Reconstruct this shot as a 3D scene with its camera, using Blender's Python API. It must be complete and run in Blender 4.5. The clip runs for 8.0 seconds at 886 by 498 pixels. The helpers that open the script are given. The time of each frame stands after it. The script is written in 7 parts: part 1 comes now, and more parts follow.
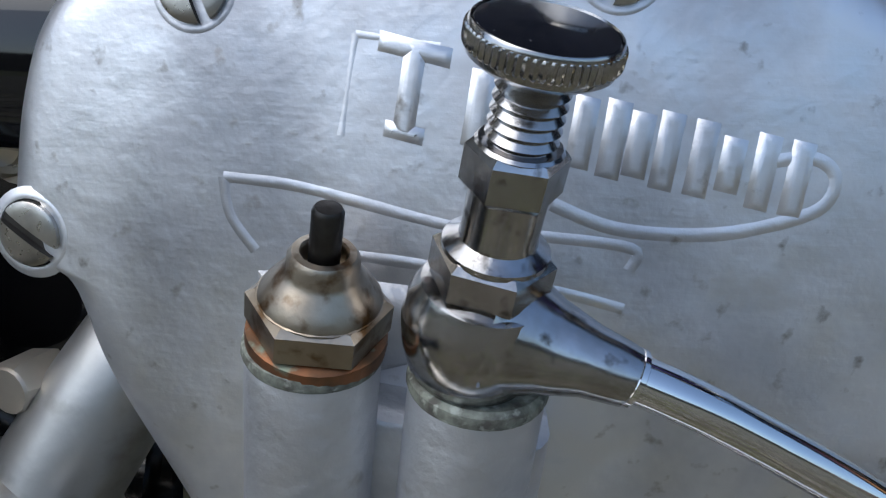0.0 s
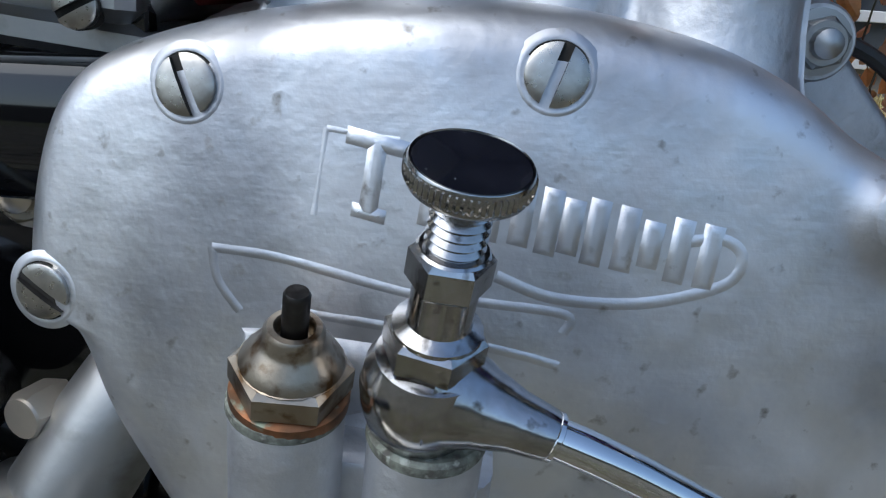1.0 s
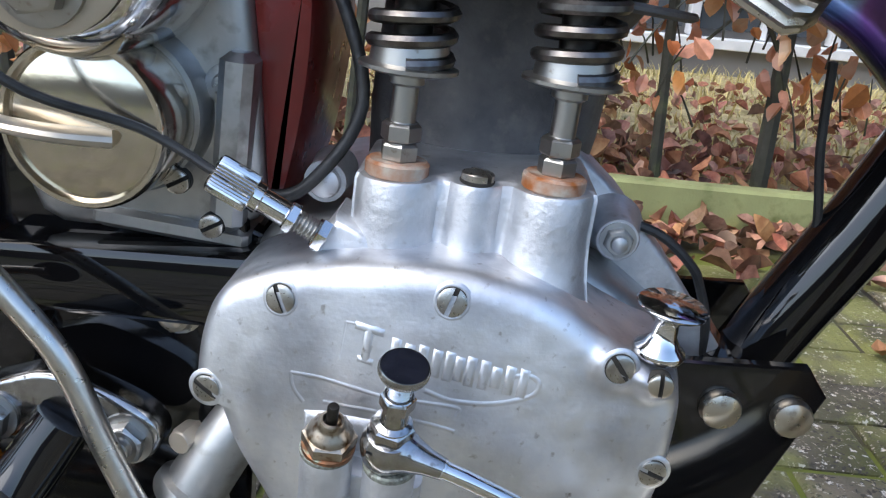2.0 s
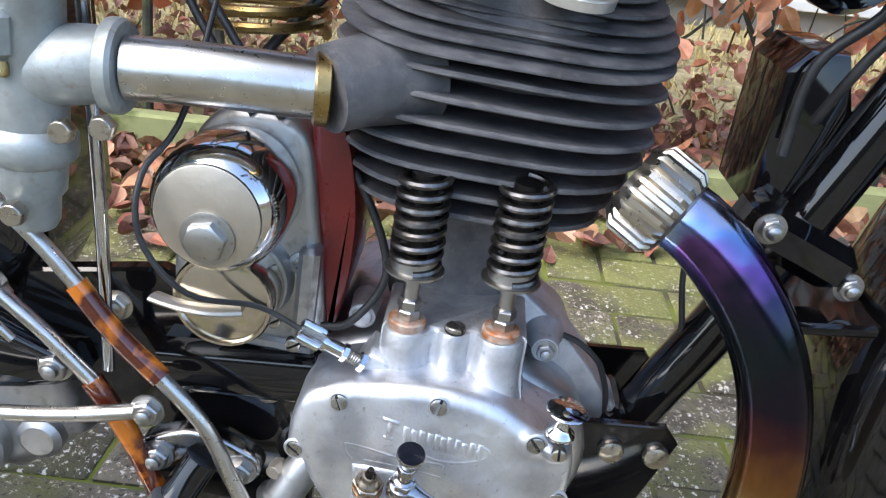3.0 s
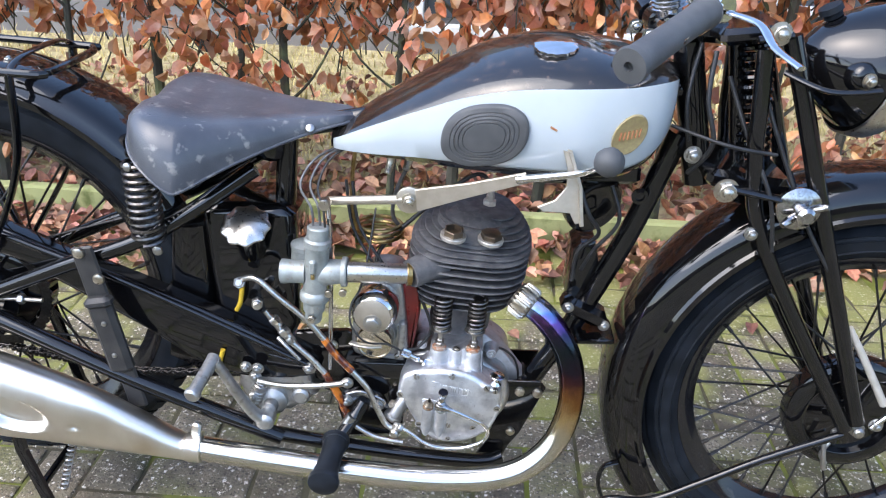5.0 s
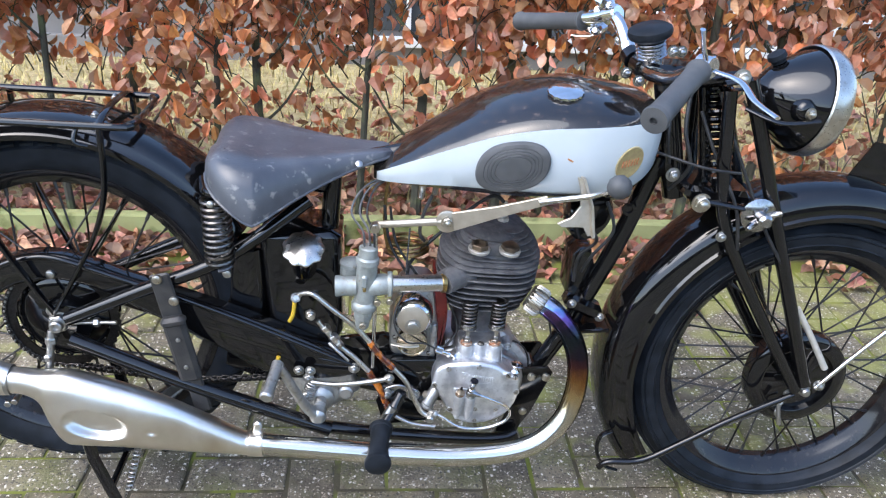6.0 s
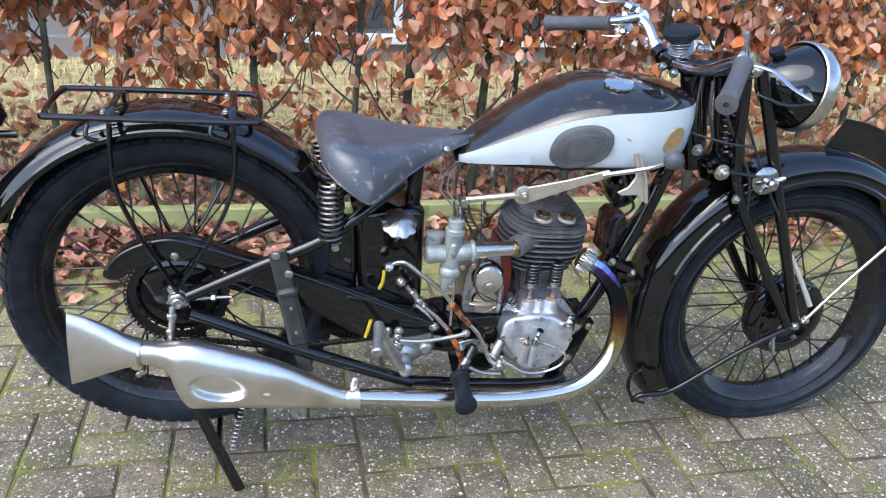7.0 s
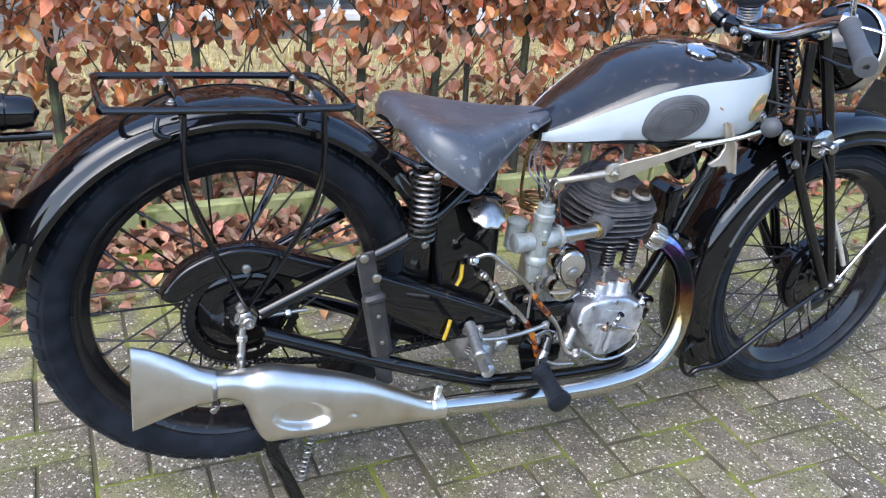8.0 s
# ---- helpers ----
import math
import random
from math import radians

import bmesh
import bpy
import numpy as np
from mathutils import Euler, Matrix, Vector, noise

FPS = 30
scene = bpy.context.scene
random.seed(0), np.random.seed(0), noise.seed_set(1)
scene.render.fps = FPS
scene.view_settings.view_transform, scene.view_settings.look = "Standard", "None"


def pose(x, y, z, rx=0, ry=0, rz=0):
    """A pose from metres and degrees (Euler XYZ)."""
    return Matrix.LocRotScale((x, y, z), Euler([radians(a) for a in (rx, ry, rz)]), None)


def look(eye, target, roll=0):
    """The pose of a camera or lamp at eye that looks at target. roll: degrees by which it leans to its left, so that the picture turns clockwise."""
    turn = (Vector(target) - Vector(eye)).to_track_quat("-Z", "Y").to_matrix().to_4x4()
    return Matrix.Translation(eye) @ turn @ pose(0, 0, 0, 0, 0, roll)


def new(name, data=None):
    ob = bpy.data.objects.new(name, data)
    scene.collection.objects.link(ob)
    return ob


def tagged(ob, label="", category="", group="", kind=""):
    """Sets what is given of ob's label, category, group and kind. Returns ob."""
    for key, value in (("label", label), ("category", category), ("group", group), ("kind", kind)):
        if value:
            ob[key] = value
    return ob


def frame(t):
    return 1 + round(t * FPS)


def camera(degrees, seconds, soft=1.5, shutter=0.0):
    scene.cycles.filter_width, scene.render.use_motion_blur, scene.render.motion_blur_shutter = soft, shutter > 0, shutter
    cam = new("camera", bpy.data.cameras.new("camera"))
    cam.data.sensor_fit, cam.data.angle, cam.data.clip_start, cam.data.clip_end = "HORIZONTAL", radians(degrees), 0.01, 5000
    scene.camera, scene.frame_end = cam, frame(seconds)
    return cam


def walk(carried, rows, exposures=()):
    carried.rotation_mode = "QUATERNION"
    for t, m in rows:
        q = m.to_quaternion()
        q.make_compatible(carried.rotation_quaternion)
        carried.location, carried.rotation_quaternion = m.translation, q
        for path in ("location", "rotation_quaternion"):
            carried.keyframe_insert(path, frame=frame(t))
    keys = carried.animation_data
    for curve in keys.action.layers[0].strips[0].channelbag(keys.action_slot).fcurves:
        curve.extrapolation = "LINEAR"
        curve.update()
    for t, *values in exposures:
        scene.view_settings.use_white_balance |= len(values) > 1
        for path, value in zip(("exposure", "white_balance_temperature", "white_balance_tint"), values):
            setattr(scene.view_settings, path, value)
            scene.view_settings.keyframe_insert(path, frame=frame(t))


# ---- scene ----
cam = camera(55.9, 8.0, 1.2)
EXPOSURES = [(0.0, 0.42, 6000, 7), (1.0, 0.40, 5850, 5), (1.7, 0.97, 6000, 7), (2.8, 1.58, 6100, 9), (3.5, 1.66, 6150, 10), (4.0, 1.76, 6150, 11), (4.7, 1.74, 6100, 11), (6.0, 1.60, 5980, 10), (8.0, 1.54, 5850, 10)]
PATH = [
    (0, (0.711, -0.191, 0.362), (0.666, 1.723, -0.215), 3.7),
    (0.5, (0.712, -0.19, 0.366), (0.668, 1.727, -0.203), 4.2),
    (1, (0.717, -0.203, 0.378), (0.667, 1.702, -0.227), 4.2),
    (1.5, (0.728, -0.246, 0.419), (0.681, 1.659, -0.188), 4.7),
    (1.7, (0.73, -0.28, 0.437), (0.678, 1.62, -0.183), 4.9),
    (2.8, (0.73, -0.41, 0.589), (0.699, 1.411, -0.236), 5.8),
    (3, (0.731, -0.45, 0.629), (0.686, 1.365, -0.21), 5.7),
    (3.5, (0.744, -0.56, 0.729), (0.677, 1.216, -0.188), 5.1),
    (4, (0.772, -0.729, 0.841), (0.687, 1.049, -0.069), 4.3),
    (4.5, (0.771, -0.928, 0.971), (0.676, 0.865, 0.091), 3.1),
    (4.7, (0.765, -1.029, 1.019), (0.674, 0.774, 0.16), 2.9),
    (5.8, (0.605, -1.287, 1.173), (0.706, 0.522, 0.326), 2.8),
    (6, (0.548, -1.332, 1.188), (0.699, 0.472, 0.338), 2.9),
    (6.5, (0.358, -1.473, 1.214), (0.653, 0.313, 0.364), 3.7),
    (7, (0.166, -1.52, 1.234), (0.583, 0.241, 0.382), 3.9),
    (7.5, (-0.055, -1.381, 1.197), (0.536, 0.327, 0.341), 4.4),
    (8, (-0.238, -1.243, 1.162), (0.555, 0.372, 0.29), 5.1),
]
walk(cam, [(t, look(eye, target, roll)) for t, eye, target, roll in PATH], EXPOSURES)

# ---- light: pale winter daylight, soft sun from high behind the viewer ----
world = bpy.data.worlds.new("sky")
scene.world = world
world.use_nodes = True
wn, wl = world.node_tree.nodes, world.node_tree.links
wn.clear()
sky = wn.new("ShaderNodeTexSky")
sky.sky_type = 'NISHITA'
sky.sun_disc = False
sky.sun_elevation, sky.sun_rotation = radians(51), radians(231)
sky.air_density, sky.dust_density = 1.0, 2.0
bg = wn.new("ShaderNodeBackground")
bg.inputs["Strength"].default_value = 0.15
wo = wn.new("ShaderNodeOutputWorld")
wl.new(sky.outputs[0], bg.inputs[0])
wl.new(bg.outputs[0], wo.inputs[0])
sun_data = bpy.data.lights.new("sun", 'SUN')
sun_data.energy, sun_data.angle, sun_data.color = 0.9, radians(62), (1.0, 0.95, 0.88)
sun = new("sun", sun_data)
sun.matrix_world = look((-1.25, -1.0, 2.0), (0.0, 0.0, 0.0))


# ---- materials ----
def material(name, colour, rough=0.5, metal=0.0, second=None, scale=8.0, bump=0.0, bump_scale=60.0, coat=0.0,
             rough_var=0.1, stain=None, stain_scale=25.0, stain_at=(0.55, 0.72), contrast=(0.35, 0.65), island=0.0, hue=0.0, spec=0.5, bump_dist=0.002, scratch=0.0, lumps=0.0):
    """A surface with variation at two scales, fine relief and stains of their own shape."""
    m = bpy.data.materials.new(name)
    m.use_nodes = True
    n, l = m.node_tree.nodes, m.node_tree.links
    p = n["Principled BSDF"]
    geo = n.new("ShaderNodeNewGeometry")
    noise_a = n.new("ShaderNodeTexNoise")
    noise_a.inputs["Scale"].default_value, noise_a.inputs["Detail"].default_value = scale, 6
    l.new(geo.outputs["Position"], noise_a.inputs["Vector"])
    ramp = n.new("ShaderNodeValToRGB")
    ramp.color_ramp.elements[0].position, ramp.color_ramp.elements[1].position = contrast
    ramp.color_ramp.elements[0].color = (*colour, 1)
    ramp.color_ramp.elements[1].color = (*(second or tuple(c * 0.82 for c in colour)), 1)
    l.new(noise_a.outputs["Fac"], ramp.inputs["Fac"])
    out = ramp.outputs["Color"]
    if stain:
        ns = n.new("ShaderNodeTexNoise")
        ns.inputs["Scale"].default_value, ns.inputs["Detail"].default_value = stain_scale, 8
        l.new(geo.outputs["Position"], ns.inputs["Vector"])
        rs = n.new("ShaderNodeMapRange")
        rs.inputs["From Min"].default_value, rs.inputs["From Max"].default_value = stain_at
        l.new(ns.outputs["Fac"], rs.inputs["Value"])
        mix = n.new("ShaderNodeMix")
        mix.data_type = 'RGBA'
        mix.inputs["B"].default_value = (*stain, 1)
        l.new(rs.outputs[0], mix.inputs["Factor"])
        l.new(out, mix.inputs["A"])
        out = mix.outputs["Result"]
    if island:
        info = n.new("ShaderNodeObjectInfo")
        add = n.new("ShaderNodeMath")
        add.operation = 'ADD'
        l.new(info.outputs["Random"], add.inputs[0])
        l.new(geo.outputs["Random Per Island"], add.inputs[1])
        fr = n.new("ShaderNodeMath")
        fr.operation = 'FRACT'
        l.new(add.outputs[0], fr.inputs[0])
        mr = n.new("ShaderNodeMapRange")
        mr.inputs["To Min"].default_value, mr.inputs["To Max"].default_value = 1 - island, 1 + island
        l.new(fr.outputs[0], mr.inputs["Value"])
        hsv = n.new("ShaderNodeHueSaturation")
        l.new(mr.outputs[0], hsv.inputs["Value"])
        if hue:
            for k, (name_, low, high) in enumerate((("Hue", 0.5 - hue, 0.5 + hue), ("Saturation", 0.80, 1.12))):
                mul = n.new("ShaderNodeMath")
                mul.operation = 'MULTIPLY'
                mul.inputs[1].default_value = 13.7 + 23.1 * k
                l.new(fr.outputs[0], mul.inputs[0])
                f2 = n.new("ShaderNodeMath")
                f2.operation = 'FRACT'
                l.new(mul.outputs[0], f2.inputs[0])
                m2 = n.new("ShaderNodeMapRange")
                m2.inputs["To Min"].default_value, m2.inputs["To Max"].default_value = low, high
                l.new(f2.outputs[0], m2.inputs["Value"])
                l.new(m2.outputs[0], hsv.inputs[name_])
        l.new(out, hsv.inputs["Color"])
        out = hsv.outputs["Color"]
    l.new(out, p.inputs["Base Color"])
    p.inputs["Metallic"].default_value = metal
    p.inputs["Specular IOR Level"].default_value = spec
    nr = n.new("ShaderNodeTexNoise")
    nr.inputs["Scale"].default_value, nr.inputs["Detail"].default_value = scale * 4, 5
    l.new(geo.outputs["Position"], nr.inputs["Vector"])
    rr = n.new("ShaderNodeMapRange")
    rr.inputs["To Min"].default_value, rr.inputs["To Max"].default_value = max(0.02, rough - rough_var), min(1, rough + rough_var)
    l.new(nr.outputs["Fac"], rr.inputs["Value"])
    l.new(rr.outputs[0], p.inputs["Roughness"])
    p.inputs["Coat Weight"].default_value = coat
    p.inputs["Coat Roughness"].default_value = 0.05
    if bump:
        nb = n.new("ShaderNodeTexNoise")
        nb.inputs["Scale"].default_value, nb.inputs["Detail"].default_value = bump_scale, 8
        l.new(geo.outputs["Position"], nb.inputs["Vector"])
        b = n.new("ShaderNodeBump")
        b.inputs["Strength"].default_value, b.inputs["Distance"].default_value = bump, bump_dist
        l.new(nb.outputs["Fac"], b.inputs["Height"])
        l.new(b.outputs[0], p.inputs["Normal"])
        if lumps:           # the uneven hand of the caster and polisher
            nl = n.new("ShaderNodeTexNoise")
            nl.inputs["Scale"].default_value, nl.inputs["Detail"].default_value = 110, 3
            l.new(geo.outputs["Position"], nl.inputs["Vector"])
            b3 = n.new("ShaderNodeBump")
            b3.inputs["Strength"].default_value, b3.inputs["Distance"].default_value = lumps, 0.0010
            l.new(nl.outputs["Fac"], b3.inputs["Height"])
            l.new(b3.outputs[0], b.inputs["Normal"])
        if scratch:         # fine scratches left by polishing, running one way
            mp = n.new("ShaderNodeMapping")
            mp.inputs["Rotation"].default_value = (0, 0.5, 0)
            mp.inputs["Scale"].default_value = (60, 900, 1500)
            l.new(geo.outputs["Position"], mp.inputs["Vector"])
            sn = n.new("ShaderNodeTexNoise")
            sn.inputs["Scale"].default_value, sn.inputs["Detail"].default_value = 1.0, 3
            l.new(mp.outputs[0], sn.inputs["Vector"])
            b2 = n.new("ShaderNodeBump")
            b2.inputs["Strength"].default_value, b2.inputs["Distance"].default_value = scratch, 0.00008
            l.new(sn.outputs["Fac"], b2.inputs["Height"])
            l.new(b.outputs[0], b2.inputs["Normal"])
            l.new(b2.outputs[0], p.inputs["Normal"])
    return m


CAST = material("cast_aluminium", (0.75, 0.76, 0.78), 0.47, 1.0, (0.44, 0.45, 0.48), 40, 0.42, 600, stain=(0.32, 0.305, 0.29), stain_scale=300, stain_at=(0.63, 0.76), rough_var=0.20, bump_dist=0.00020, contrast=(0.40, 0.66), scratch=0.26, lumps=0.28)
ROUGH_CAST = material("rough_cast_aluminium", (0.66, 0.67, 0.69), 0.56, 1.0, (0.50, 0.51, 0.53), 60, 0.75, 330, stain=(0.34, 0.325, 0.30), stain_scale=160, stain_at=(0.62, 0.80), rough_var=0.12, bump_dist=0.00055, lumps=0.3)
CAST_OLD = material("weathered_cast_aluminium", (0.54, 0.54, 0.53), 0.45, 1.0, (0.42, 0.42, 0.41), 40, 0.4, 300, stain=(0.22, 0.20, 0.17), stain_scale=90, stain_at=(0.56, 0.8), bump_dist=0.0003)
OLD_CHROME = material("worn_chrome", (0.46, 0.46, 0.47), 0.17, 1.0, (0.34, 0.33, 0.32), 220, 0.15, 500, stain=(0.10, 0.09, 0.08), stain_scale=420, stain_at=(0.60, 0.74), rough_var=0.09, bump_dist=0.0003)
STAINED = material("stained_nickel", (0.42, 0.37, 0.30), 0.34, 1.0, (0.30, 0.25, 0.19), 120, 0.3, 500, stain=(0.13, 0.075, 0.035), stain_scale=260, stain_at=(0.52, 0.66), bump_dist=0.0003)
CHROME = material("chrome", (0.74, 0.74, 0.75), 0.09, 1.0, (0.66, 0.65, 0.64), 60, 0.05, 200, rough_var=0.05, bump_dist=0.0004)
NICKEL = material("dull_nickel", (0.56, 0.52, 0.45), 0.30, 1.0, (0.50, 0.46, 0.39), 70, 0.1, 300, stain=(0.22, 0.15, 0.09), stain_scale=160, stain_at=(0.6, 0.8), bump_dist=0.0005)
STEEL = material("bright_steel", (0.46, 0.45, 0.43), 0.34, 1.0, (0.42, 0.41, 0.39), 90, 0.15, 400, stain=(0.2, 0.15, 0.1), stain_scale=300, stain_at=(0.62, 0.8), bump_dist=0.0004)
DARK_STEEL = material("dark_steel", (0.075, 0.072, 0.07), 0.4, 1.0, (0.045, 0.042, 0.04), 300, 0.2, 600, bump_dist=0.0004)
SILENCER = material("worn_silencer_plate", (0.84, 0.81, 0.75), 0.32, 1.0, (0.70, 0.65, 0.57), 12, 0.16, 16, stain=(0.52, 0.42, 0.30), stain_scale=7, stain_at=(0.54, 0.80), rough_var=0.08, bump_dist=0.003)
RUST = material("rusty_nut", (0.36, 0.12, 0.03), 0.5, 0.4, (0.50, 0.45, 0.38), 130, 0.5, 500, bump_dist=0.0006)
COPPER = material("copper_washer", (0.30, 0.13, 0.06), 0.45, 0.8, (0.14, 0.085, 0.05), 250, 0.3, 500, stain=(0.22, 0.26, 0.20), stain_scale=420, stain_at=(0.58, 0.70), bump_dist=0.0004)
BRASS = material("brass", (0.46, 0.33, 0.13), 0.3, 1.0, (0.32, 0.22, 0.09), 120, 0.1, 300, bump_dist=0.0004)
ENAMEL = material("black_enamel", (0.0028, 0.0030, 0.0038), 0.055, 0.0, (0.0055, 0.0052, 0.0055), 25, 0.04, 40, coat=0.3, rough_var=0.035, spec=0.5, stain=(0.015, 0.013, 0.011), stain_scale=60, stain_at=(0.66, 0.9), bump_dist=0.0006)
DUSTY = material("dusty_black_enamel", (0.008, 0.008, 0.009), 0.12, 0.0, (0.016, 0.014, 0.012), 18, 0.05, 40, coat=0.6, rough_var=0.08, stain=(0.070, 0.052, 0.042), stain_scale=70, stain_at=(0.56, 0.82), bump_dist=0.0006)
MATT = material("matt_black_paint", (0.056, 0.056, 0.060), 0.58, 0.0, (0.120, 0.118, 0.120), 60, 0.5, 500, stain=(0.15, 0.14, 0.13), stain_scale=140, stain_at=(0.54, 0.80), bump_dist=0.0008)
RIM_BLACK = material("black_rim_paint", (0.007, 0.007, 0.009), 0.11, 0.0, (0.014, 0.013, 0.013), 30, 0.1, 80, spec=0.5, stain=(0.05, 0.045, 0.04), stain_scale=70, stain_at=(0.6, 0.85), bump_dist=0.0006)
RUBBER = material("worn_rubber", (0.006, 0.008, 0.011), 0.50, 0.0, (0.015, 0.019, 0.026), 30, 0.3, 300, spec=0.22, bump_dist=0.0006)
PAD = material("grey_rubber", (0.055, 0.058, 0.062), 0.6, 0.0, (0.075, 0.077, 0.08), 40, 0.3, 400, bump_dist=0.0006)
LEATHER = material("worn_black_leather", (0.045, 0.050, 0.062), 0.34, 0.0, (0.080, 0.086, 0.100), 14, 0.35, 420, coat=0.25, stain=(0.20, 0.195, 0.19), stain_scale=55, stain_at=(0.60, 0.70), rough_var=0.14, bump_dist=0.001)
PAINT = material("pale_silver_paint", (0.47, 0.52, 0.55), 0.2, 0.0, (0.43, 0.48, 0.51), 12, 0.03, 60, coat=0.4, rough_var=0.05, bump_dist=0.0004)
SCREW = material("dull_screw_steel", (0.50, 0.48, 0.44), 0.30, 1.0, (0.32, 0.30, 0.27), 250, 0.2, 700, bump_dist=0.0002)
# near-black that paints in the shade of screw slots and the gap round heads
SLOT_SHADE = material("slot_shade", (0.015, 0.013, 0.011), 0.8, 0.0, (0.03, 0.027, 0.022), 300)
RED = material("dark_red_paint", (0.17, 0.013, 0.010), 0.3, 0.0, (0.10, 0.010, 0.008), 30, 0.1, 100, coat=0.2)
AMBER = material("amber_hose", (0.52, 0.15, 0.010), 0.12, 0.0, (0.07, 0.014, 0.006), 45, coat=0.8, contrast=(0.44, 0.56))
YELLOW = material("yellow_hose", (0.62, 0.42, 0.03), 0.4)
CABLE = material("black_cable", (0.012, 0.012, 0.013), 0.45, 0.0, (0.03, 0.03, 0.03), 60, 0.2, 500)
GREYCABLE = material("grey_cable", (0.15, 0.15, 0.15), 0.35, 0.3, (0.08, 0.08, 0.08), 60)
DIECAST = material("pale_zinc_casting", (0.38, 0.41, 0.40), 0.45, 0.45, (0.28, 0.30, 0.285), 70, 0.4, 350, stain=(0.25, 0.20, 0.13), stain_scale=130, stain_at=(0.6, 0.8), bump_dist=0.0006)
GLASS = bpy.data.materials.new("lamp_glass")
GLASS.use_nodes = True
GLASS.node_tree.nodes["Principled BSDF"].inputs["Transmission Weight"].default_value = 1.0
GLASS.node_tree.nodes["Principled BSDF"].inputs["Roughness"].default_value = 0.03
BADGE = material("gilt_badge", (0.42, 0.35, 0.17), 0.35, 0.4, (0.34, 0.27, 0.14), 200)
BONE = material("bone_paint", (0.46, 0.44, 0.39), 0.4, 0.0, (0.38, 0.36, 0.31), 60, 0.1, 200)
POLISHED = material("polished_nickel_cover", (0.66, 0.60, 0.50), 0.14, 1.0, (0.60, 0.55, 0.46), 40, 0.1, 200, rough_var=0.07, bump_dist=0.0004)
SATIN = material("satin_pipe_plate", (0.64, 0.62, 0.58), 0.29, 1.0, (0.54, 0.51, 0.46), 70, stain=(0.34, 0.28, 0.22), stain_scale=90, stain_at=(0.6, 0.8), rough_var=0.06)
SPRING = material("oily_spring_steel", (0.20, 0.19, 0.18), 0.34, 1.0, (0.10, 0.09, 0.085), 200, 0.2, 500, bump_dist=0.0003)
CREAM = material("cream_steel", (0.56, 0.51, 0.43), 0.38, 0.8, (0.48, 0.43, 0.35), 60, 0.1, 200)
WHITEWASHER = material("pale_washer", (0.62, 0.60, 0.55), 0.4, 0.6, (0.5, 0.47, 0.42), 100)
BLUED = bpy.data.materials.new("heat_blued_chrome")
BLUED.use_nodes = True


def heat_tint(m):
    """Chrome pipe whose colours of tempering run down from the port: pale, purple, blue, straw, bare."""
    n, l = m.node_tree.nodes, m.node_tree.links
    p = n["Principled BSDF"]
    geo = n.new("ShaderNodeNewGeometry")
    sep = n.new("ShaderNodeSeparateXYZ")
    l.new(geo.outputs["Position"], sep.inputs[0])
    no = n.new("ShaderNodeTexNoise")
    no.inputs["Scale"].default_value = 30
    l.new(geo.outputs["Position"], no.inputs["Vector"])
    add = n.new("ShaderNodeMath")
    add.operation = 'MULTIPLY_ADD'
    l.new(no.outputs["Fac"], add.inputs[0])
    add.inputs[1].default_value = 0.06
    l.new(sep.outputs["Z"], add.inputs[2])
    mr = n.new("ShaderNodeMapRange")
    mr.inputs["From Min"].default_value, mr.inputs["From Max"].default_value = 0.268, 0.512
    l.new(add.outputs[0], mr.inputs["Value"])
    r = n.new("ShaderNodeValToRGB")
    e = r.color_ramp.elements
    e[0].position, e[0].color = 0.0, (0.62, 0.60, 0.55, 1)
    e[1].position, e[1].color = 1.0, (0.55, 0.52, 0.60, 1)
    for pos, c in ((0.14, (0.60, 0.55, 0.44)), (0.30, (0.52, 0.38, 0.18)), (0.44, (0.29, 0.14, 0.05)), (0.53, (0.10, 0.04, 0.045)), (0.62, (0.036, 0.028, 0.045)), (0.74, (0.028, 0.040, 0.050)), (0.86, (0.04, 0.035, 0.075)), (0.92, (0.17, 0.08, 0.27)), (0.965, (0.23, 0.34, 0.60))):
        el = e.new(pos)
        el.color = (*c, 1)
    l.new(mr.outputs[0], r.inputs["Fac"])
    l.new(r.outputs["Color"], p.inputs["Base Color"])
    p.inputs["Metallic"].default_value = 1.0
    p.inputs["Roughness"].default_value = 0.16


heat_tint(BLUED)


# ---- shape helpers ----
def basis(axis, up=None):
    w = Vector(axis).normalized()
    ref = Vector(up) if up else (Vector((0, 0, 1)) if abs(w.z) < 0.9 else Vector((1, 0, 0)))
    u = ref.cross(w).normalized()
    return u, w.cross(u), w


def spline(points, steps=6, closed=False):
    """A smooth curve through the points."""
    p = [Vector(q) for q in points]
    if len(p) < 3:
        return p
    n = len(p)
    out = []
    for i in range(n if closed else n - 1):
        a, b, c, d = (p[(i - 1) % n], p[i], p[(i + 1) % n], p[(i + 2) % n]) if closed else (p[max(i - 1, 0)], p[i], p[i + 1], p[min(i + 2, n - 1)])
        for k in range(steps):
            t = k / steps
            out.append(0.5 * ((2 * b) + (c - a) * t + (2 * a - 5 * b + 4 * c - d) * t * t + (3 * b - a - 3 * c + d) * t ** 3))
    if not closed:
        out.append(p[-1])
    return out


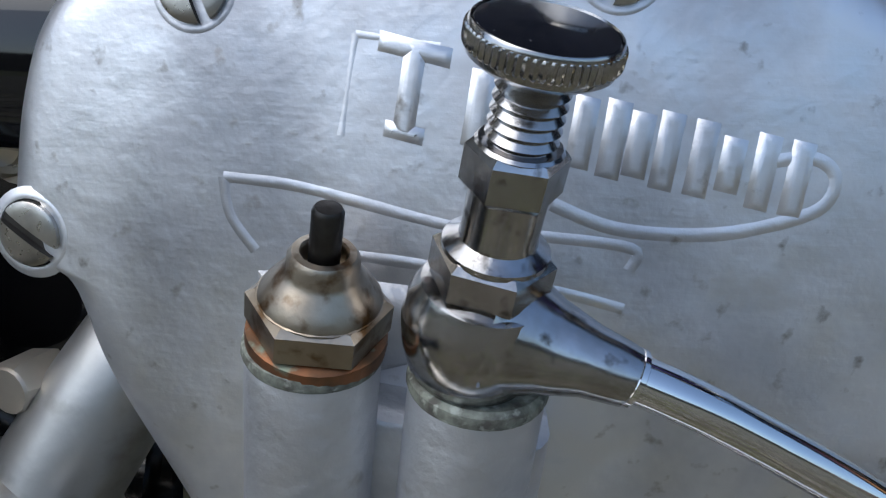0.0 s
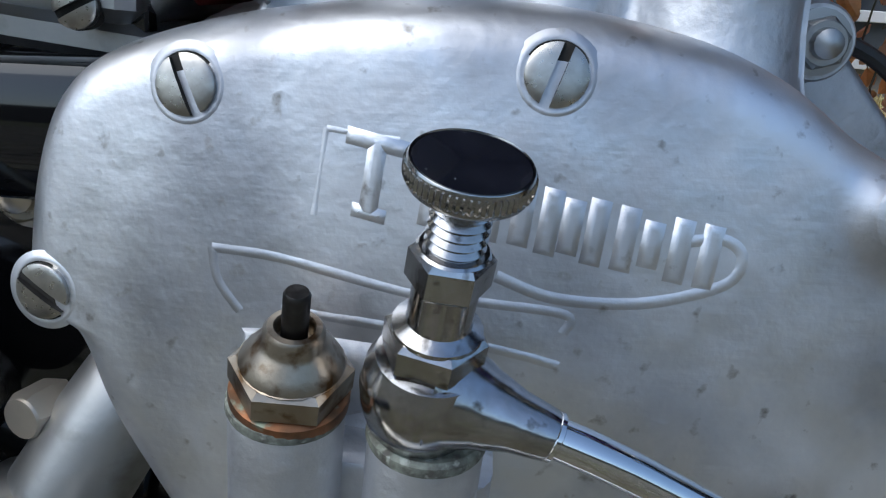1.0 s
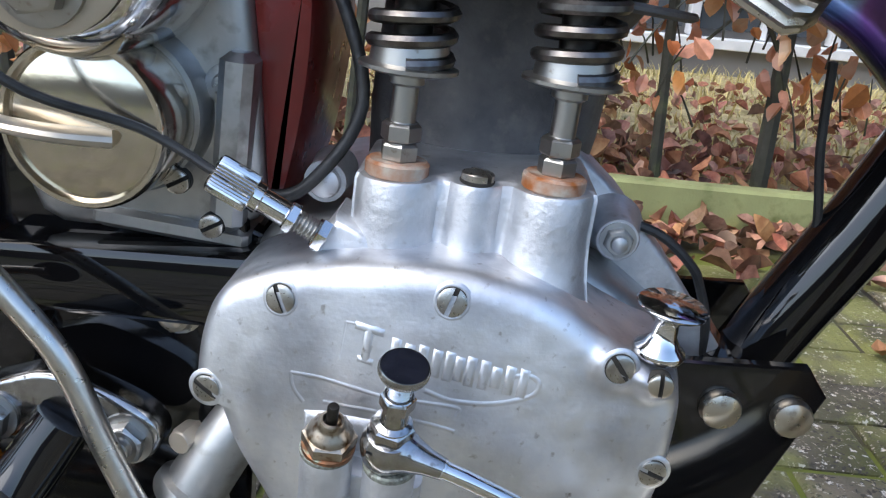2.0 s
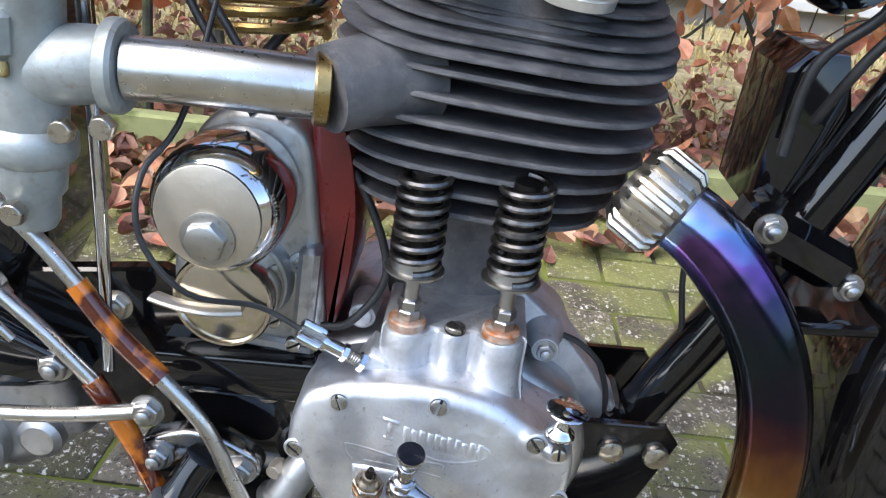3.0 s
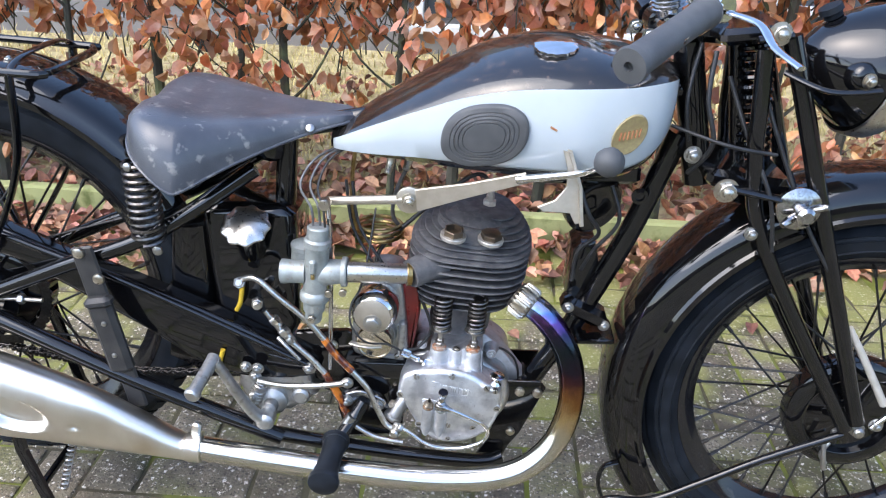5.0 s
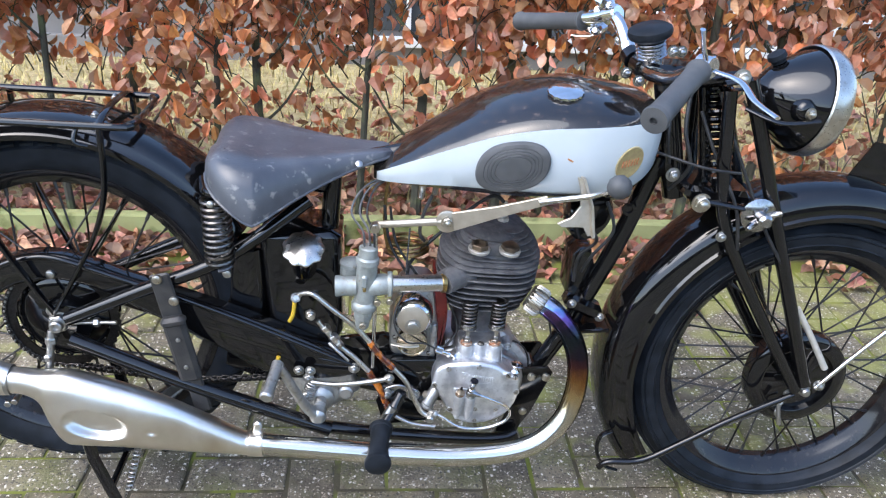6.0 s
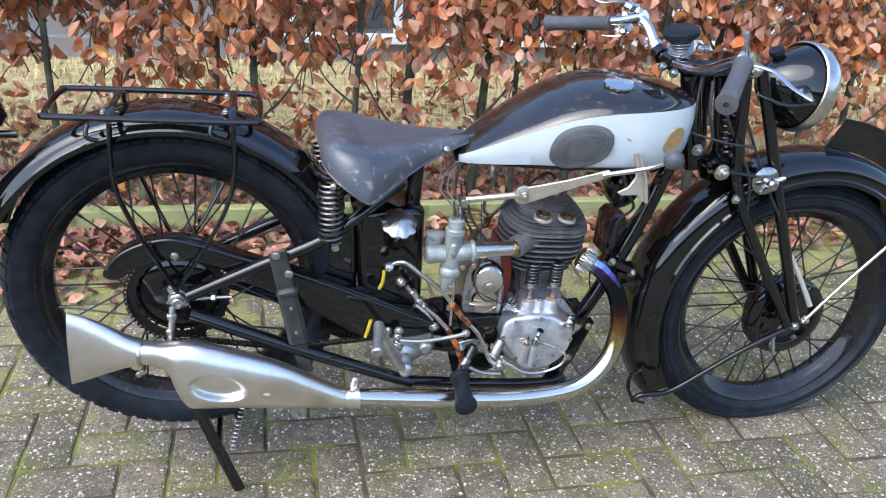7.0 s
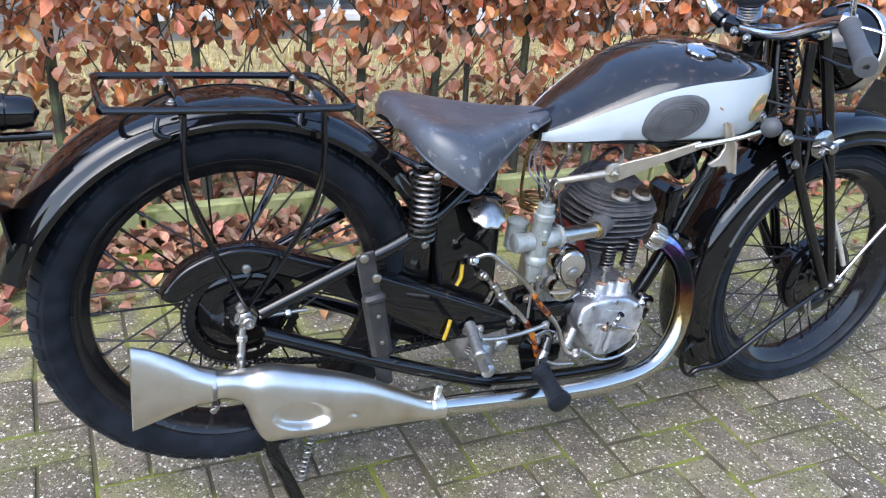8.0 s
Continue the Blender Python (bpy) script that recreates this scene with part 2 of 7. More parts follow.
class Shape:
    """Collects the faces of one mesh."""

    def __init__(self):
        self.v, self.f = [], []

    def loft(self, rings, caps=True, closed=True, loop=False):
        n = len(rings[0])
        base = len(self.v)
        for r in rings:
            self.v.extend(tuple(q) for q in r)
        m = len(rings)
        for i in range(m if loop else m - 1):
            a, b = base + i * n, base + ((i + 1) % m) * n
            for k in range(n if closed else n - 1):
                k2 = (k + 1) % n
                self.f.append((a + k, a + k2, b + k2, b + k))
        if caps and not loop and closed:
            self.f.append(tuple(base + k for k in reversed(range(n))))
            self.f.append(tuple(base + (m - 1) * n + k for k in range(n)))
        return self

    def tube(self, points, r, n=10, steps=6, flat=1.0, up=None):
        """A round bar along a smooth curve; r is one radius or one for each point."""
        pts = spline(points, steps) if steps > 1 else [Vector(q) for q in points]
        rad = [r] * len(pts)
        if isinstance(r, (list, tuple)):
            rad = [float(a) for a in np.interp(np.linspace(0, len(r) - 1, len(pts)), range(len(r)), r)]
        tang = [(pts[min(i + 1, len(pts) - 1)] - pts[max(i - 1, 0)]).normalized() for i in range(len(pts))]
        u, v, w = basis(tang[0], up)
        rings = []
        for i, q in enumerate(pts):
            u = (u - tang[i] * u.dot(tang[i])).normalized()
            v = tang[i].cross(u)
            rings.append([q + rad[i] * (math.cos(a) * u + flat * math.sin(a) * v) for a in (2 * math.pi * k / n for k in range(n))])
        return self.loft(rings)

    def lathe(self, profile, o, axis, n=24, phase=0.0, up=None, arc=None, loop=False):
        """Turns (radius, height) steps about the axis at o; arc: start and end angle in degrees for a part of a turn."""
        o = Vector(o)
        u, v, w = basis(axis, up)
        if arc:
            rings = [[o + h * w + r * (math.cos(a) * u + math.sin(a) * v) for r, h in profile] for a in (radians(arc[0] + (arc[1] - arc[0]) * k / n) for k in range(n + 1))]
            return self.loft(rings, caps=True, closed=True)
        rings = [[o + h * w + max(r, 1e-5) * (math.cos(a) * u + math.sin(a) * v) for a in (phase + 2 * math.pi * k / n for k in range(n))] for r, h in profile]
        return self.loft(rings, loop=loop, caps=not loop)

    def rod(self, a, b, r, r2=None, n=12):
        a, b = Vector(a), Vector(b)
        L = (b - a).length
        r2 = r if r2 is None else r2
        c = min(r, r2) * 0.12
        return self.lathe([(r - c, 0), (r, c), (r2, L - c), (r2 - c, L)], a, b - a, n)

    def hexagon(self, o, axis, r, h, phase=0.0, up=None):
        """A nut or bolt head with chamfered corners."""
        o = Vector(o)
        w = Vector(axis).normalized()
        self.lathe([(r * 0.9, 0), (r, h * 0.12), (r, h * 0.86), (r * 0.88, h)], o, axis, 6, phase, up)
        return self.lathe([(r * 0.86, 0), (r * 0.80, h * 0.06)], o + w * h, axis, 18, 0, up)

    def coil(self, a, b, R, r, turns, n=6, per=20, R2=None):
        a, b = Vector(a), Vector(b)
        u, v, w = basis(b - a)
        L = (b - a).length
        m = int(turns * per)
        R2 = R if R2 is None else R2
        pts = []
        for i in range(m + 1):
            t = i / m
            rr = R + (R2 - R) * t
            ang = 2 * math.pi * turns * t
            pts.append(a + w * L * t + rr * (math.cos(ang) * u + math.sin(ang) * v))
        return self.tube(pts, r, n, 1)

    def prism(self, outline, depth, frame_of, bevel=0.0, steps=2):
        """Extrudes a closed outline (x, z pairs) from n = 0 to n = depth with rounded front edges; frame_of maps (x, z, n) to the world."""
        pts = [Vector((a, b)) for a, b in outline]
        n = len(pts)
        area = sum(pts[i].x * pts[(i + 1) % n].y - pts[(i + 1) % n].x * pts[i].y for i in range(n))
        sgn = 1 if area > 0 else -1
        nor = []
        for i in range(n):
            d = (pts[(i + 1) % n] - pts[i - 1]).normalized()
            nor.append(Vector((-d.y, d.x)) * sgn)
        rings = [[frame_of(q.x, q.y, 0.0) for q in pts]]
        if bevel:
            for k in range(steps + 1):
                a = math.pi / 2 * k / steps
                i_, h = bevel * (1 - math.cos(a)), depth - bevel + bevel * math.sin(a)
                rings.append([frame_of(q.x + m.x * i_, q.y + m.y * i_, h) for q, m in zip(pts, nor)])
        else:
            rings.append([frame_of(q.x, q.y, depth) for q in pts])
        return self.loft(rings)

    def box(self, c, size, rot=(0, 0, 0), bevel=0.0):
        m = pose(*c, *rot)
        hx, hy, hz = (s / 2 for s in size)
        b = bevel or min(size) * 0.08
        outl = [(-hx + b, -hy), (hx - b, -hy), (hx, -hy + b), (hx, hy - b), (hx - b, hy), (-hx + b, hy), (-hx, hy - b), (-hx, -hy + b)]
        k = lambda s, z: [m @ Vector((x * s[0], y * s[1], z)) for x, y in outl]
        s0 = ((hx - b) / hx, (hy - b) / hy)
        return self.loft([k(s0, -hz), k((1, 1), -hz + b), k((1, 1), hz - b), k(s0, hz)])

    def mesh(self, name, smooth=35):
        me = bpy.data.meshes.new(name)
        me.from_pydata(self.v, [], self.f)
        me.validate()
        bm = bmesh.new()
        bm.from_mesh(me)
        bmesh.ops.recalc_face_normals(bm, faces=bm.faces)
        bm.to_mesh(me)
        bm.free()
        if smooth:
            for poly in me.polygons:
                poly.use_smooth = True
            me.set_sharp_from_angle(angle=radians(smooth))
        return me


def part(name, shape, mat_, parent=None, label="", smooth=35):
    """Links one mesh, given in world coordinates, under its thing or part."""
    me = shape if isinstance(shape, bpy.types.Mesh) else shape.mesh(name, smooth)
    if not me.materials:
        me.materials.append(mat_)
    ob = new(name, me)
    if parent:
        ob.parent = parent
        ob.matrix_parent_inverse = parent.matrix_world.inverted()
    if label:
        tagged(ob, label)
    return ob


def thing(name, at, label, category, group="", kind=""):
    ob = new(name)
    ob.empty_display_size = 0.05
    ob.location = at
    ob.matrix_world = Matrix.Translation(at)
    return tagged(ob, label, category, group, kind)


# ---- ground, edging, hedge and what lies beyond ----
def flat(name, x0, x1, y0, y1, z, mat_, nx=1, ny=1, amp=0.0, kind="structure", label=""):
    s = Shape()
    for j in range(ny + 1):
        for i in range(nx + 1):
            x, y = x0 + (x1 - x0) * i / nx, y0 + (y1 - y0) * j / ny
            s.v.append((x, y, z + amp * noise.noise(Vector((x * 3, y * 3, 0)))))
    for j in range(ny):
        for i in range(nx):
            a = j * (nx + 1) + i
            s.f.append((a, a + 1, a + nx + 2, a + nx + 1))
    ob = part(name, s, mat_)
    return tagged(ob, label, name.split("_")[0], kind=kind)


JOINT = material("mossy_sand_joint", (0.065, 0.054, 0.036), 0.95, 0, (0.095, 0.085, 0.042), 9, 0.6, 120, stain=(0.17, 0.19, 0.03), stain_scale=6, stain_at=(0.48, 0.58), bump_dist=0.004)
LAWN = material("winter_lawn", (0.56, 0.47, 0.26), 0.95, 0, (0.34, 0.29, 0.13), 14, 0.8, 90, stain=(0.34, 0.24, 0.14), stain_scale=30, stain_at=(0.5, 0.7), bump_dist=0.02)
flat("ground", -60, 60, -60, 60, -0.012, JOINT, label="mossy sand and soil under the paving")


flat("lawn", -20, 20, 1.30, 6, 0.02, LAWN, 80, 40, 0.02, label="yellow-green winter lawn behind the hedge")
BOARD = material("mossy_board", (0.25, 0.26, 0.11), 0.9, 0, (0.34, 0.36, 0.15), 7, 0.5, 120, stain=(0.10, 0.12, 0.03), stain_scale=16, stain_at=(0.52, 0.7), bump_dist=0.003)
for i in range(5):
    board = Shape().box((-2.9 + i * 1.9, 1.235, 0.045), (1.885, 0.045, 0.098), (0, 0, 0.15 * (i % 3 - 1)), 0.006)
    tagged(part("edging_board", board, BOARD), "mossy green edging board along the leafy bed", "edging", "bed edging", "structure")

# low house front beyond the lawn
WHITE = material("white_paint", (0.75, 0.76, 0.77), 0.45, 0, (0.62, 0.63, 0.63), 10, 0.1, 60)
DARKWALL = material("dark_plank_wall", (0.17, 0.165, 0.16), 0.7, 0, (0.23, 0.22, 0.21), 3, 0.3, 30)
PANE = material("dark_window_glass", (0.05, 0.06, 0.07), 0.06, 0, (0.07, 0.08, 0.09), 2)
house = thing("house", (1.0, 3.8, 0), "low dark house front with white-framed glazed doors", "house")
part("wall", Shape().box((1.0, 3.97, 1.5), (14, 0.3, 3.0)), DARKWALL, house)
part("plinth", Shape().box((1.0, 3.79, 0.07), (14, 0.06, 0.14)), DARKWALL, house)
part("sill", Shape().box((3.9, 3.76, 0.165), (7.26, 0.10, 0.05)), WHITE, house, "white painted sill")
for i in range(10):
    x = 0.37 + i * 0.66
    w_ = part("window", Shape().box((x + 0.33, 3.805, 1.05), (0.58, 0.02, 1.65)), PANE, house)
    part("frame", Shape().box((x, 3.78, 1.02), (0.045, 0.08, 1.65)), WHITE, w_)
    part("frame", Shape().box((x + 0.33, 3.785, 1.02), (0.030, 0.06, 1.65)), WHITE, w_)
    if i > 1:
        part("rail", Shape().box((x + 0.33, 3.785, 0.37), (0.61, 0.06, 0.05)), WHITE, w_)
part("frame", Shape().box((0.275, 3.78, 1.02), (0.05, 0.08, 1.70)), WHITE, house)

# beech hedge with its brown winter leaves
LEAF = material("dry_beech_leaf", (0.62, 0.27, 0.12), 0.6, 0, (0.40, 0.165, 0.075), 60, 0.4, 150, island=0.55, hue=0.022, stain=(0.62, 0.42, 0.30), stain_scale=14, stain_at=(0.50, 0.68))
LITTER = material("fallen_leaf", (0.40, 0.19, 0.11), 0.7, 0, (0.22, 0.095, 0.055), 60, 0.4, 150, island=0.6, hue=0.02, stain=(0.45, 0.27, 0.16), stain_scale=12, stain_at=(0.52, 0.66))
BARK = material("beech_bark", (0.055, 0.052, 0.040), 0.85, 0, (0.035, 0.037, 0.024), 20, 0.5, 80, stain=(0.10, 0.12, 0.05), stain_scale=15, stain_at=(0.5, 0.7))


def leaf(s, o, rot, L, rng):
    w, curl, fold = L * rng.uniform(0.22, 0.36), rng.uniform(-0.8, 1.5) * L, rng.uniform(0.05, 0.55) * L
    b = len(s.v)
    for t, f in ((0, 0), (0.3, 0.9), (0.62, 1.0), (0.85, 0.55), (1, 0)):
        zc = curl * (t - 0.4) ** 2
        for side in ((0,) if f == 0 else (-1, 0, 1)):
            s.v.append(tuple(o + rot @ Vector((side * w * f, t * L, zc + abs(side) * fold * f))))
    s.f += [(b, b + 2, b + 1), (b, b + 3, b + 2), (b + 1, b + 2, b + 5, b + 4), (b + 2, b + 3, b + 6, b + 5), (b + 4, b + 5, b + 8, b + 7), (b + 5, b + 6, b + 9, b + 8), (b + 7, b + 8, b + 10), (b + 8, b + 9, b + 10)]


def translucent(m, share, tint):
    """Lets part of the light through a thin leaf."""
    n, l = m.node_tree.nodes, m.node_tree.links
    p = n["Principled BSDF"]
    tr = n.new("ShaderNodeBsdfTranslucent")
    tr.inputs["Color"].default_value = (*tint, 1)
    mx = n.new("ShaderNodeMixShader")
    mx.inputs[0].default_value = share
    l.new(p.outputs[0], mx.inputs[1])
    l.new(tr.outputs[0], mx.inputs[2])
    l.new(mx.outputs[0], n["Material Output"].inputs["Surface"])


translucent(LEAF, 0.36, (0.70, 0.33, 0.13))
hedge = thing("beech_hedge", (0.7, 1.4, 0), "beech hedge with brown winter leaves behind the edging board", "hedge")
rng = random.Random(5)
hl = Shape()
twigs = Shape()
made = 0
while made < 19500:
    z = 0.16 + 1.50 * rng.random()
    p = Vector((rng.uniform(-1.9, 3.9), 1.22 + 0.36 * rng.random() ** 1.3, z))
    want = 0.03 + 0.07 * min(1.0, max(0.0, (z - 0.22) / 0.15)) + 0.70 * min(1.0, max(0.0, (z - 0.50) / 0.24))
    if rng.random() > want or noise.noise(Vector((p.x * 3.1, p.y * 3, p.z * 3.4))) < -0.16:
        continue
    cl = rng.randint(2, 5)
    if rng.random() < 0.85:
        e = p + Vector((rng.uniform(-0.10, 0.10), rng.uniform(-0.03, 0.1), -rng.uniform(0.05, 0.14)))
        twigs.tube([p, (p + e) / 2 + Vector((0, 0, 0.012)), e], [0.0012, 0.0018, 0.0026], 5, 2)
    for k in range(cl):
        q = p + Vector((rng.gauss(0, 0.035), rng.gauss(0, 0.03), rng.gauss(0, 0.03)))
        r = Euler((rng.uniform(-2.6, -0.6), rng.uniform(-0.9, 0.9), rng.uniform(-3.1, 3.1))).to_matrix()
        leaf(hl, q, r, rng.uniform(0.038, 0.068), rng)
        made += 1
tagged(part("leaves", hl.mesh("leaves", 0), LEAF, hedge, "curled brown beech leaves"), kind="stuff")
tagged(part("twig_mass", twigs, BARK, hedge, "thin grey twigs"), kind="stuff")
for i in range(24):
    x = -1.7 + i * 0.235 + rng.uniform(-0.06, 0.06)
    y = 1.36 + rng.uniform(-0.07, 0.07)
    lean = rng.uniform(-0.10, 0.10)
    r = rng.uniform(0.009, 0.019)
    st = Shape().tube([(x, y, 0.0), (x + lean * 0.3, y, 0.45), (x + lean * 0.5 + 0.01, y + 0.02, 0.95), (x + lean, y, 1.66)], [r * 1.3, r, r * 0.8, r * 0.4], 8, 4)
    for k in range(4):
        z = 0.35 + 0.28 * k + rng.uniform(-0.08, 0.08)
        sx = rng.choice((-1, 1))
        st.tube([(x + lean * z * 0.55, y, z), (x + sx * 0.08, y - 0.05, z + 0.10), (x + sx * 0.17, y - 0.08, z + 0.26)], [r * 0.45, r * 0.3, r * 0.15], 5, 3)
    part("stem", st, BARK, hedge)

fl = Shape()
for k in range(6000):
    if k < 1300:
        p = Vector((rng.uniform(-1.9, 3.6), 1.205 - 0.27 * rng.random() ** 1.7, 0))
    elif k < 3300:
        p = Vector((rng.uniform(-2.0, 3.9), 1.27 + 0.42 * rng.random(), 0))
    else:
        p = Vector((rng.uniform(-2.4, 4.4), 1.6 + 1.4 * rng.random() ** 1.5, 0))
    p.z = 0.006 + rng.random() * (0.030 if k < 1300 else 0.075)
    r = Euler((rng.uniform(-0.6, 0.6), rng.uniform(-0.6, 0.6), rng.uniform(-3.1, 3.1))).to_matrix()
    leaf(fl, p, r, rng.uniform(0.04, 0.07), rng)
for k in range(620):
    p = Vector((rng.uniform(-1.3, 0.35), 1.19 - 0.42 * rng.random() ** 1.4, 0.006 + 0.02 * rng.random()))
    leaf(fl, p, Euler((rng.uniform(-0.5, 0.5), rng.uniform(-0.5, 0.5), rng.uniform(-3.1, 3.1))).to_matrix(), rng.uniform(0.035, 0.06), rng)
for k in range(40):
    p = Vector((rng.uniform(-1.2, 2.6), rng.uniform(0.5, 1.0), 0.008))
    leaf(fl, p, Euler((rng.uniform(-0.3, 0.3), rng.uniform(-0.3, 0.3), rng.uniform(-3.1, 3.1))).to_matrix(), rng.uniform(0.035, 0.06), rng)
tagged(part("leaf_litter", fl.mesh("leaf_litter", 0), LITTER), "fallen brown beech leaves along the edging board", "leaves", kind="stuff")
GRASS = material("grass_blade", (0.58, 0.48, 0.22), 0.8, 0, (0.40, 0.34, 0.13), 3, island=0.4)
gr = Shape()
for k in range(14000):
    x, y = rng.uniform(-2.6, 5.0), 1.55 + 2.15 * rng.random() ** 1.2
    h, a, w = rng.uniform(0.03, 0.08), rng.uniform(0, 6.28), 0.004
    b = len(gr.v)
    d = Vector((math.cos(a), math.sin(a), 0))
    n_ = Vector((-d.y, d.x, 0))
    base = Vector((x, y, 0.01))
    for q in (base - n_ * w, base + n_ * w, base + d * 0.015 + n_ * w * 0.6 + Vector((0, 0, h * 0.6)), base + d * 0.015 - n_ * w * 0.6 + Vector((0, 0, h * 0.6)), base + d * 0.045 + Vector((0, 0, h))):
        gr.v.append(tuple(q))
    gr.f += [(b, b + 1, b + 2, b + 3), (b + 3, b + 2, b + 4)]
tagged(part("grass", gr.mesh("grass", 0), GRASS), "tufty yellow-green winter grass on the lawn", "grass", kind="stuff")

# plain low brown walls, unseen, added behind and beside the viewer to darken reflections
UNSEEN_WALL = material("unseen_wall_brown", (0.20, 0.15, 0.12), 0.85, 0, (0.14, 0.10, 0.08), 2.5, 0.4, 20)
for c, sz in (((0.6, -16.0, 1.2), (44, 0.3, 2.4)), ((-21, -3, 1.2), (0.3, 26, 2.4)), ((22, -3, 1.2), (0.3, 26, 2.4))):
    tagged(part("wall_unseen", Shape().box(c, sz), UNSEEN_WALL), "plain brown wall out of view, added to darken reflections", "wall", "yard walls", "structure")


# ---- the motorcycle: large forms ----
Y0 = 0.02                                   # its middle plane
bike = thing("motorcycle", (0.67, Y0, 0.0), "black vintage motorcycle with pale tank panels on its rear stand", "motorcycle")
REAR, FRONT = Vector((0.0, 0.03, 0.430)), Vector((1.354, 0.03, 0.311))
SIDE = Vector((0, -1, 0))


def mir(q, s):
    """A point given for the right side, on side s (1 right, -1 left)."""
    return Vector((q[0], Y0 + (q[1] - Y0) * s, q[2]))


def wheel(name, c, ro, drum_r, label, tread):
    rim = Shape()
    rw = ro - 0.072
    rim.lathe([(rw - 0.006, -0.020), (rw + 0.004, -0.030), (rw + 0.012, -0.033), (rw + 0.014, -0.029), (rw + 0.004, -0.024), (rw - 0.012, -0.010), (rw - 0.014, 0.0), (rw - 0.012, 0.010),
               (rw + 0.004, 0.024), (rw + 0.014, 0.029), (rw + 0.012, 0.033), (rw + 0.004, 0.030), (rw - 0.006, 0.020), (rw - 0.018, 0.010), (rw - 0.020, 0), (rw - 0.018, -0.010)], c, SIDE, 72, loop=True)
    w = part(name, rim, RIM_BLACK, bike, label)
    ty = Shape()
    prof = [(rw + 0.006, -0.026), (rw + 0.016, -0.035), (rw + 0.034, -0.044), (rw + 0.050, -0.0435), (ro - 0.012, -0.036), (ro - 0.004, -0.024), (ro, -0.010), (ro, 0.010), (ro - 0.004, 0.024),
            (ro - 0.012, 0.036), (rw + 0.050, 0.0435), (rw + 0.034, 0.044), (rw + 0.016, 0.035), (rw + 0.006, 0.026), (rw + 0.004, 0.0)]
    if tread == "rib":      # circumferential ribs and ridges in the section itself
        tread_w = [(ro - 0.004 * (h / 0.024) ** 2 + (0.002 if k % 2 else -0.002), h + d) for k, h in enumerate((-0.029, -0.024, -0.019, -0.014, -0.0095, -0.005, 0.0, 0.005, 0.0095, 0.014, 0.019, 0.024, 0.029)) for d in (-0.0016, 0.0016)]
        side = [(rw + 0.006, 0.026), (rw + 0.016, 0.035), (rw + 0.024, 0.0405), (rw + 0.026, 0.0445), (rw + 0.028, 0.0425), (rw + 0.036, 0.044), (ro - 0.030, 0.0435), (ro - 0.028, 0.0460), (ro - 0.026, 0.0430), (ro - 0.022, 0.0420), (ro - 0.020, 0.0440), (ro - 0.018, 0.0400), (ro - 0.011, 0.0355)]
        prof = [(r, -h) for r, h in side] + tread_w + list(reversed(side)) + [(rw + 0.004, 0.0)]
    ty.lathe(prof, c, SIDE, 96, loop=True)
    if tread == "block":
        u, v, ax = basis(SIDE)
        for k in range(66):
            a = 2 * math.pi * k / 66
            for side in (-1, 1):
                rr = [(ro - 0.002, 0.017), (ro + 0.0008, 0.019), (ro - 0.0045, 0.031), (ro - 0.013, 0.040), (ro - 0.017, 0.040)]
                rings = []
                for da in (-0.033, 0.033):
                    aa = a + da + side * 0.02
                    rings.append([c + ax * (h * side) + r * (math.cos(aa) * u + math.sin(aa) * v) for r, h in rr])
                part("tread_block", Shape().loft(rings), RUBBER, w)
    part("tyre", ty, RUBBER, w, "dusty black rubber tyre")
    hub = Shape()
    hub.lathe([(0.012, -0.065), (0.020, -0.063), (0.036, -0.055), (0.038, -0.050), (0.025, -0.044), (0.022, 0.03), (0.03, 0.04), (0.03, 0.06), (0.012, 0.065)], c, SIDE, 28)
    part("hub", hub, ENAMEL, w)
    drum = Shape()
    drum.lathe([(0.02, 0.050), (drum_r * 0.5, 0.054), (drum_r * 0.86, 0.050), (drum_r, 0.040), (drum_r, 0.012), (drum_r - 0.01, 0.008), (0.02, 0.008)], c, SIDE, 48)
    for k in range(20):
        a = 2 * math.pi * k / 20
        drum.lathe([(0.004, 0), (0.004, 0.003), (0.001, 0.004)], c + Vector((math.cos(a) * drum_r * 0.93, -0.047, math.sin(a) * drum_r * 0.93)), SIDE, 6)
    part("brake_drum", drum, ENAMEL, w)
    sp = Shape()
    spoke = None
    for k in range(36):
        sd = 1 if k % 2 else -1
        a = 2 * math.pi * k / 36
        b = a + (0.62 if (k // 2) % 2 else -0.62)
        hr = drum_r - 0.006 if sd > 0 else 0.036
        p0 = c + Vector((math.cos(b) * hr, -sd * 0.040, math.sin(b) * hr))
        p1 = c + Vector((math.cos(a) * (rw - 0.016), -sd * 0.006, math.sin(a) * (rw - 0.016)))
        s = Shape().tube([p0, p1], 0.0019, 6, 1)
        s.rod(p1, p1 + (p0 - p1).normalized() * 0.016, 0.0032, n=6)
        part("spoke", s, DARK_STEEL, w)
    return w


rear_wheel = wheel("rear_wheel", REAR, 0.325, 0.085, "black spoked wheel with a block-tread tyre", "block")
front_wheel = wheel("front_wheel", FRONT, 0.320, 0.085, "black spoked wheel with a ribbed tyre", "rib")


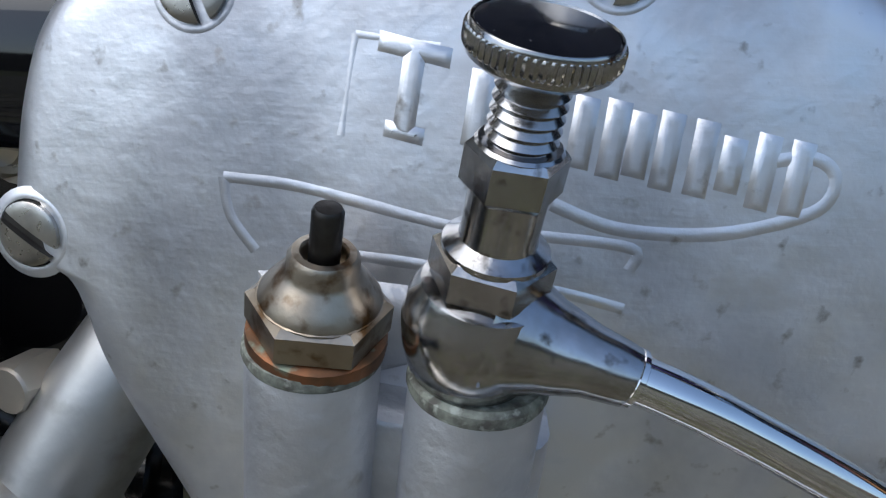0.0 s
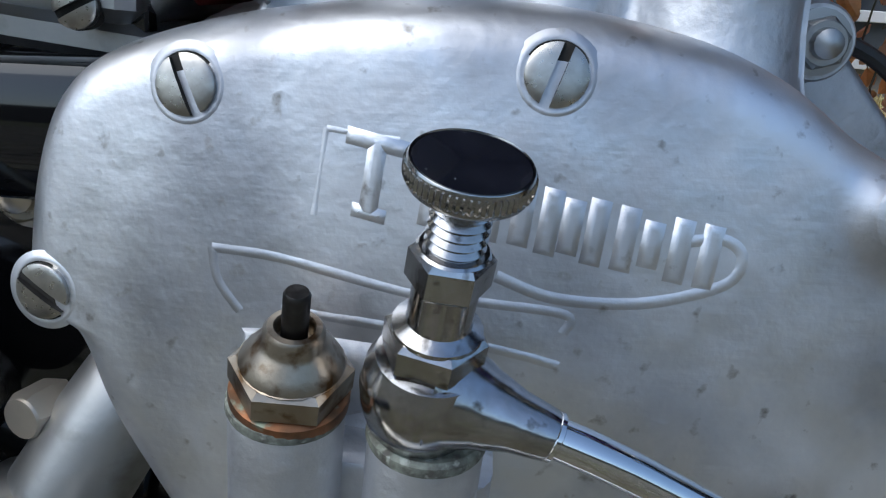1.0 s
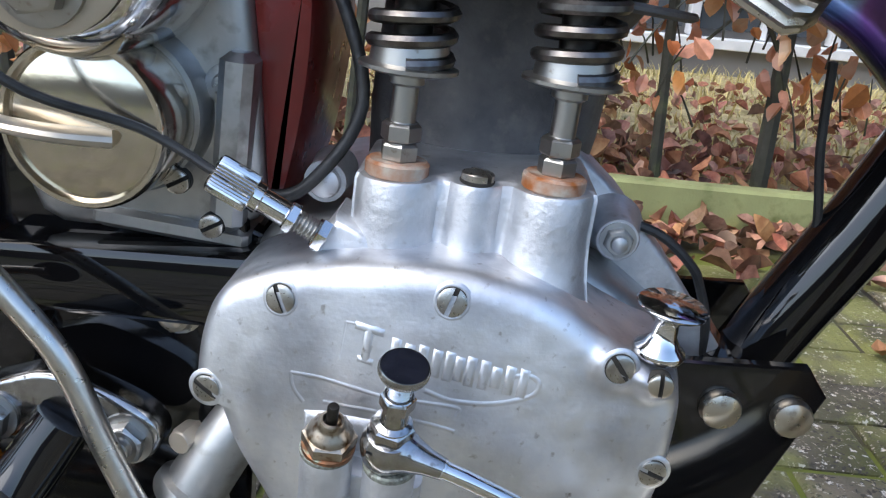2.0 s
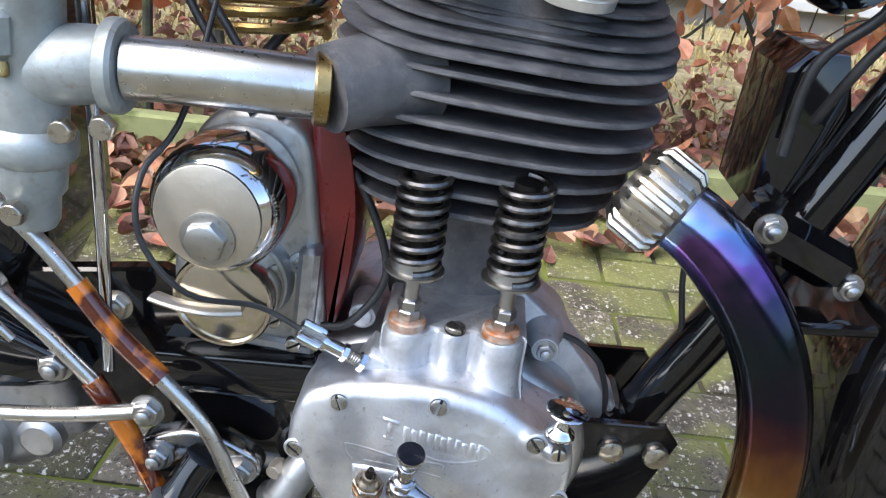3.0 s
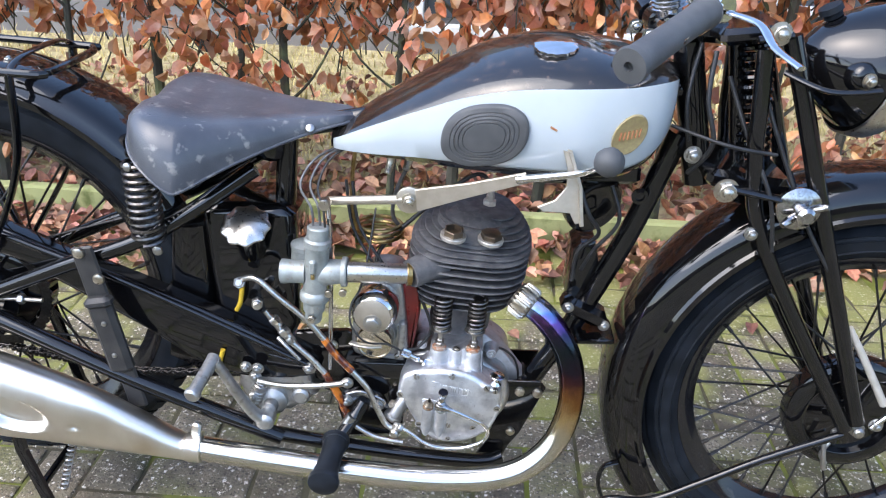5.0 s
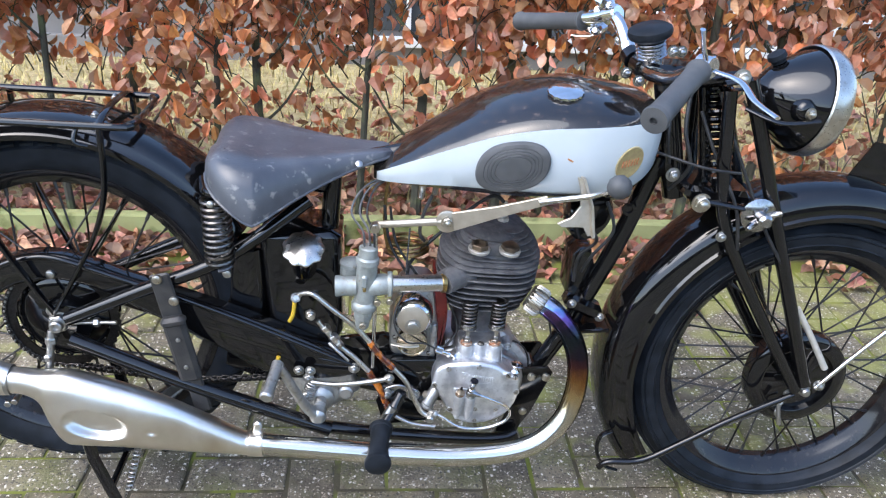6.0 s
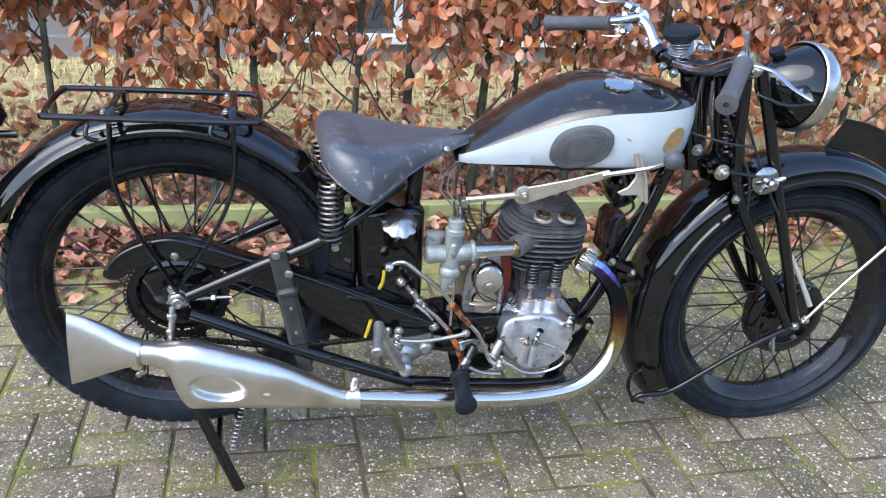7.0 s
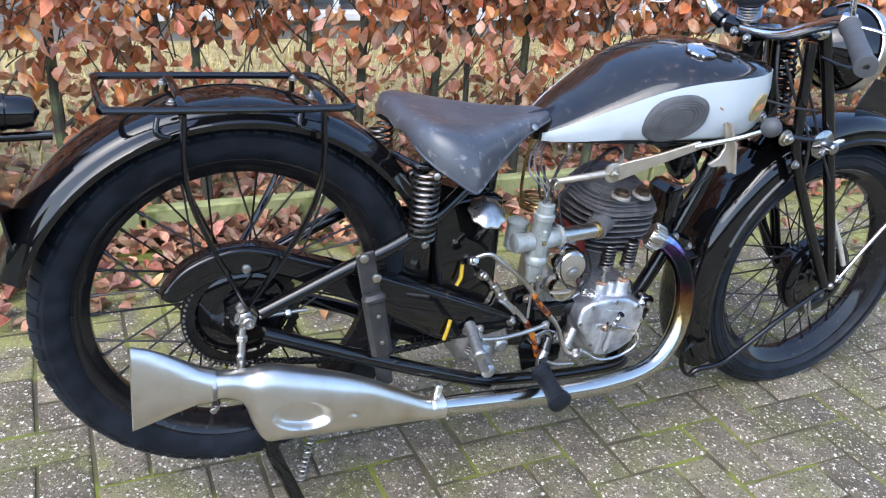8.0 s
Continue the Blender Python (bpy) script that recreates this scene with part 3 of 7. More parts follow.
def mudguard(name, c, r_of, a0, a1, half, label, drop=0.030):
    s = Shape()
    rings = []
    m = 56
    for k in range(m + 1):
        a = a0 + (a1 - a0) * k / m
        r = r_of(a)
        ca, sa = math.cos(radians(a)), math.sin(radians(a))
        side = [(half + 0.004, -drop - 0.006), (half + 0.004, -drop), (half, -drop + 0.004), (half * 0.975, -drop * 0.62), (half * 0.91, -drop * 0.37), (half * 0.79, -drop * 0.18), (half * 0.60, -drop * 0.07), (half * 0.32, -drop * 0.015)]
        prof = [(-y, d) for y, d in side] + [(0, 0)] + list(reversed(side))
        inner = [(y * 0.985, d - 0.003) for y, d in reversed(prof)]
        rings.append([Vector((c.x + ca * (r + d), c.y + y, c.z + sa * (r + d))) for y, d in prof + inner])
    s.loft(rings)
    return part(name, s, ENAMEL, bike, label)


mudguard("rear_mudguard", REAR, lambda a: 0.366 + 0.012 * max(0, (a - 90) / 100), 28, 162, 0.070, "glossy black valanced mudguard")
mudguard("front_mudguard", FRONT, lambda a: 0.392 - 0.008 * max(0, (a - 80) / 120) - 0.012 * max(0, (80 - a) / 60), 22, 212, 0.066, "glossy black valanced mudguard", 0.052)


def bar(name, pts, r, mat_=None, parent=bike, steps=6, n=12, label=""):
    return part(name, Shape().tube(pts, r, n, steps), mat_ or ENAMEL, parent, label)


# frame
bar("down_tube", [(1.030, Y0, 0.735), (0.975, Y0, 0.565), (0.905, Y0, 0.400), (0.866, Y0, 0.325), (0.840, Y0, 0.270), (0.824, Y0, 0.215)], 0.0165)
bar("head_tube", [(1.020, Y0, 0.865), (1.066, Y0, 0.665)], 0.021, steps=1)
bar("top_tube", [(1.035, Y0, 0.80), (0.80, Y0, 0.775), (0.50, Y0, 0.715), (0.42, Y0, 0.69)], 0.015)
bar("seat_tube", [(0.47, Y0, 0.73), (0.455, Y0, 0.50), (0.45, Y0, 0.27)], 0.016)
for s in (1, -1):
    bar("seat_stay", [mir((0.020, -0.062, 0.447), s), mir((0.15, -0.068, 0.507), s), mir((0.292, -0.068, 0.570), s), mir((0.43, -0.030, 0.662), s)], 0.012)
    bar("chain_stay", [mir((0.022, -0.066, 0.410), s), mir((0.24, -0.078, 0.318), s), mir((0.461, -0.070, 0.222), s)], 0.0135)
    bar("cradle_tube", [mir((0.45, -0.064, 0.224), s), mir((0.60, -0.052, 0.196), s), mir((0.77, -0.045, 0.180), s), mir((0.815, -0.035, 0.186), s)], 0.012)

# girder fork
for s in (1, -1):
    bar("fork_tube", [mir((1.132, -0.050, 0.890), s), mir((1.170, -0.057, 0.788), s), mir((1.226, -0.064, 0.634), s), mir((1.347, -0.066, 0.322), s)], 0.0125)
    bar("fork_tube", [mir((1.102, -0.052, 0.872), s), mir((1.109, -0.057, 0.790), s), mir((1.115, -0.059, 0.730), s), mir((1.150, -0.062, 0.605), s), mir((1.332, -0.066, 0.310), s)], 0.0115)
part("fork_spring", Shape().coil((1.107, Y0, 0.872), (1.137, Y0, 0.700), 0.0235, 0.0038, 13), ENAMEL, bike, "black coil spring")
part("spring_post", Shape().rod((1.082, Y0, 0.885), (1.118, Y0, 0.690), 0.011), ENAMEL, bike)

# tank
def tank_rows():
    rows = []
    for x, top, shoulder, low, half in ((0.536, 0.714, 0.706, 0.692, 0.030), (0.555, 0.728, 0.718, 0.692, 0.052), (0.60, 0.760, 0.743, 0.693, 0.080), (0.66, 0.798, 0.772, 0.694, 0.104), (0.73, 0.838, 0.802, 0.694, 0.128), (0.80, 0.860, 0.819, 0.694, 0.145), (0.87, 0.866, 0.825, 0.694, 0.150),
                                        (0.93, 0.857, 0.828, 0.699, 0.142), (0.97, 0.848, 0.831, 0.718, 0.122), (0.994, 0.842, 0.830, 0.750, 0.092), (1.006, 0.834, 0.824, 0.785, 0.050)):
        rows.append((x, top, shoulder, low, half))
    return rows


def tank_ring(x, top, shoulder, low, half, grow=0.0):
    """Half section from the ridge to the keel on the right side, then mirrored."""
    mid = (shoulder + low) / 2
    pts = [(0.0, top + grow), (0.30, top - (top - shoulder) * 0.08), (0.58, top - (top - shoulder) * 0.28), (0.82, top - (top - shoulder) * 0.62), (0.955, shoulder), (1.0, shoulder - (shoulder - low) * 0.28), (0.985, mid), (0.93, low + (shoulder - low) * 0.2), (0.84, low + 0.012), (0.74, low + 0.002), (0.60, low), (0.30, low)]
    right = [Vector((x, Y0 - f * half - (grow if f > 0.5 else 0), z)) for f, z in pts]
    left = [Vector((x, 2 * Y0 - q.y, q.z)) for q in reversed(right[1:])]
    return right + left


def smooth_rows(rows, k=5):
    sp = [spline([Vector((r[0], r[i], 0)) for r in rows], k) for i in range(1, 5)]
    return [(sp[0][j].x, sp[0][j].y, sp[1][j].y, sp[2][j].y, sp[3][j].y) for j in range(len(sp[0]))]


TANK = smooth_rows(tank_rows())
tank = part("fuel_tank", Shape().loft([tank_ring(*r) for r in TANK]), DUSTY, bike, "black fuel tank with pale silver side panels", smooth=60)
for s in (1, -1):
    sh = Shape()
    rings = []
    for r in TANK[2:-1]:
        q = tank_ring(*r)[4:9]
        q[-1] = q[-2].lerp(q[-1], 0.45)
        q = [Vector((p.x, p.y - 0.0015, p.z)) for p in q]
        back = [Vector((p.x, p.y + 0.0025, p.z)) for p in reversed(q)]
        rings.append([mir(p, s) for p in q + back])
    sh.loft(rings)
    part("side_panel", sh, PAINT, tank, "pale silver-blue painted panel", smooth=50)

# saddle
def saddle_rows():
    return ((0.270, 0.736, 0.722, 0.080), (0.276, 0.749, 0.712, 0.112), (0.292, 0.757, 0.698, 0.140), (0.318, 0.754, 0.681, 0.160), (0.346, 0.748, 0.663, 0.166), (0.362, 0.746, 0.664, 0.161), (0.400, 0.743, 0.681, 0.130), (0.445, 0.741, 0.698, 0.095), (0.490, 0.741, 0.712, 0.063), (0.530, 0.742, 0.723, 0.042), (0.555, 0.742, 0.728, 0.030), (0.568, 0.738, 0.730, 0.014))


def saddle_ring(x, top, low, half):
    side = [(1.0, low), (0.985, low + (top - low) * 0.30), (0.945, low + (top - low) * 0.62), (0.87, low + (top - low) * 0.88), (0.76, top - 0.002), (0.45, top + 0.001)]
    outer = [(-f, z) for f, z in side] + [(0, top - 0.006)] + list(reversed(side))
    inner = [(f * 0.95, z - 0.007 if abs(f) < 0.95 else z) for f, z in reversed(outer)]
    return [Vector((x, Y0 + f * half, z)) for f, z in outer + inner]


sr = saddle_rows()
sp_ = [spline([Vector((r[0], r[i], 0)) for r in sr], 5) for i in (1, 2, 3)]
saddle = part("saddle", Shape().loft([saddle_ring(sp_[0][j].x, sp_[0][j].y, sp_[1][j].y, sp_[2][j].y) for j in range(len(sp_[0]))]), LEATHER, bike, "scuffed black leather saddle", smooth=60)
for s in (1, -1):
    part("saddle_spring", Shape().coil(mir((0.288, -0.085, 0.566), s), mir((0.288, -0.092, 0.690), s), 0.0215, 0.0030, 11.5), SPRING, saddle, "black coil spring")

# exhaust
header = part("exhaust_pipe", Shape().tube([(0.820, -0.034, 0.484), (0.854, -0.046, 0.467), (0.884, -0.056, 0.434), (0.903, -0.063, 0.396), (0.911, -0.071, 0.350), (0.906, -0.080, 0.300), (0.886, -0.090, 0.254), (0.846, -0.100, 0.217), (0.79, -0.106, 0.198), (0.70, -0.109, 0.191), (0.595, -0.110, 0.196), (0.46, -0.110, 0.208), (0.335, -0.110, 0.222)], 0.0195, 20), BLUED, bike, "chrome exhaust pipe heat-blued near the port")


def silencer():
    s = Shape()
    rings = []
    rows = [Vector(r) for r in ((0.345, 0.223, 0.0225), (0.325, 0.224, 0.0225), (0.31, 0.226, 0.021), (0.25, 0.246, 0.036), (0.18, 0.268, 0.052), (0.10, 0.288, 0.064), (0.04, 0.300, 0.072), (0.012, 0.305, 0.071), (-0.006, 0.320, 0.054), (-0.022, 0.344, 0.030), (-0.045, 0.355, 0.0225), (-0.07, 0.358, 0.0225))]
    for q in spline(rows, 14):
        x, zc, h = q
        d = min(h, 0.021 + 0.30 * max(0.0, h - 0.021))
        ring = []
        for k in range(150):
            a = 2 * math.pi * k / 150
            ca, sa = math.cos(a), math.sin(a)
            y, z = d * math.copysign(abs(ca) ** 0.8, ca), h * math.copysign(abs(sa) ** 0.9, sa)
            if ca < 0:      # pressed oval hollow in the flank
                e = ((x - 0.070) / 0.056) ** 2 + ((zc + z - 0.286 + 0.20 * (x - 0.070)) / 0.031) ** 2
                q_in = min(1.0, max(0.0, 1 - e) * 1.7)
                y += 0.017 * q_in * q_in * (3 - 2 * q_in)
                e2 = ((x - 0.160) ** 2 + (zc + z - 0.268) ** 2) / 0.007 ** 2
                y += 0.006 * max(0.0, 1 - e2) ** 2
                y += 0.003 * math.exp(-((x - 0.20) ** 2 + (zc + z - 0.262) ** 2) / 0.03 ** 2) + 0.002 * math.exp(-((x - 0.015) ** 2 + (zc + z - 0.33) ** 2) / 0.025 ** 2)
            ring.append(Vector((x, -0.112 + y, zc + z)))
        rings.append(ring)
    s.loft(rings)
    return s


part("silencer", silencer(), SILENCER, bike, "dented silver silencer", smooth=50)
ft = Shape()
rings = []
for x, zc, h, d in ((-0.068, 0.358, 0.026, 0.024), (-0.09, 0.362, 0.032, 0.023), (-0.13, 0.369, 0.053, 0.020), (-0.165, 0.373, 0.069, 0.017), (-0.190, 0.374, 0.077, 0.0155), (-0.188, 0.374, 0.074, 0.0125), (-0.13, 0.369, 0.050, 0.017), (-0.07, 0.358, 0.022, 0.020)):
    rings.append([Vector((x + 0.004 * math.sin(a), -0.112 + d * math.cos(a), zc + h * math.copysign(abs(math.sin(a)) ** 0.8, math.sin(a)))) for a in (2 * math.pi * k / 28 for k in range(28))])
ft.loft(rings, caps=False)
part("fishtail", ft, SILENCER, bike, "flared silver fishtail end")

# engine masses
UP = Vector((0.09, 0, 0.996))               # the cylinder leans forward with the raised tail


def on_cover(x, z, n):
    """A point n in front of the gently domed face of the timing cover, which swells under its corner screws."""
    r = ((x - 0.727) / 0.085) ** 2 + ((z - 0.312) / 0.072) ** 2
    d = 0.0085 * max(0.0, 1 - r)
    for bx, bz, h, w in ((0.7818, 0.3510, 0.0030, 0.0080), (0.7945, 0.3475, 0.0058, 0.0072)):
        d += h * math.exp(-(((x - bx) ** 2 + (z - bz) ** 2) / w ** 2) ** 2)
    return Vector((x, -0.0795 - d - n, z))


def cover_normal(x, z):
    e = 0.0015
    a = on_cover(x + e, z, 0) - on_cover(x - e, z, 0)
    b = on_cover(x, z + e, 0) - on_cover(x, z - e, 0)
    return a.cross(b).normalized()


CASE = [(0.650, 0.345), (0.660, 0.368), (0.690, 0.376), (0.700, 0.381), (0.762, 0.378), (0.774, 0.366), (0.796, 0.352), (0.812, 0.336), (0.820, 0.300), (0.805, 0.262), (0.770, 0.232), (0.720, 0.222), (0.680, 0.240), (0.655, 0.290)]
case_outline = [(q.x, q.y) for q in spline([Vector((a, b, 0)) for a, b in CASE], 4, True)]
crank = Shape()
crank.prism(case_outline, 0.145, lambda x, z, n: Vector((x, 0.110 - n, z)), 0.010, 3)
part("crankcase", crank, CAST_OLD, bike, "grey cast aluminium crankcase")
COVER = [(0.6475, 0.345), (0.652, 0.357), (0.661, 0.365), (0.680, 0.3715), (0.702, 0.3752), (0.727, 0.376), (0.748, 0.373), (0.763, 0.3675), (0.776, 0.359), (0.791, 0.352), (0.801, 0.348), (0.8045, 0.338), (0.805, 0.326), (0.803, 0.305), (0.797, 0.284), (0.782, 0.262), (0.757, 0.246), (0.730, 0.240), (0.704, 0.244), (0.684, 0.262), (0.668, 0.290), (0.659, 0.306), (0.6535, 0.3195), (0.6465, 0.324), (0.6455, 0.331)]
cover_outline = [(q.x, q.y) for q in spline([Vector((a, b, 0)) for a, b in COVER], 10, True)]


def cover_shell():
    """Side wall, rounded shoulder and domed face, in rings that shrink towards the middle."""
    pts = [Vector(q) for q in cover_outline]
    n = len(pts)
    mid = Vector((0.727, 0.312))
    rings = [[Vector((q.x, -0.034, q.y)) for q in pts]]
    for k in range(7):
        a = math.pi / 2 * k / 6
        off = 0.0075 * (1 - math.cos(a))
        rings.append([on_cover((q + (mid - q).normalized() * off).x, (q + (mid - q).normalized() * off).y, 0.0075 * (math.sin(a) - 1)) for q in pts])
    inner = [q + (mid - q).normalized() * 0.0075 for q in pts]
    for f in (0.025, 0.05, 0.075, 0.10, 0.13, 0.16, 0.20, 0.24, 0.29, 0.35, 0.45, 0.58, 0.71, 0.84, 0.95, 0.995):
        rings.append([on_cover(q.lerp(mid, f).x, q.lerp(mid, f).y, 0.0) for q in inner])
    return Shape().loft(rings)


cover = part("timing_cover", cover_shell(), CAST, bike, "polished cast aluminium timing cover", smooth=50)

# finned cylinder
def fin(o, ax, rx, ry, th, lump=0.0):
    u = Vector((1, 0, 0)) - ax * ax.x
    u.normalize()
    v = ax.cross(u)
    pts = []
    for k in range(48):
        a = 2 * math.pi * k / 48
        d = (a - 1.5 * math.pi + math.pi) % (2 * math.pi) - math.pi
        r = 1 + 0.03 * math.cos(3 * a + 0.6) - lump * math.exp(-(d / 0.40) ** 2)
        ca, sa = math.cos(a), math.sin(a)
        pts.append((rx * r * math.copysign(abs(ca) ** 0.86, ca), ry * r * math.copysign(abs(sa) ** 0.86, sa)))
    ring = lambda sc, h: [o + u * (x * sc) + v * (y * sc) + ax * h for x, y in pts]
    return Shape().loft([ring(0.97, 0), ring(1, th * 0.35), ring(1, th * 0.7), ring(0.985, th)])


cylinder = part("cylinder", Shape().lathe([(0.045, -0.02), (0.048, 0.01), (0.048, 0.05), (0.055, 0.06), (0.056, 0.19)], (0.732, 0.035, 0.395), UP, 40), MATT, bike, "matt black finned cylinder")
for i in range(7):
    h = 0.458 + i * 0.0128
    o = Vector((0.738, 0.022, 0)) + UP * (h)
    o.x = 0.728 + 0.09 * (h - 0.40)
    k = min(1.0, 0.80 + i * 0.055)
    part("fin", fin(o, (UP + Vector((0, 0.03, 0))).normalized(), 0.087 * k + 0.004, 0.090 * k, 0.0036, 0.055), MATT, cylinder)
head = part("cylinder_head", Shape().lathe([(0.070, 0.0), (0.069, 0.012), (0.058, 0.028), (0.044, 0.040), (0.030, 0.0455), (0.001, 0.047)], (0.744, 0.030, 0.546), UP, 40), MATT, bike, "matt black finned cylinder head")
for i in range(8):
    t = i / 7
    o = Vector((0.742 + 0.003 * i, 0.020 + 0.0052 * i, 0.5500 + i * 0.0057))
    part("fin", fin(o, (UP + Vector((0, -0.07, 0))).normalized(), 0.0905 - 0.044 * t ** 1.8, 0.092 - 0.040 * t ** 1.25, 0.0030, 0.06 + 0.05 * t), MATT, head)


# ---- engine details: timing side ----
def slotted_screw(o, axis, r, h, angle, parent, mat_=None):
    """A low-domed screw head with a sawn slot; shade in slot and rim gap painted dark."""
    o = Vector(o)
    w = Vector(axis).normalized()
    u0, v0, _ = basis(w, (0, 0, 1))
    ca, sa = math.cos(angle), math.sin(angle)
    u, v = u0 * ca + v0 * sa, v0 * ca - u0 * sa
    s = Shape()
    s.lathe([(r * 1.04, -h * 1.6), (r * 1.04, -h * 0.02), (r * 0.9, h * 0.03)], o, w, 32)
    base = len(s.f)
    g, R = r * 0.17, r * 0.98
    dome = lambda t, c: h * (0.55 + 0.45 * math.sqrt(max(0.0, 1 - 0.98 * (t * t + c * c) / (R * R))))
    for sd in (-1, 1):
        rows = []
        for j in range(8):
            t = g + (R - g) * math.sin(math.pi / 2 * j / 7)
            cm = math.sqrt(max(0.0, R * R - t * t))
            rows.append([o + u * (cm * (i / 6 - 1)) + v * (t * sd) + w * dome(t, cm * (i / 6 - 1)) for i in range(13)])
        s.loft([[q - w * ((q - o).dot(w)) for q in rows[0]]] + rows, closed=False, caps=False)
        rim = [q[0] for q in rows] + list(reversed([q[-1] for q in rows]))
        s.loft([[q - w * ((q - o).dot(w)) for q in rim], rim], caps=False, closed=False)
    me = s.mesh("screw")
    me.materials.append(mat_ or SCREW)
    me.materials.append(SLOT_SHADE)
    for poly in me.polygons:
        d = Vector(poly.center) - o
        poly.material_index = 1 if d.dot(w) < h * 0.08 or (abs(d.dot(v)) < g * 1.02 and d.dot(w) < h * 0.9) else 0
    return part("screw", me, None, parent, "slotted steel screw")


def boss(x, z, r):
    """The low worn lip round a screw hole."""
    s = Shape().lathe([(r + 0.0018, -0.0005), (r + 0.0010, -0.00006), (r + 0.0006, 0.00005), (r + 0.0004, 0.00007), (r + 0.00015, 0.00004), (r + 0.0001, -0.001)], on_cover(x, z, 0), cover_normal(x, z), 36, loop=True)
    part("boss", s, CAST, cover, smooth=80)


SCREWS = ((0.6745, 0.3612, 2.0), (0.7280, 0.3668, 1.25), (0.7818, 0.3510, 2.2), (0.6506, 0.3268, 2.6), (0.7985, 0.3130, 2.7), (0.7640, 0.2760, 0.4), (0.7262, 0.2505, 2.6), (0.6805, 0.2755, 0.3), (0.7255, 0.2790, 1.2))
for x, z, a in SCREWS:
    boss(x, z, 0.0048)
    slotted_screw(on_cover(x, z, -0.0001), cover_normal(x, z), 0.0047, 0.0013, a, cover)
slotted_screw(on_cover(0.7945, 0.3475, 0.0002), SIDE, 0.0040, 0.0020, 1.6, cover, NICKEL)

# raised maker's panel: plain raised blocks with an underline, no letters
def raised(x, z, w, h, slant=0.10, n=0.00055):
    def q(a, b, d):
        return on_cover(x + a * 0.99 + b * slant, z + b - a * 0.17, d)
    rect = lambda gw, gh, d: [q(-gw, -gh, d), q(gw, -gh, d), q(gw, gh, d), q(-gw, gh, d)]
    g = 0.0008
    lg = Shape().loft([rect(w + g, h + g, -0.0003), rect(w + g * 0.4, h + g * 0.4, n * 0.22), rect(w, h, n * 0.66), rect(w - 0.0003, h - 0.0003, n * 0.92), rect(w - 0.0007, h - 0.0007, n)])
    part("raised_block", lg, CAST, cover, smooth=75)


# upright bars of uneven spacing with small feet and heads
raised(0.7030, 0.3506, 0.0010, 0.0056)
raised(0.7034, 0.3555, 0.0042, 0.0008)
raised(0.7026, 0.3452, 0.0021, 0.0006)
for x, h in ((0.7118, 0.0043), (0.7162, 0.0036), (0.7205, 0.0043), (0.7250, 0.0040), (0.7290, 0.0044), (0.7322, 0.0036), (0.7358, 0.0044), (0.7402, 0.0043), (0.7440, 0.0030), (0.7482, 0.0043), (0.7526, 0.0043)):
    z = 0.3488 - (x - 0.7118) * 0.150
    raised(x, z, 0.0011, h)


def raised_line(pts, r):
    """A low cast rib with sloping flanks and a flat crown."""
    c = spline([Vector((x, z, 0)) for x, z in pts], 6)
    rings = []
    for i, q in enumerate(c):
        t = (c[min(i + 1, len(c) - 1)] - c[max(i - 1, 0)]).normalized()
        o = Vector((-t.y, t.x, 0))
        rings.append([on_cover((q + o * (r * f)).x, (q + o * (r * f)).y + 0.0026, r * h) for f, h in ((-1.8, -0.2), (-1.1, 0.04), (-0.5, 0.19), (0.0, 0.24), (0.5, 0.19), (1.1, 0.04), (1.8, -0.2))])
    part("raised_line", Shape().loft(rings, closed=False), CAST, cover, smooth=60)


raised_line(((0.7480, 0.3420), (0.7545, 0.3428), (0.7575, 0.3405), (0.7560, 0.3365), (0.7480, 0.3335), (0.7400, 0.3322), (0.7300, 0.3325), (0.7220, 0.3350)), 0.00072)
for line in (((0.6790, 0.3350), (0.6900, 0.3345), (0.7085, 0.3313), (0.7200, 0.3308), (0.7327, 0.3300), (0.7327, 0.3270)), ((0.6790, 0.3350), (0.6800, 0.3300), (0.6835, 0.3255)), ((0.6900, 0.3265), (0.7080, 0.3255), (0.7240, 0.3235), (0.7326, 0.3218))):
    raised_line(line, 0.00058)
for line in (((0.6958, 0.3543), (0.6945, 0.3416)), ((0.6958, 0.3543), (0.7065, 0.3535))):
    raised_line(line, 0.0004)

# two cast columns below the pump fittings, which lean outwards
AXU = Vector((0.045, 0.0, 0.999)).normalized()
AXP = Vector((0.110, -0.31, 0.945)).normalized()
cl = Shape()
for x0, z0, L in ((0.6943, 0.3219, 0.060), (0.7140, 0.3196, 0.058)):
    top = on_cover(x0, z0, 0.0135)
    ax = Vector((0.05, -0.17, 0.98)).normalized()
    cl.lathe([(0.0040, 0.0), (0.0078, 0.012), (0.0082, 0.022), (0.0082, L - 0.002), (0.0076, L), (0.0005, L)], top - ax * L, ax, 32)
cl.prism([(0.686, 0.262), (0.722, 0.262), (0.724, 0.309), (0.690, 0.312)], 0.011, lambda x, z, n: on_cover(x, z, (n - 0.002) * (0.2 + 0.8 * (z - 0.262) / 0.045)), 0.003, 3)
cl.prism([(0.6835, 0.3255), (0.690, 0.3265), (0.708, 0.3255), (0.714, 0.317), (0.700, 0.3120), (0.6845, 0.315)], 0.0035, lambda x, z, n: on_cover(x, z, n - 0.002), 0.0030, 3)
part("cast_column", cl, ROUGH_CAST, cover, "grimy cast columns")



def slim(shape, o, axis, k):
    """Draws a turned shape in towards its axis."""
    w = Vector(axis).normalized()
    for i, q in enumerate(shape.v):
        d = Vector(q) - o
        along = w * d.dot(w)
        shape.v[i] = tuple(o + along + (d - along) * k)
    return shape


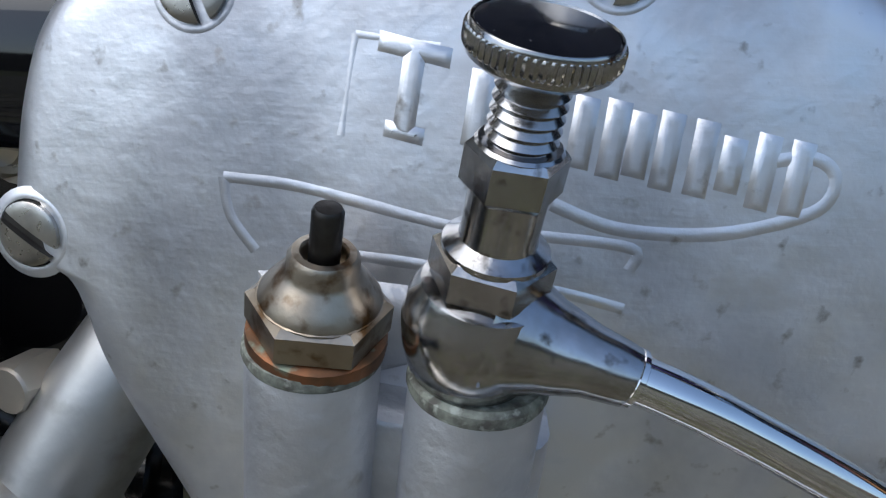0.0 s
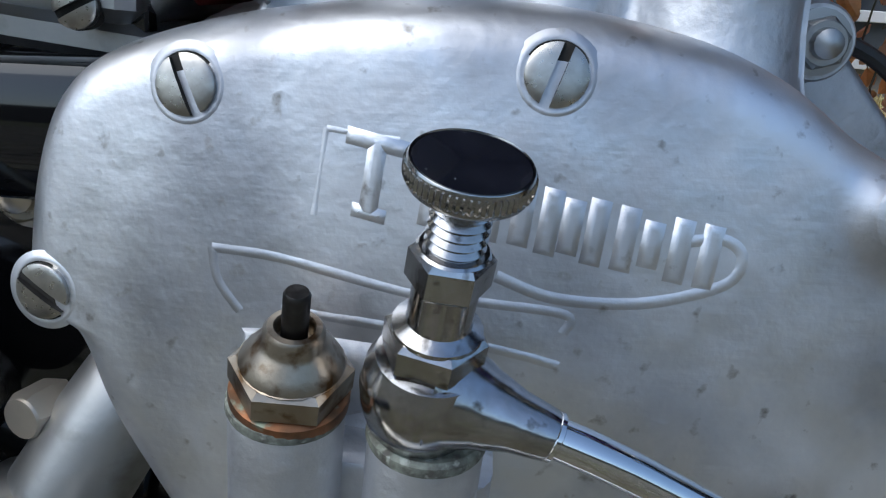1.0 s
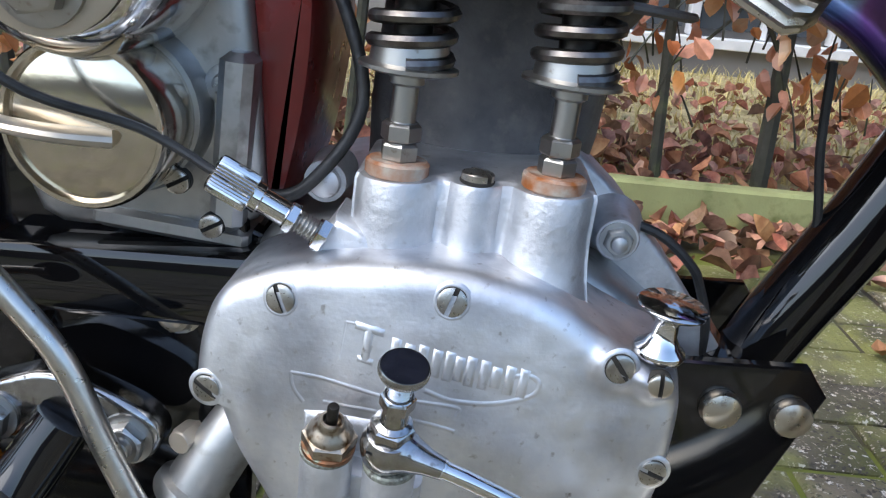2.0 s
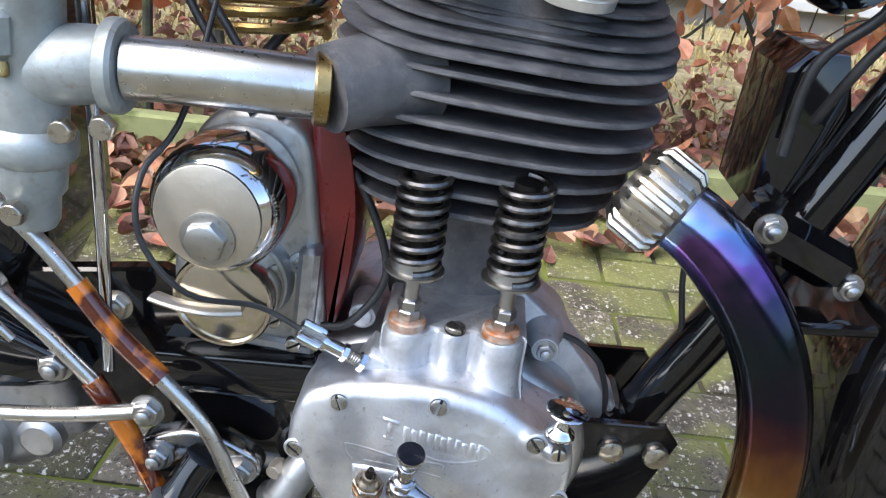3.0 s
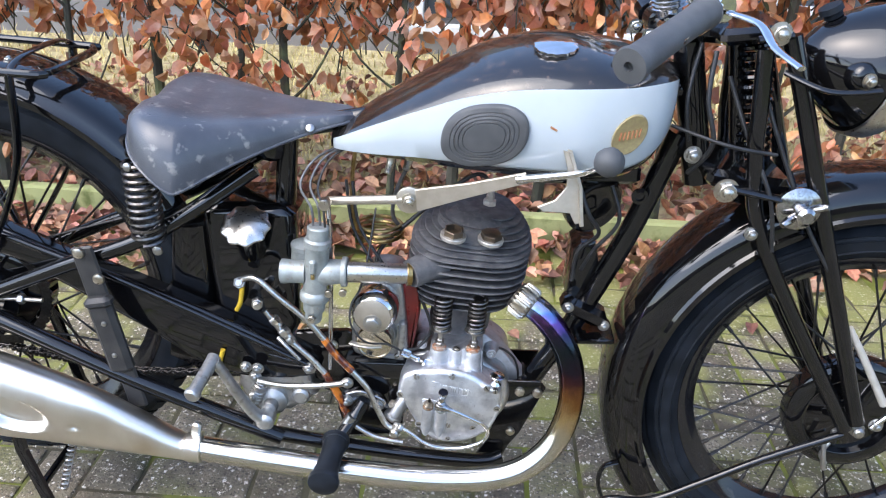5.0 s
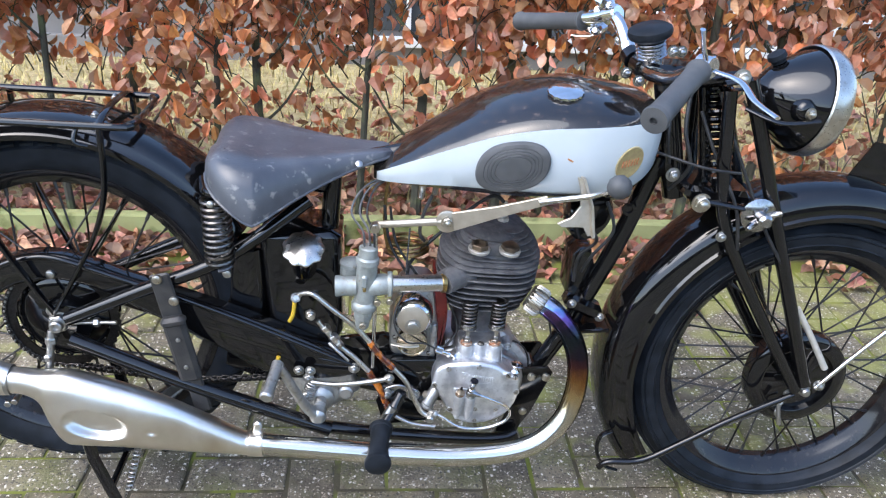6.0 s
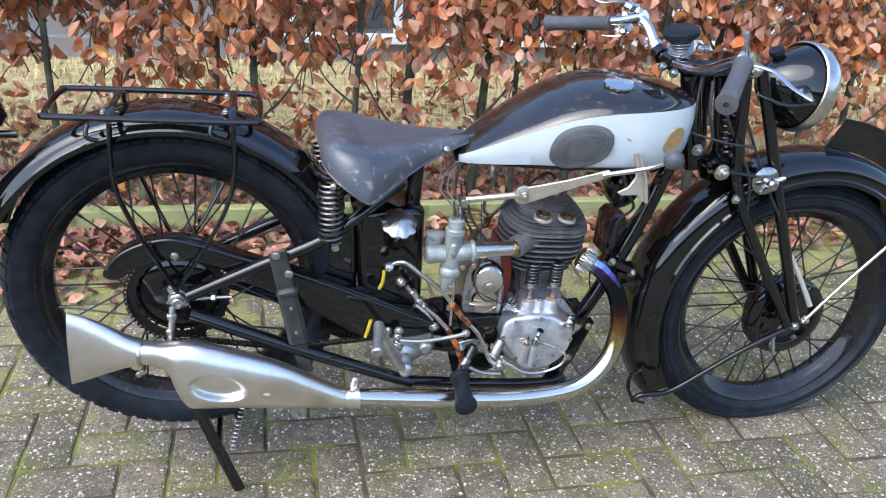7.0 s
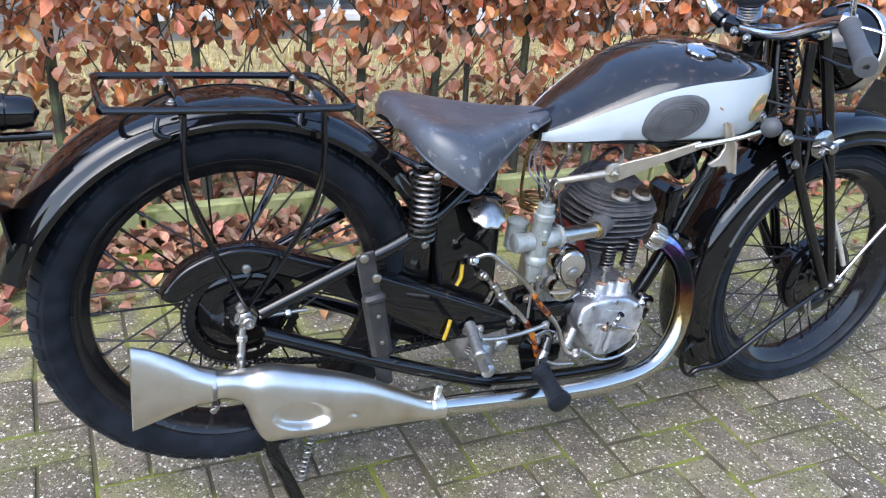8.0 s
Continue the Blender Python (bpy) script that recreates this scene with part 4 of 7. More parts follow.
# verdigris and old oil collected round the column tops
VERDIGRIS = material("verdigris_grime", (0.26, 0.28, 0.23), 0.7, 0.2, (0.10, 0.095, 0.08), 500, 0.6, 900, stain=(0.42, 0.44, 0.38), stain_scale=700, stain_at=(0.55, 0.7), bump_dist=0.0003)
for x0, z0 in ((0.6943, 0.3219), (0.7140, 0.3196)):
    top = on_cover(x0, z0, 0.0135)
    ax = Vector((0.05, -0.17, 0.98)).normalized()
    part("grime_ring", Shape().lathe([(0.0082, -0.0014), (0.0085, -0.0007), (0.0084, 0.0003), (0.0078, 0.0009), (0.0060, 0.0006)], top, ax, 36), VERDIGRIS, cover, "green-grey grime on the column top")

# plunger fitting
P0 = on_cover(0.6946, 0.3222, 0.0135)
part("copper_washer", Shape().lathe([(0.0074, -0.0004), (0.0083, 0.0), (0.0084, 0.0010), (0.0083, 0.0021), (0.0074, 0.0025)], P0, AXP, 32), COPPER, cover, "green-edged copper washer")
pf = Shape().hexagon(P0 + AXP * 0.0022, AXP, 0.0085, 0.0048, 0.62)
pf.lathe([(0.0072, 0.0), (0.0070, 0.0006), (0.0060, 0.0020), (0.0048, 0.0034), (0.0042, 0.0042), (0.0041, 0.0056), (0.0036, 0.0063), (0.0028, 0.0064), (0.0025, 0.0060), (0.0024, 0.0040)], P0 + AXP * 0.0068, AXP, 32)
part("plunger_cap", pf, STAINED, cover, "stained nickel hexagon cap")
part("plunger", Shape().lathe([(0.0018, 0.0), (0.0018, 0.0082), (0.0015, 0.0087), (0.0003, 0.0088)], P0 + AXP * 0.0102, AXP, 24), DARK_STEEL, cover, "dark steel plunger pin")

# banjo union with its regulator knob
bc = on_cover(0.7134, 0.3278, 0.0168)
bj = Shape().lathe([(0.0058, -0.0074), (0.0073, -0.0060), (0.0083, -0.0030), (0.0087, 0.0), (0.0083, 0.0030), (0.0072, 0.0052), (0.0058, 0.0058)], bc, AXP, 40)
pd = Vector((0.0165, -0.0050, -0.0030)).normalized()
pd2 = Vector((0.93, 0.0, -0.37)).normalized()
bj.tube([bc + pd * 0.003, bc + pd * 0.0085, bc + pd * 0.0130, bc + pd * 0.0160 + pd2 * 0.0020], [0.0082, 0.0055, 0.0041, 0.0033], 24, 5)
part("banjo_union", bj, OLD_CHROME, cover, "polished chrome banjo union")
kn = Shape().hexagon(bc + AXP * 0.0054, AXP, 0.0077, 0.0048, 0.35)
kn.lathe([(0.0066, 0), (0.0066, 0.0006), (0.0054, 0.0012), (0.0048, 0.0016), (0.0047, 0.0024), (0.0047, 0.0090), (0.0044, 0.0092)], bc + AXP * 0.0100, AXP, 32)
kn.hexagon(bc + AXP * 0.0172, AXP, 0.0060, 0.0052, 0.55)
part("regulator_body", slim(kn, bc, AXP, 0.88), OLD_CHROME, cover, "chrome hexagon regulator body")
th = Shape().lathe([(0.0032, -0.001)] + [(0.0036 if k % 2 == 0 else 0.0042, 0.00062 * k) for k in range(15)] + [(0.003, 0.0095)], bc + AXP * 0.0215, AXP, 28)
part("thread", slim(th, bc, AXP, 0.88), OLD_CHROME, cover)
KB = bc + AXP * 0.0294
kb = Shape().lathe([(0.0032, 0), (0.0040, 0.0005), (0.0068, 0.0011), (0.0079, 0.0018), (0.0082, 0.0026), (0.0082, 0.0042), (0.0080, 0.0048), (0.0079, 0.0049), (0.0077, 0.0045), (0.001, 0.0045)], KB, AXP, 56)
u_, v_, w_ = basis(AXP)
kb.loft([[KB + AXP * h + (r + (0.00025 if k % 2 else 0.0)) * (math.cos(math.pi * k / 60) * u_ + math.sin(math.pi * k / 60) * v_) for k in range(120)] for r, h in ((0.0080, 0.0024), (0.0082, 0.0027), (0.0082, 0.0041), (0.0080, 0.0044))])
part("knob", slim(kb, bc, AXP, 0.88), OLD_CHROME, cover, "knurled chrome knob")
INK = material("black_glossy_inlay", (0.006, 0.007, 0.012), 0.08, 0, (0.012, 0.013, 0.02), 300, coat=0.8, stain=(0.35, 0.35, 0.36), stain_scale=1400, stain_at=(0.72, 0.78), rough_var=0.04)
part("knob_inlay", Shape().lathe([(0.0068, 0), (0.0066, 0.0003), (0.0001, 0.0005)], KB + AXP * 0.0045, AXP, 48), INK, cover, "scratched glossy black inlay")
pipe0 = bc + pd * 0.0160 + pd2 * 0.0012
loop = [pipe0, pipe0 + pd2 * 0.012, Vector((0.762, -0.1060, 0.3085)), Vector((0.780, -0.1000, 0.2945)), Vector((0.788, -0.097, 0.277)), Vector((0.778, -0.096, 0.258)), Vector((0.748, -0.095, 0.2440)), Vector((0.715, -0.095, 0.2420)), Vector((0.690, -0.094, 0.2490)), Vector((0.668, -0.092, 0.2640)), Vector((0.650, -0.088, 0.2720))]
part("oil_pipe", Shape().tube(loop, 0.0028, 18, 8), CHROME, bike, "thin chrome oil pipe")
part("pipe_collar", Shape().lathe([(0.0030, 0), (0.0034, 0.0003), (0.0034, 0.0009), (0.0029, 0.0012)], pipe0, pd2, 24), CHROME, cover)

# oil filler knob behind the cover's corner
fk = Shape().lathe([(0.0078, -0.0015), (0.0086, 0.0002), (0.0082, 0.0014), (0.0060, 0.0032), (0.0042, 0.0062), (0.0038, 0.0100), (0.0042, 0.0118), (0.0062, 0.0135), (0.0108, 0.0152), (0.0114, 0.0162), (0.0104, 0.0172), (0.0003, 0.0180)], (0.7945, -0.0765, 0.3545), (0.10, -0.06, 1), 40)
part("oil_filler_knob", fk, CHROME, bike, "chrome mushroom filler knob", smooth=75)

# tappet block above the cover
tb = Shape()
rings = []
for z, g in ((0.342, 0.0085), (0.352, 0.0060), (0.360, 0.0036), (0.367, 0.0018), (0.374, 0.0007), (0.382, 0.0), (0.3955, 0.0), (0.3972, -0.0006), (0.3980, -0.0022), (0.3982, -0.0045)):
    front = []
    for k in range(73):
        x = 0.7315 - (0.0400 + 0.8 * g) * math.cos(math.pi * k / 72)
        d = 0.0
        for xc, r in ((0.7055, 0.0132), (0.7312, 0.0085), (0.7570, 0.0132)):
            t = (r + g) ** 2 - (x - xc) ** 2
            d = math.sqrt(max(0.0, t)) if t > d * d else d
        d = math.sqrt(d * d + (0.0035 + g) ** 2)
        front.append(Vector((x + 0.045 * (z - 0.385), -0.051 - d, z)))
    rings.append([Vector((front[0].x, -0.005, z))] + front + [Vector((front[-1].x, -0.005, z))])
tb.loft(rings)
tb.prism([(0.684, 0.350), (0.778, 0.350), (0.772, 0.368), (0.766, 0.374), (0.694, 0.376), (0.690, 0.370)], 0.050, lambda x, z, n: Vector((x, 0.0 - n, z)), 0.006, 3)
tb.prism([(0.672, 0.3600), (0.700, 0.3550), (0.722, 0.3560), (0.704, 0.3760), (0.6875, 0.3840)], 0.024, lambda x, z, n: Vector((x, -0.040 - n, z)), 0.004, 3)
tb.prism([(0.740, 0.402), (0.770, 0.400), (0.791, 0.382), (0.816, 0.354), (0.845, 0.316), (0.836, 0.296), (0.79, 0.30), (0.75, 0.34)], 0.032, lambda x, z, n: Vector((x, 0.032 - n, z)), 0.003, 3)
tb.lathe([(0.0125, 0), (0.0100, 0.006), (0.0086, 0.012), (0.0084, 0.0195), (0.0078, 0.0205)], (0.7868, 0.0, 0.3718), SIDE, 32)
tb.lathe([(0.0090, 0), (0.0080, 0.012), (0.0078, 0.022)], (0.6775, -0.006, 0.3855), SIDE, 24)
part("tappet_block", tb, ROUGH_CAST, bike, "grey cast tappet block", smooth=40)
for x in (0.7075, 0.7590):
    b0 = Vector((x - 0.002, -0.053, 0.3975))
    part("gland_nut", Shape().lathe([(0.0098, 0), (0.0106, 0.0006), (0.0106, 0.0044), (0.0096, 0.0052), (0.004, 0.0052)], b0, AXU, 28), RUST, bike, "rusty gland nut")
    tp = Shape().hexagon(b0 + AXU * 0.0050, AXU, 0.0064, 0.0058, 0.2)
    tp.hexagon(b0 + AXU * 0.0115, AXU, 0.0066, 0.0058, 0.5)
    tp.lathe([(0.0042, 0), (0.0042, 0.012), (0.0058, 0.013), (0.0058, 0.021)], b0 + AXU * 0.0172, AXU, 18)
    part("tappet", tp, STEEL, bike, "steel tappet adjuster")
    part("spring_cup", Shape().lathe([(0.0055, 0), (0.0120, 0.0004), (0.0160, 0.0016), (0.0160, 0.0028), (0.0128, 0.0036), (0.0120, 0.0100), (0.006, 0.009)], b0 + AXU * 0.0330, AXU, 32), STEEL, bike)
    part("valve_spring", Shape().coil(b0 + AXU * 0.0370, b0 + AXU * 0.0900, 0.0124, 0.0022, 7.5, 8), SPRING, bike, "oily dark valve spring")
    part("valve_guide", Shape().lathe([(0.006, 0), (0.0075, 0.05)], b0 + AXU * 0.040, AXU, 16), DARK_STEEL, bike)


def dome_bolt(o, axis, r, parent=None, mat_=None, hexed=False, label=""):
    s = Shape()
    if hexed:
        s.hexagon(o, axis, r, r * 0.8, 0.3)
        s.lathe([(r * 0.6, r * 0.8), (r * 0.55, r * 1.2), (r * 0.3, r * 1.35), (0.0001, r * 1.38)], o, axis, 14)
        s.lathe([(r * 1.25, 0), (r * 1.25, r * 0.15), (r, r * 0.18)], o, axis, 20)
    else:
        s.lathe([(r, -r * 0.1), (r, r * 0.2), (r * 0.90, r * 0.40), (r * 0.55, r * 0.55), (0.0001, r * 0.60)], o, axis, 20)
    return part("bolt", s, mat_ or STEEL, parent or bike, label)


dome_bolt((0.7868, -0.0205, 0.3718), SIDE, 0.0056, mat_=CAST_OLD, hexed=True)
dome_bolt((0.6775, -0.028, 0.3855), SIDE, 0.0060, mat_=CAST)
slotted_screw((0.7322, -0.0535, 0.3985), AXU, 0.0056, 0.0034, 0.8, bike)
# exhaust valve lifter cable and its adjuster
ad = Vector((-0.036, -0.004, 0.020)).normalized()
a0 = Vector((0.6850, -0.0640, 0.3768))
adj = Shape().hexagon(a0, ad, 0.0058, 0.004, 0.3)
adjuster = part("cable_adjuster", adj, CHROME, bike, "chrome cable adjuster")
part("thread", Shape().lathe([(0.0034 if k % 2 == 0 else 0.0041, 0.0007 * k) for k in range(11)], a0 + ad * 0.004, ad, 20), STEEL, adjuster)
part("lock_nut", Shape().hexagon(a0 + ad * 0.0112, ad, 0.0052, 0.0035, 0.1), CHROME, adjuster)
part("sleeve", Shape().lathe([(0.0042, 0), (0.0042, 0.009), (0.0052, 0.0095), (0.0052, 0.0125)], a0 + ad * 0.0147, ad, 20), CHROME, adjuster)
u_, v_, w_ = basis(ad)
fer = Shape().loft([[a0 + ad * (0.0265 + h) + (r + (0.00035 if k % 2 else -0.0001) * (r > 0.0058)) * (math.cos(math.pi * k / 36) * u_ + math.sin(math.pi * k / 36) * v_) for k in range(72)] for r, h in ((0.0045, 0), (0.0061, 0.0008), (0.0063, 0.0016), (0.0063, 0.0128), (0.0060, 0.0140), (0.0050, 0.0148), (0.0028, 0.0150))])
part("knurled_ferrule", fer, CHROME, bike, "knurled steel cable ferrule")
part("valve_lifter_cable", Shape().tube([a0 + ad * 0.040, a0 + ad * 0.066, Vector((0.598, -0.092, 0.424)), Vector((0.577, -0.094, 0.452)), Vector((0.576, -0.085, 0.482)), Vector((0.590, -0.060, 0.510)), Vector((0.60, 0.0, 0.60))], 0.0016, 10), CABLE, bike, "black cable")
# crankcase neighbours
part("oil_pump_body", Shape().lathe([(0.0095, 0), (0.0105, 0.004), (0.0115, 0.016), (0.0120, 0.034), (0.0145, 0.0355), (0.0150, 0.040), (0.0140, 0.042), (0.0115, 0.042)], (0.656, -0.052, 0.302), (-0.026, -0.010, -0.046), 32), CAST_OLD, bike, "grey cast oil pump body")
part("fibre_washer", Shape().lathe([(0.0120, 0), (0.0126, 0.0010), (0.0120, 0.0022), (0.002, 0.003)], Vector((0.656, -0.052, 0.302)) + Vector((-0.026, -0.010, -0.046)).normalized() * 0.0415, (-0.026, -0.010, -0.046), 28), RUST, bike)
part("case_nut", Shape().hexagon((0.637, -0.052, 0.2915), (-0.3, -0.9, 0), 0.0052, 0.010, 0.2), CREAM, bike)
un = Shape().hexagon((0.648, -0.080, 0.266), (-0.4, -0.9, 0.1), 0.008, 0.008, 0.2)
un.lathe([(0.006, 0), (0.0075, 0.003), (0.0075, 0.010), (0.005, 0.013)], (0.645, -0.086, 0.262), (-0.2, -1, 0), 20)
un.hexagon((0.655, -0.090, 0.2695), (-0.8, 0, 0.5), 0.0065, 0.007, 0.2)
part("pipe_union", un, STEEL, bike)

# front engine plates
for s_, y_ in ((1, -0.018), (-1, 0.072)):
    part("engine_plate", Shape().prism([(0.812, 0.326), (0.868, 0.328), (0.877, 0.316), (0.842, 0.226), (0.826, 0.200), (0.814, 0.168), (0.772, 0.172), (0.79, 0.21), (0.806, 0.27)], 0.005, lambda x, z, n: Vector((x, y_ - n, z)), 0.001, 1), ENAMEL, bike, "black engine plate")
for x, z, r in ((0.8365, 0.3078, 0.0082), (0.8645, 0.3070, 0.0082), (0.8270, 0.2290, 0.0076), (0.8000, 0.1665, 0.0080)):
    dome_bolt((x, -0.024, z), SIDE, r, mat_=NICKEL)
for s_, y_ in ((1, -0.028), (-1, 0.07)):
    part("engine_plate", Shape().prism([(0.585, 0.345), (0.650, 0.372), (0.652, 0.300), (0.640, 0.215), (0.56, 0.205), (0.545, 0.260)], 0.005, lambda x, z, n: Vector((x, y_ - n, z)), 0.001, 1), ENAMEL, bike, "black engine plate")
dome_bolt((0.6245, -0.033, 0.3310), SIDE, 0.0076, hexed=True, mat_=NICKEL)
dome_bolt((0.540, -0.045, 0.385), SIDE, 0.0075, hexed=True, mat_=NICKEL)
part("cable_lead", Shape().tube([(0.788, 0.004, 0.374), (0.796, 0.0, 0.373), (0.809, 0.0, 0.368), (0.821, 0.0, 0.358), (0.826, 0.0, 0.350), (0.832, 0.0, 0.331), (0.834, 0.004, 0.300)], 0.0020, 8), CABLE, bike)
part("cable_lead", Shape().tube([(0.866, 0.02, 0.440), (0.869, 0.02, 0.406), (0.875, 0.02, 0.374), (0.876, 0.02, 0.343), (0.872, 0.02, 0.322)], 0.0020, 8), CABLE, bike)
part("case_lug", Shape().box((0.836, 0.020, 0.298), (0.016, 0.05, 0.05), (0, 12, 0), 0.005), ENAMEL, bike)

# exhaust port nut
na = Vector((0.80, -0.36, -0.46)).normalized()
n0 = Vector((0.818, -0.033, 0.486))
u_, v_, w_ = basis(na)
nut = Shape().loft([[n0 + na * h + (r + g * (0.0 if k % 6 in (0, 1, 2) else 1.0)) * (math.cos(2 * math.pi * k / 132) * u_ + math.sin(2 * math.pi * k / 132) * v_) for k in range(132)] for r, h, g in ((0.020, -0.004, 0), (0.0230, 0.0, 0.0005), (0.0242, 0.003, 0.0030), (0.0242, 0.023, 0.0030), (0.0230, 0.027, 0.0008), (0.0195, 0.029, 0))])
part("exhaust_nut", nut, NICKEL, bike, "finned nickel exhaust nut")
# inlet port, valve caps and plug
part("inlet_port", Shape().tube([(0.700, -0.030, 0.532), (0.675, -0.050, 0.529), (0.6585, -0.064, 0.526)], [0.027, 0.0222, 0.0208], 24, 4), MATT, bike)
for x, y, z, t in ((0.7180, -0.046, 0.584, 0), (0.7720, -0.040, 0.579, 1)):
    c_ = Vector((x, y, z))
    ax = (UP + Vector((0, -0.12, 0))).normalized()
    part("valve_cap_washer", Shape().lathe([(0.0185, -0.004), (0.0190, 0), (0.0192, 0.0010), (0.0186, 0.0018), (0.012, 0.002)], c_, ax, 32), WHITEWASHER, head, "pale washer")
    cp = Shape()
    if t == 0:
        cp.lathe([(0.0155, 0.0), (0.0158, 0.0080), (0.0148, 0.0090), (0.0128, 0.0088), (0.0120, 0.001), (0.0005, 0.001)], c_ + ax * 0.0018, ax, 6)
    else:
        cp.hexagon(c_ + ax * 0.0018, ax, 0.0160, 0.0090, 0.3)
    part("valve_cap", cp, material("tarnished_bronze", (0.20, 0.155, 0.11), 0.4, 0.9, (0.12, 0.10, 0.08), 90, 0.2, 300, bump_dist=0.0005), head, "tarnished bronze valve cap")
pl_ = Shape().hexagon((0.768, 0.040, 0.600), UP, 0.011, 0.008)
pl_.lathe([(0.006, 0.008), (0.0065, 0.016), (0.005, 0.018), (0.0048, 0.030), (0.003, 0.032), (0.003, 0.038)], (0.768, 0.040, 0.600), UP, 18)
part("spark_plug", pl_, WHITEWASHER, head, "pale spark plug")

# magneto and dynamo
mb = Shape().prism([(q.x, q.y) for q in spline([Vector((a, b, 0)) for a, b in ((0.572, 0.364), (0.612, 0.362), (0.652, 0.368), (0.655, 0.400), (0.651, 0.445), (0.644, 0.492), (0.618, 0.503), (0.590, 0.495), (0.574, 0.462), (0.568, 0.410))], 4, True)], 0.078, lambda x, z, n: Vector((x, 0.046 - n, z)), 0.007, 4)
mb.box((0.622, -0.018, 0.3640), (0.058, 0.034, 0.008), (0, 5, 0), 0.002)
mb.lathe([(0.0075, 0), (0.0070, 0.004), (0.0060, 0.0045)], (0.6425, -0.0300, 0.4180), SIDE, 24)
mb.box((0.646, -0.030, 0.398), (0.012, 0.022, 0.064), (0, 4, 0), 0.003)
mb.lathe([(0.031, 0), (0.030, 0.006), (0.0285, 0.012)], (0.608, -0.030, 0.4070), SIDE, 40)
part("magneto_body", mb, CAST_OLD, bike, "grey cast magneto body")
part("magneto_magnet", Shape().prism([(q.x, q.y) for q in spline([Vector((a, b, 0)) for a, b in ((0.645, 0.500), (0.654, 0.506), (0.665, 0.492), (0.671, 0.455), (0.670, 0.420), (0.664, 0.385), (0.658, 0.370), (0.6555, 0.385), (0.652, 0.430))], 4, True)], 0.092, lambda x, z, n: Vector((x, 0.064 - n, z)), 0.003, 2), RED, bike, "dark red horseshoe magnet")
part("magneto_base", Shape().prism([(0.560, 0.357), (0.668, 0.360), (0.655, 0.330), (0.565, 0.330)], 0.09, lambda x, z, n: Vector((x, 0.044 - n, z)), 0.004, 2), ENAMEL, bike)
part("dynamo_cap", Shape().lathe([(0.032, 0.0), (0.0345, 0.006), (0.0350, 0.030), (0.0345, 0.038), (0.0325, 0.0445), (0.0295, 0.0490), (0.0275, 0.0508), (0.0002, 0.0518)], (0.6095, -0.032, 0.4625), (-0.06, -1, 0.0), 48), CHROME, bike, "chrome dynamo end cap")
part("cap_face", Shape().lathe([(0.0270, 0), (0.0270, 0.0006), (0.0262, 0.0010), (0.0002, 0.0013)], Vector((0.6095, -0.032, 0.4625)) + Vector((-0.06, -1, 0)).normalized() * 0.0516, (-0.06, -1, 0.0), 48), CREAM, bike, "satin face of the dynamo cap")
dc = Shape().lathe([(0.0140, 0), (0.0140, 0.0015), (0.012, 0.002)], (0.6070, -0.0850, 0.4520), (-0.06, -1, 0), 28)
dc.hexagon((0.6070, -0.0865, 0.4520), (-0.06, -1, 0), 0.0108, 0.006, 0.2)
part("cap_bolt", dc, STEEL, bike, "steel hexagon cap bolt")
cb = Shape().lathe([(0.026, 0), (0.0275, 0.004), (0.0275, 0.026), (0.0265, 0.028), (0.0250, 0.028), (0.0240, 0.0262), (0.0190, 0.0276), (0.0100, 0.0288), (0.0005, 0.0292)], (0.6085, -0.040, 0.4070), (-0.04, -1, 0), 40)
part("contact_breaker_cover", cb, POLISHED, bike, "round polished contact breaker cover", smooth=50)
part("retaining_spring", Shape().tube([(0.617, -0.0680, 0.4040), (0.603, -0.0745, 0.4055), (0.587, -0.075, 0.4070), (0.572, -0.070, 0.4075)], [0.0062, 0.0056, 0.0050, 0.0052], 12, 5, 0.5), CREAM, bike)
for x, y, z in ((0.6425, -0.0335, 0.4180), (0.6400, -0.0415, 0.3690), (0.6290, -0.0440, 0.3850), (0.5780, -0.0360, 0.3990)):
    slotted_screw((x, y, z), SIDE, 0.0044, 0.002, 0.5, bike)

# carburettor and inlet pipe
CX, CY = 0.5235, -0.082
CU = Vector((0.07, 0, 1)).normalized()
c0 = Vector((CX - 0.004, CY, 0.452))
cbody = Shape().lathe([(0.010, -0.004), (0.012, 0.0), (0.0125, 0.012), (0.0155, 0.016), (0.0165, 0.030), (0.0205, 0.033), (0.0215, 0.036), (0.0215, 0.044), (0.0195, 0.047), (0.0175, 0.049), (0.0172, 0.118), (0.0178, 0.119), (0.0195, 0.120), (0.0195, 0.129), (0.0175, 0.131), (0.0160, 0.132), (0.0158, 0.148), (0.0135, 0.150), (0.001, 0.150)], c0, CU, 36)
cbody.lathe([(0.0165, 0.0), (0.0182, 0.001), (0.0182, 0.006), (0.0172, 0.012), (0.0168, 0.022), (0.0168, 0.036)], (0.474, CY + 0.002, 0.5265), (1, 0, 0.03), 32)
cbody.tube([(0.525, CY, 0.524), (0.545, CY + 0.001, 0.530), (0.562, CY + 0.003, 0.531)], [0.016, 0.0185, 0.0175], 24, 4)
cbody.lathe([(0.0215, 0), (0.0220, 0.001), (0.0220, 0.006), (0.0205, 0.008)], (0.562, CY + 0.003, 0.531), (1, 0.02, 0.0), 32)
cbody.box((CX, CY - 0.017, 0.545), (0.011, 0.010, 0.022), (0, 4, 0), 0.003)
carb = part("carburettor", cbody, DIECAST, bike, "pale zinc carburettor")
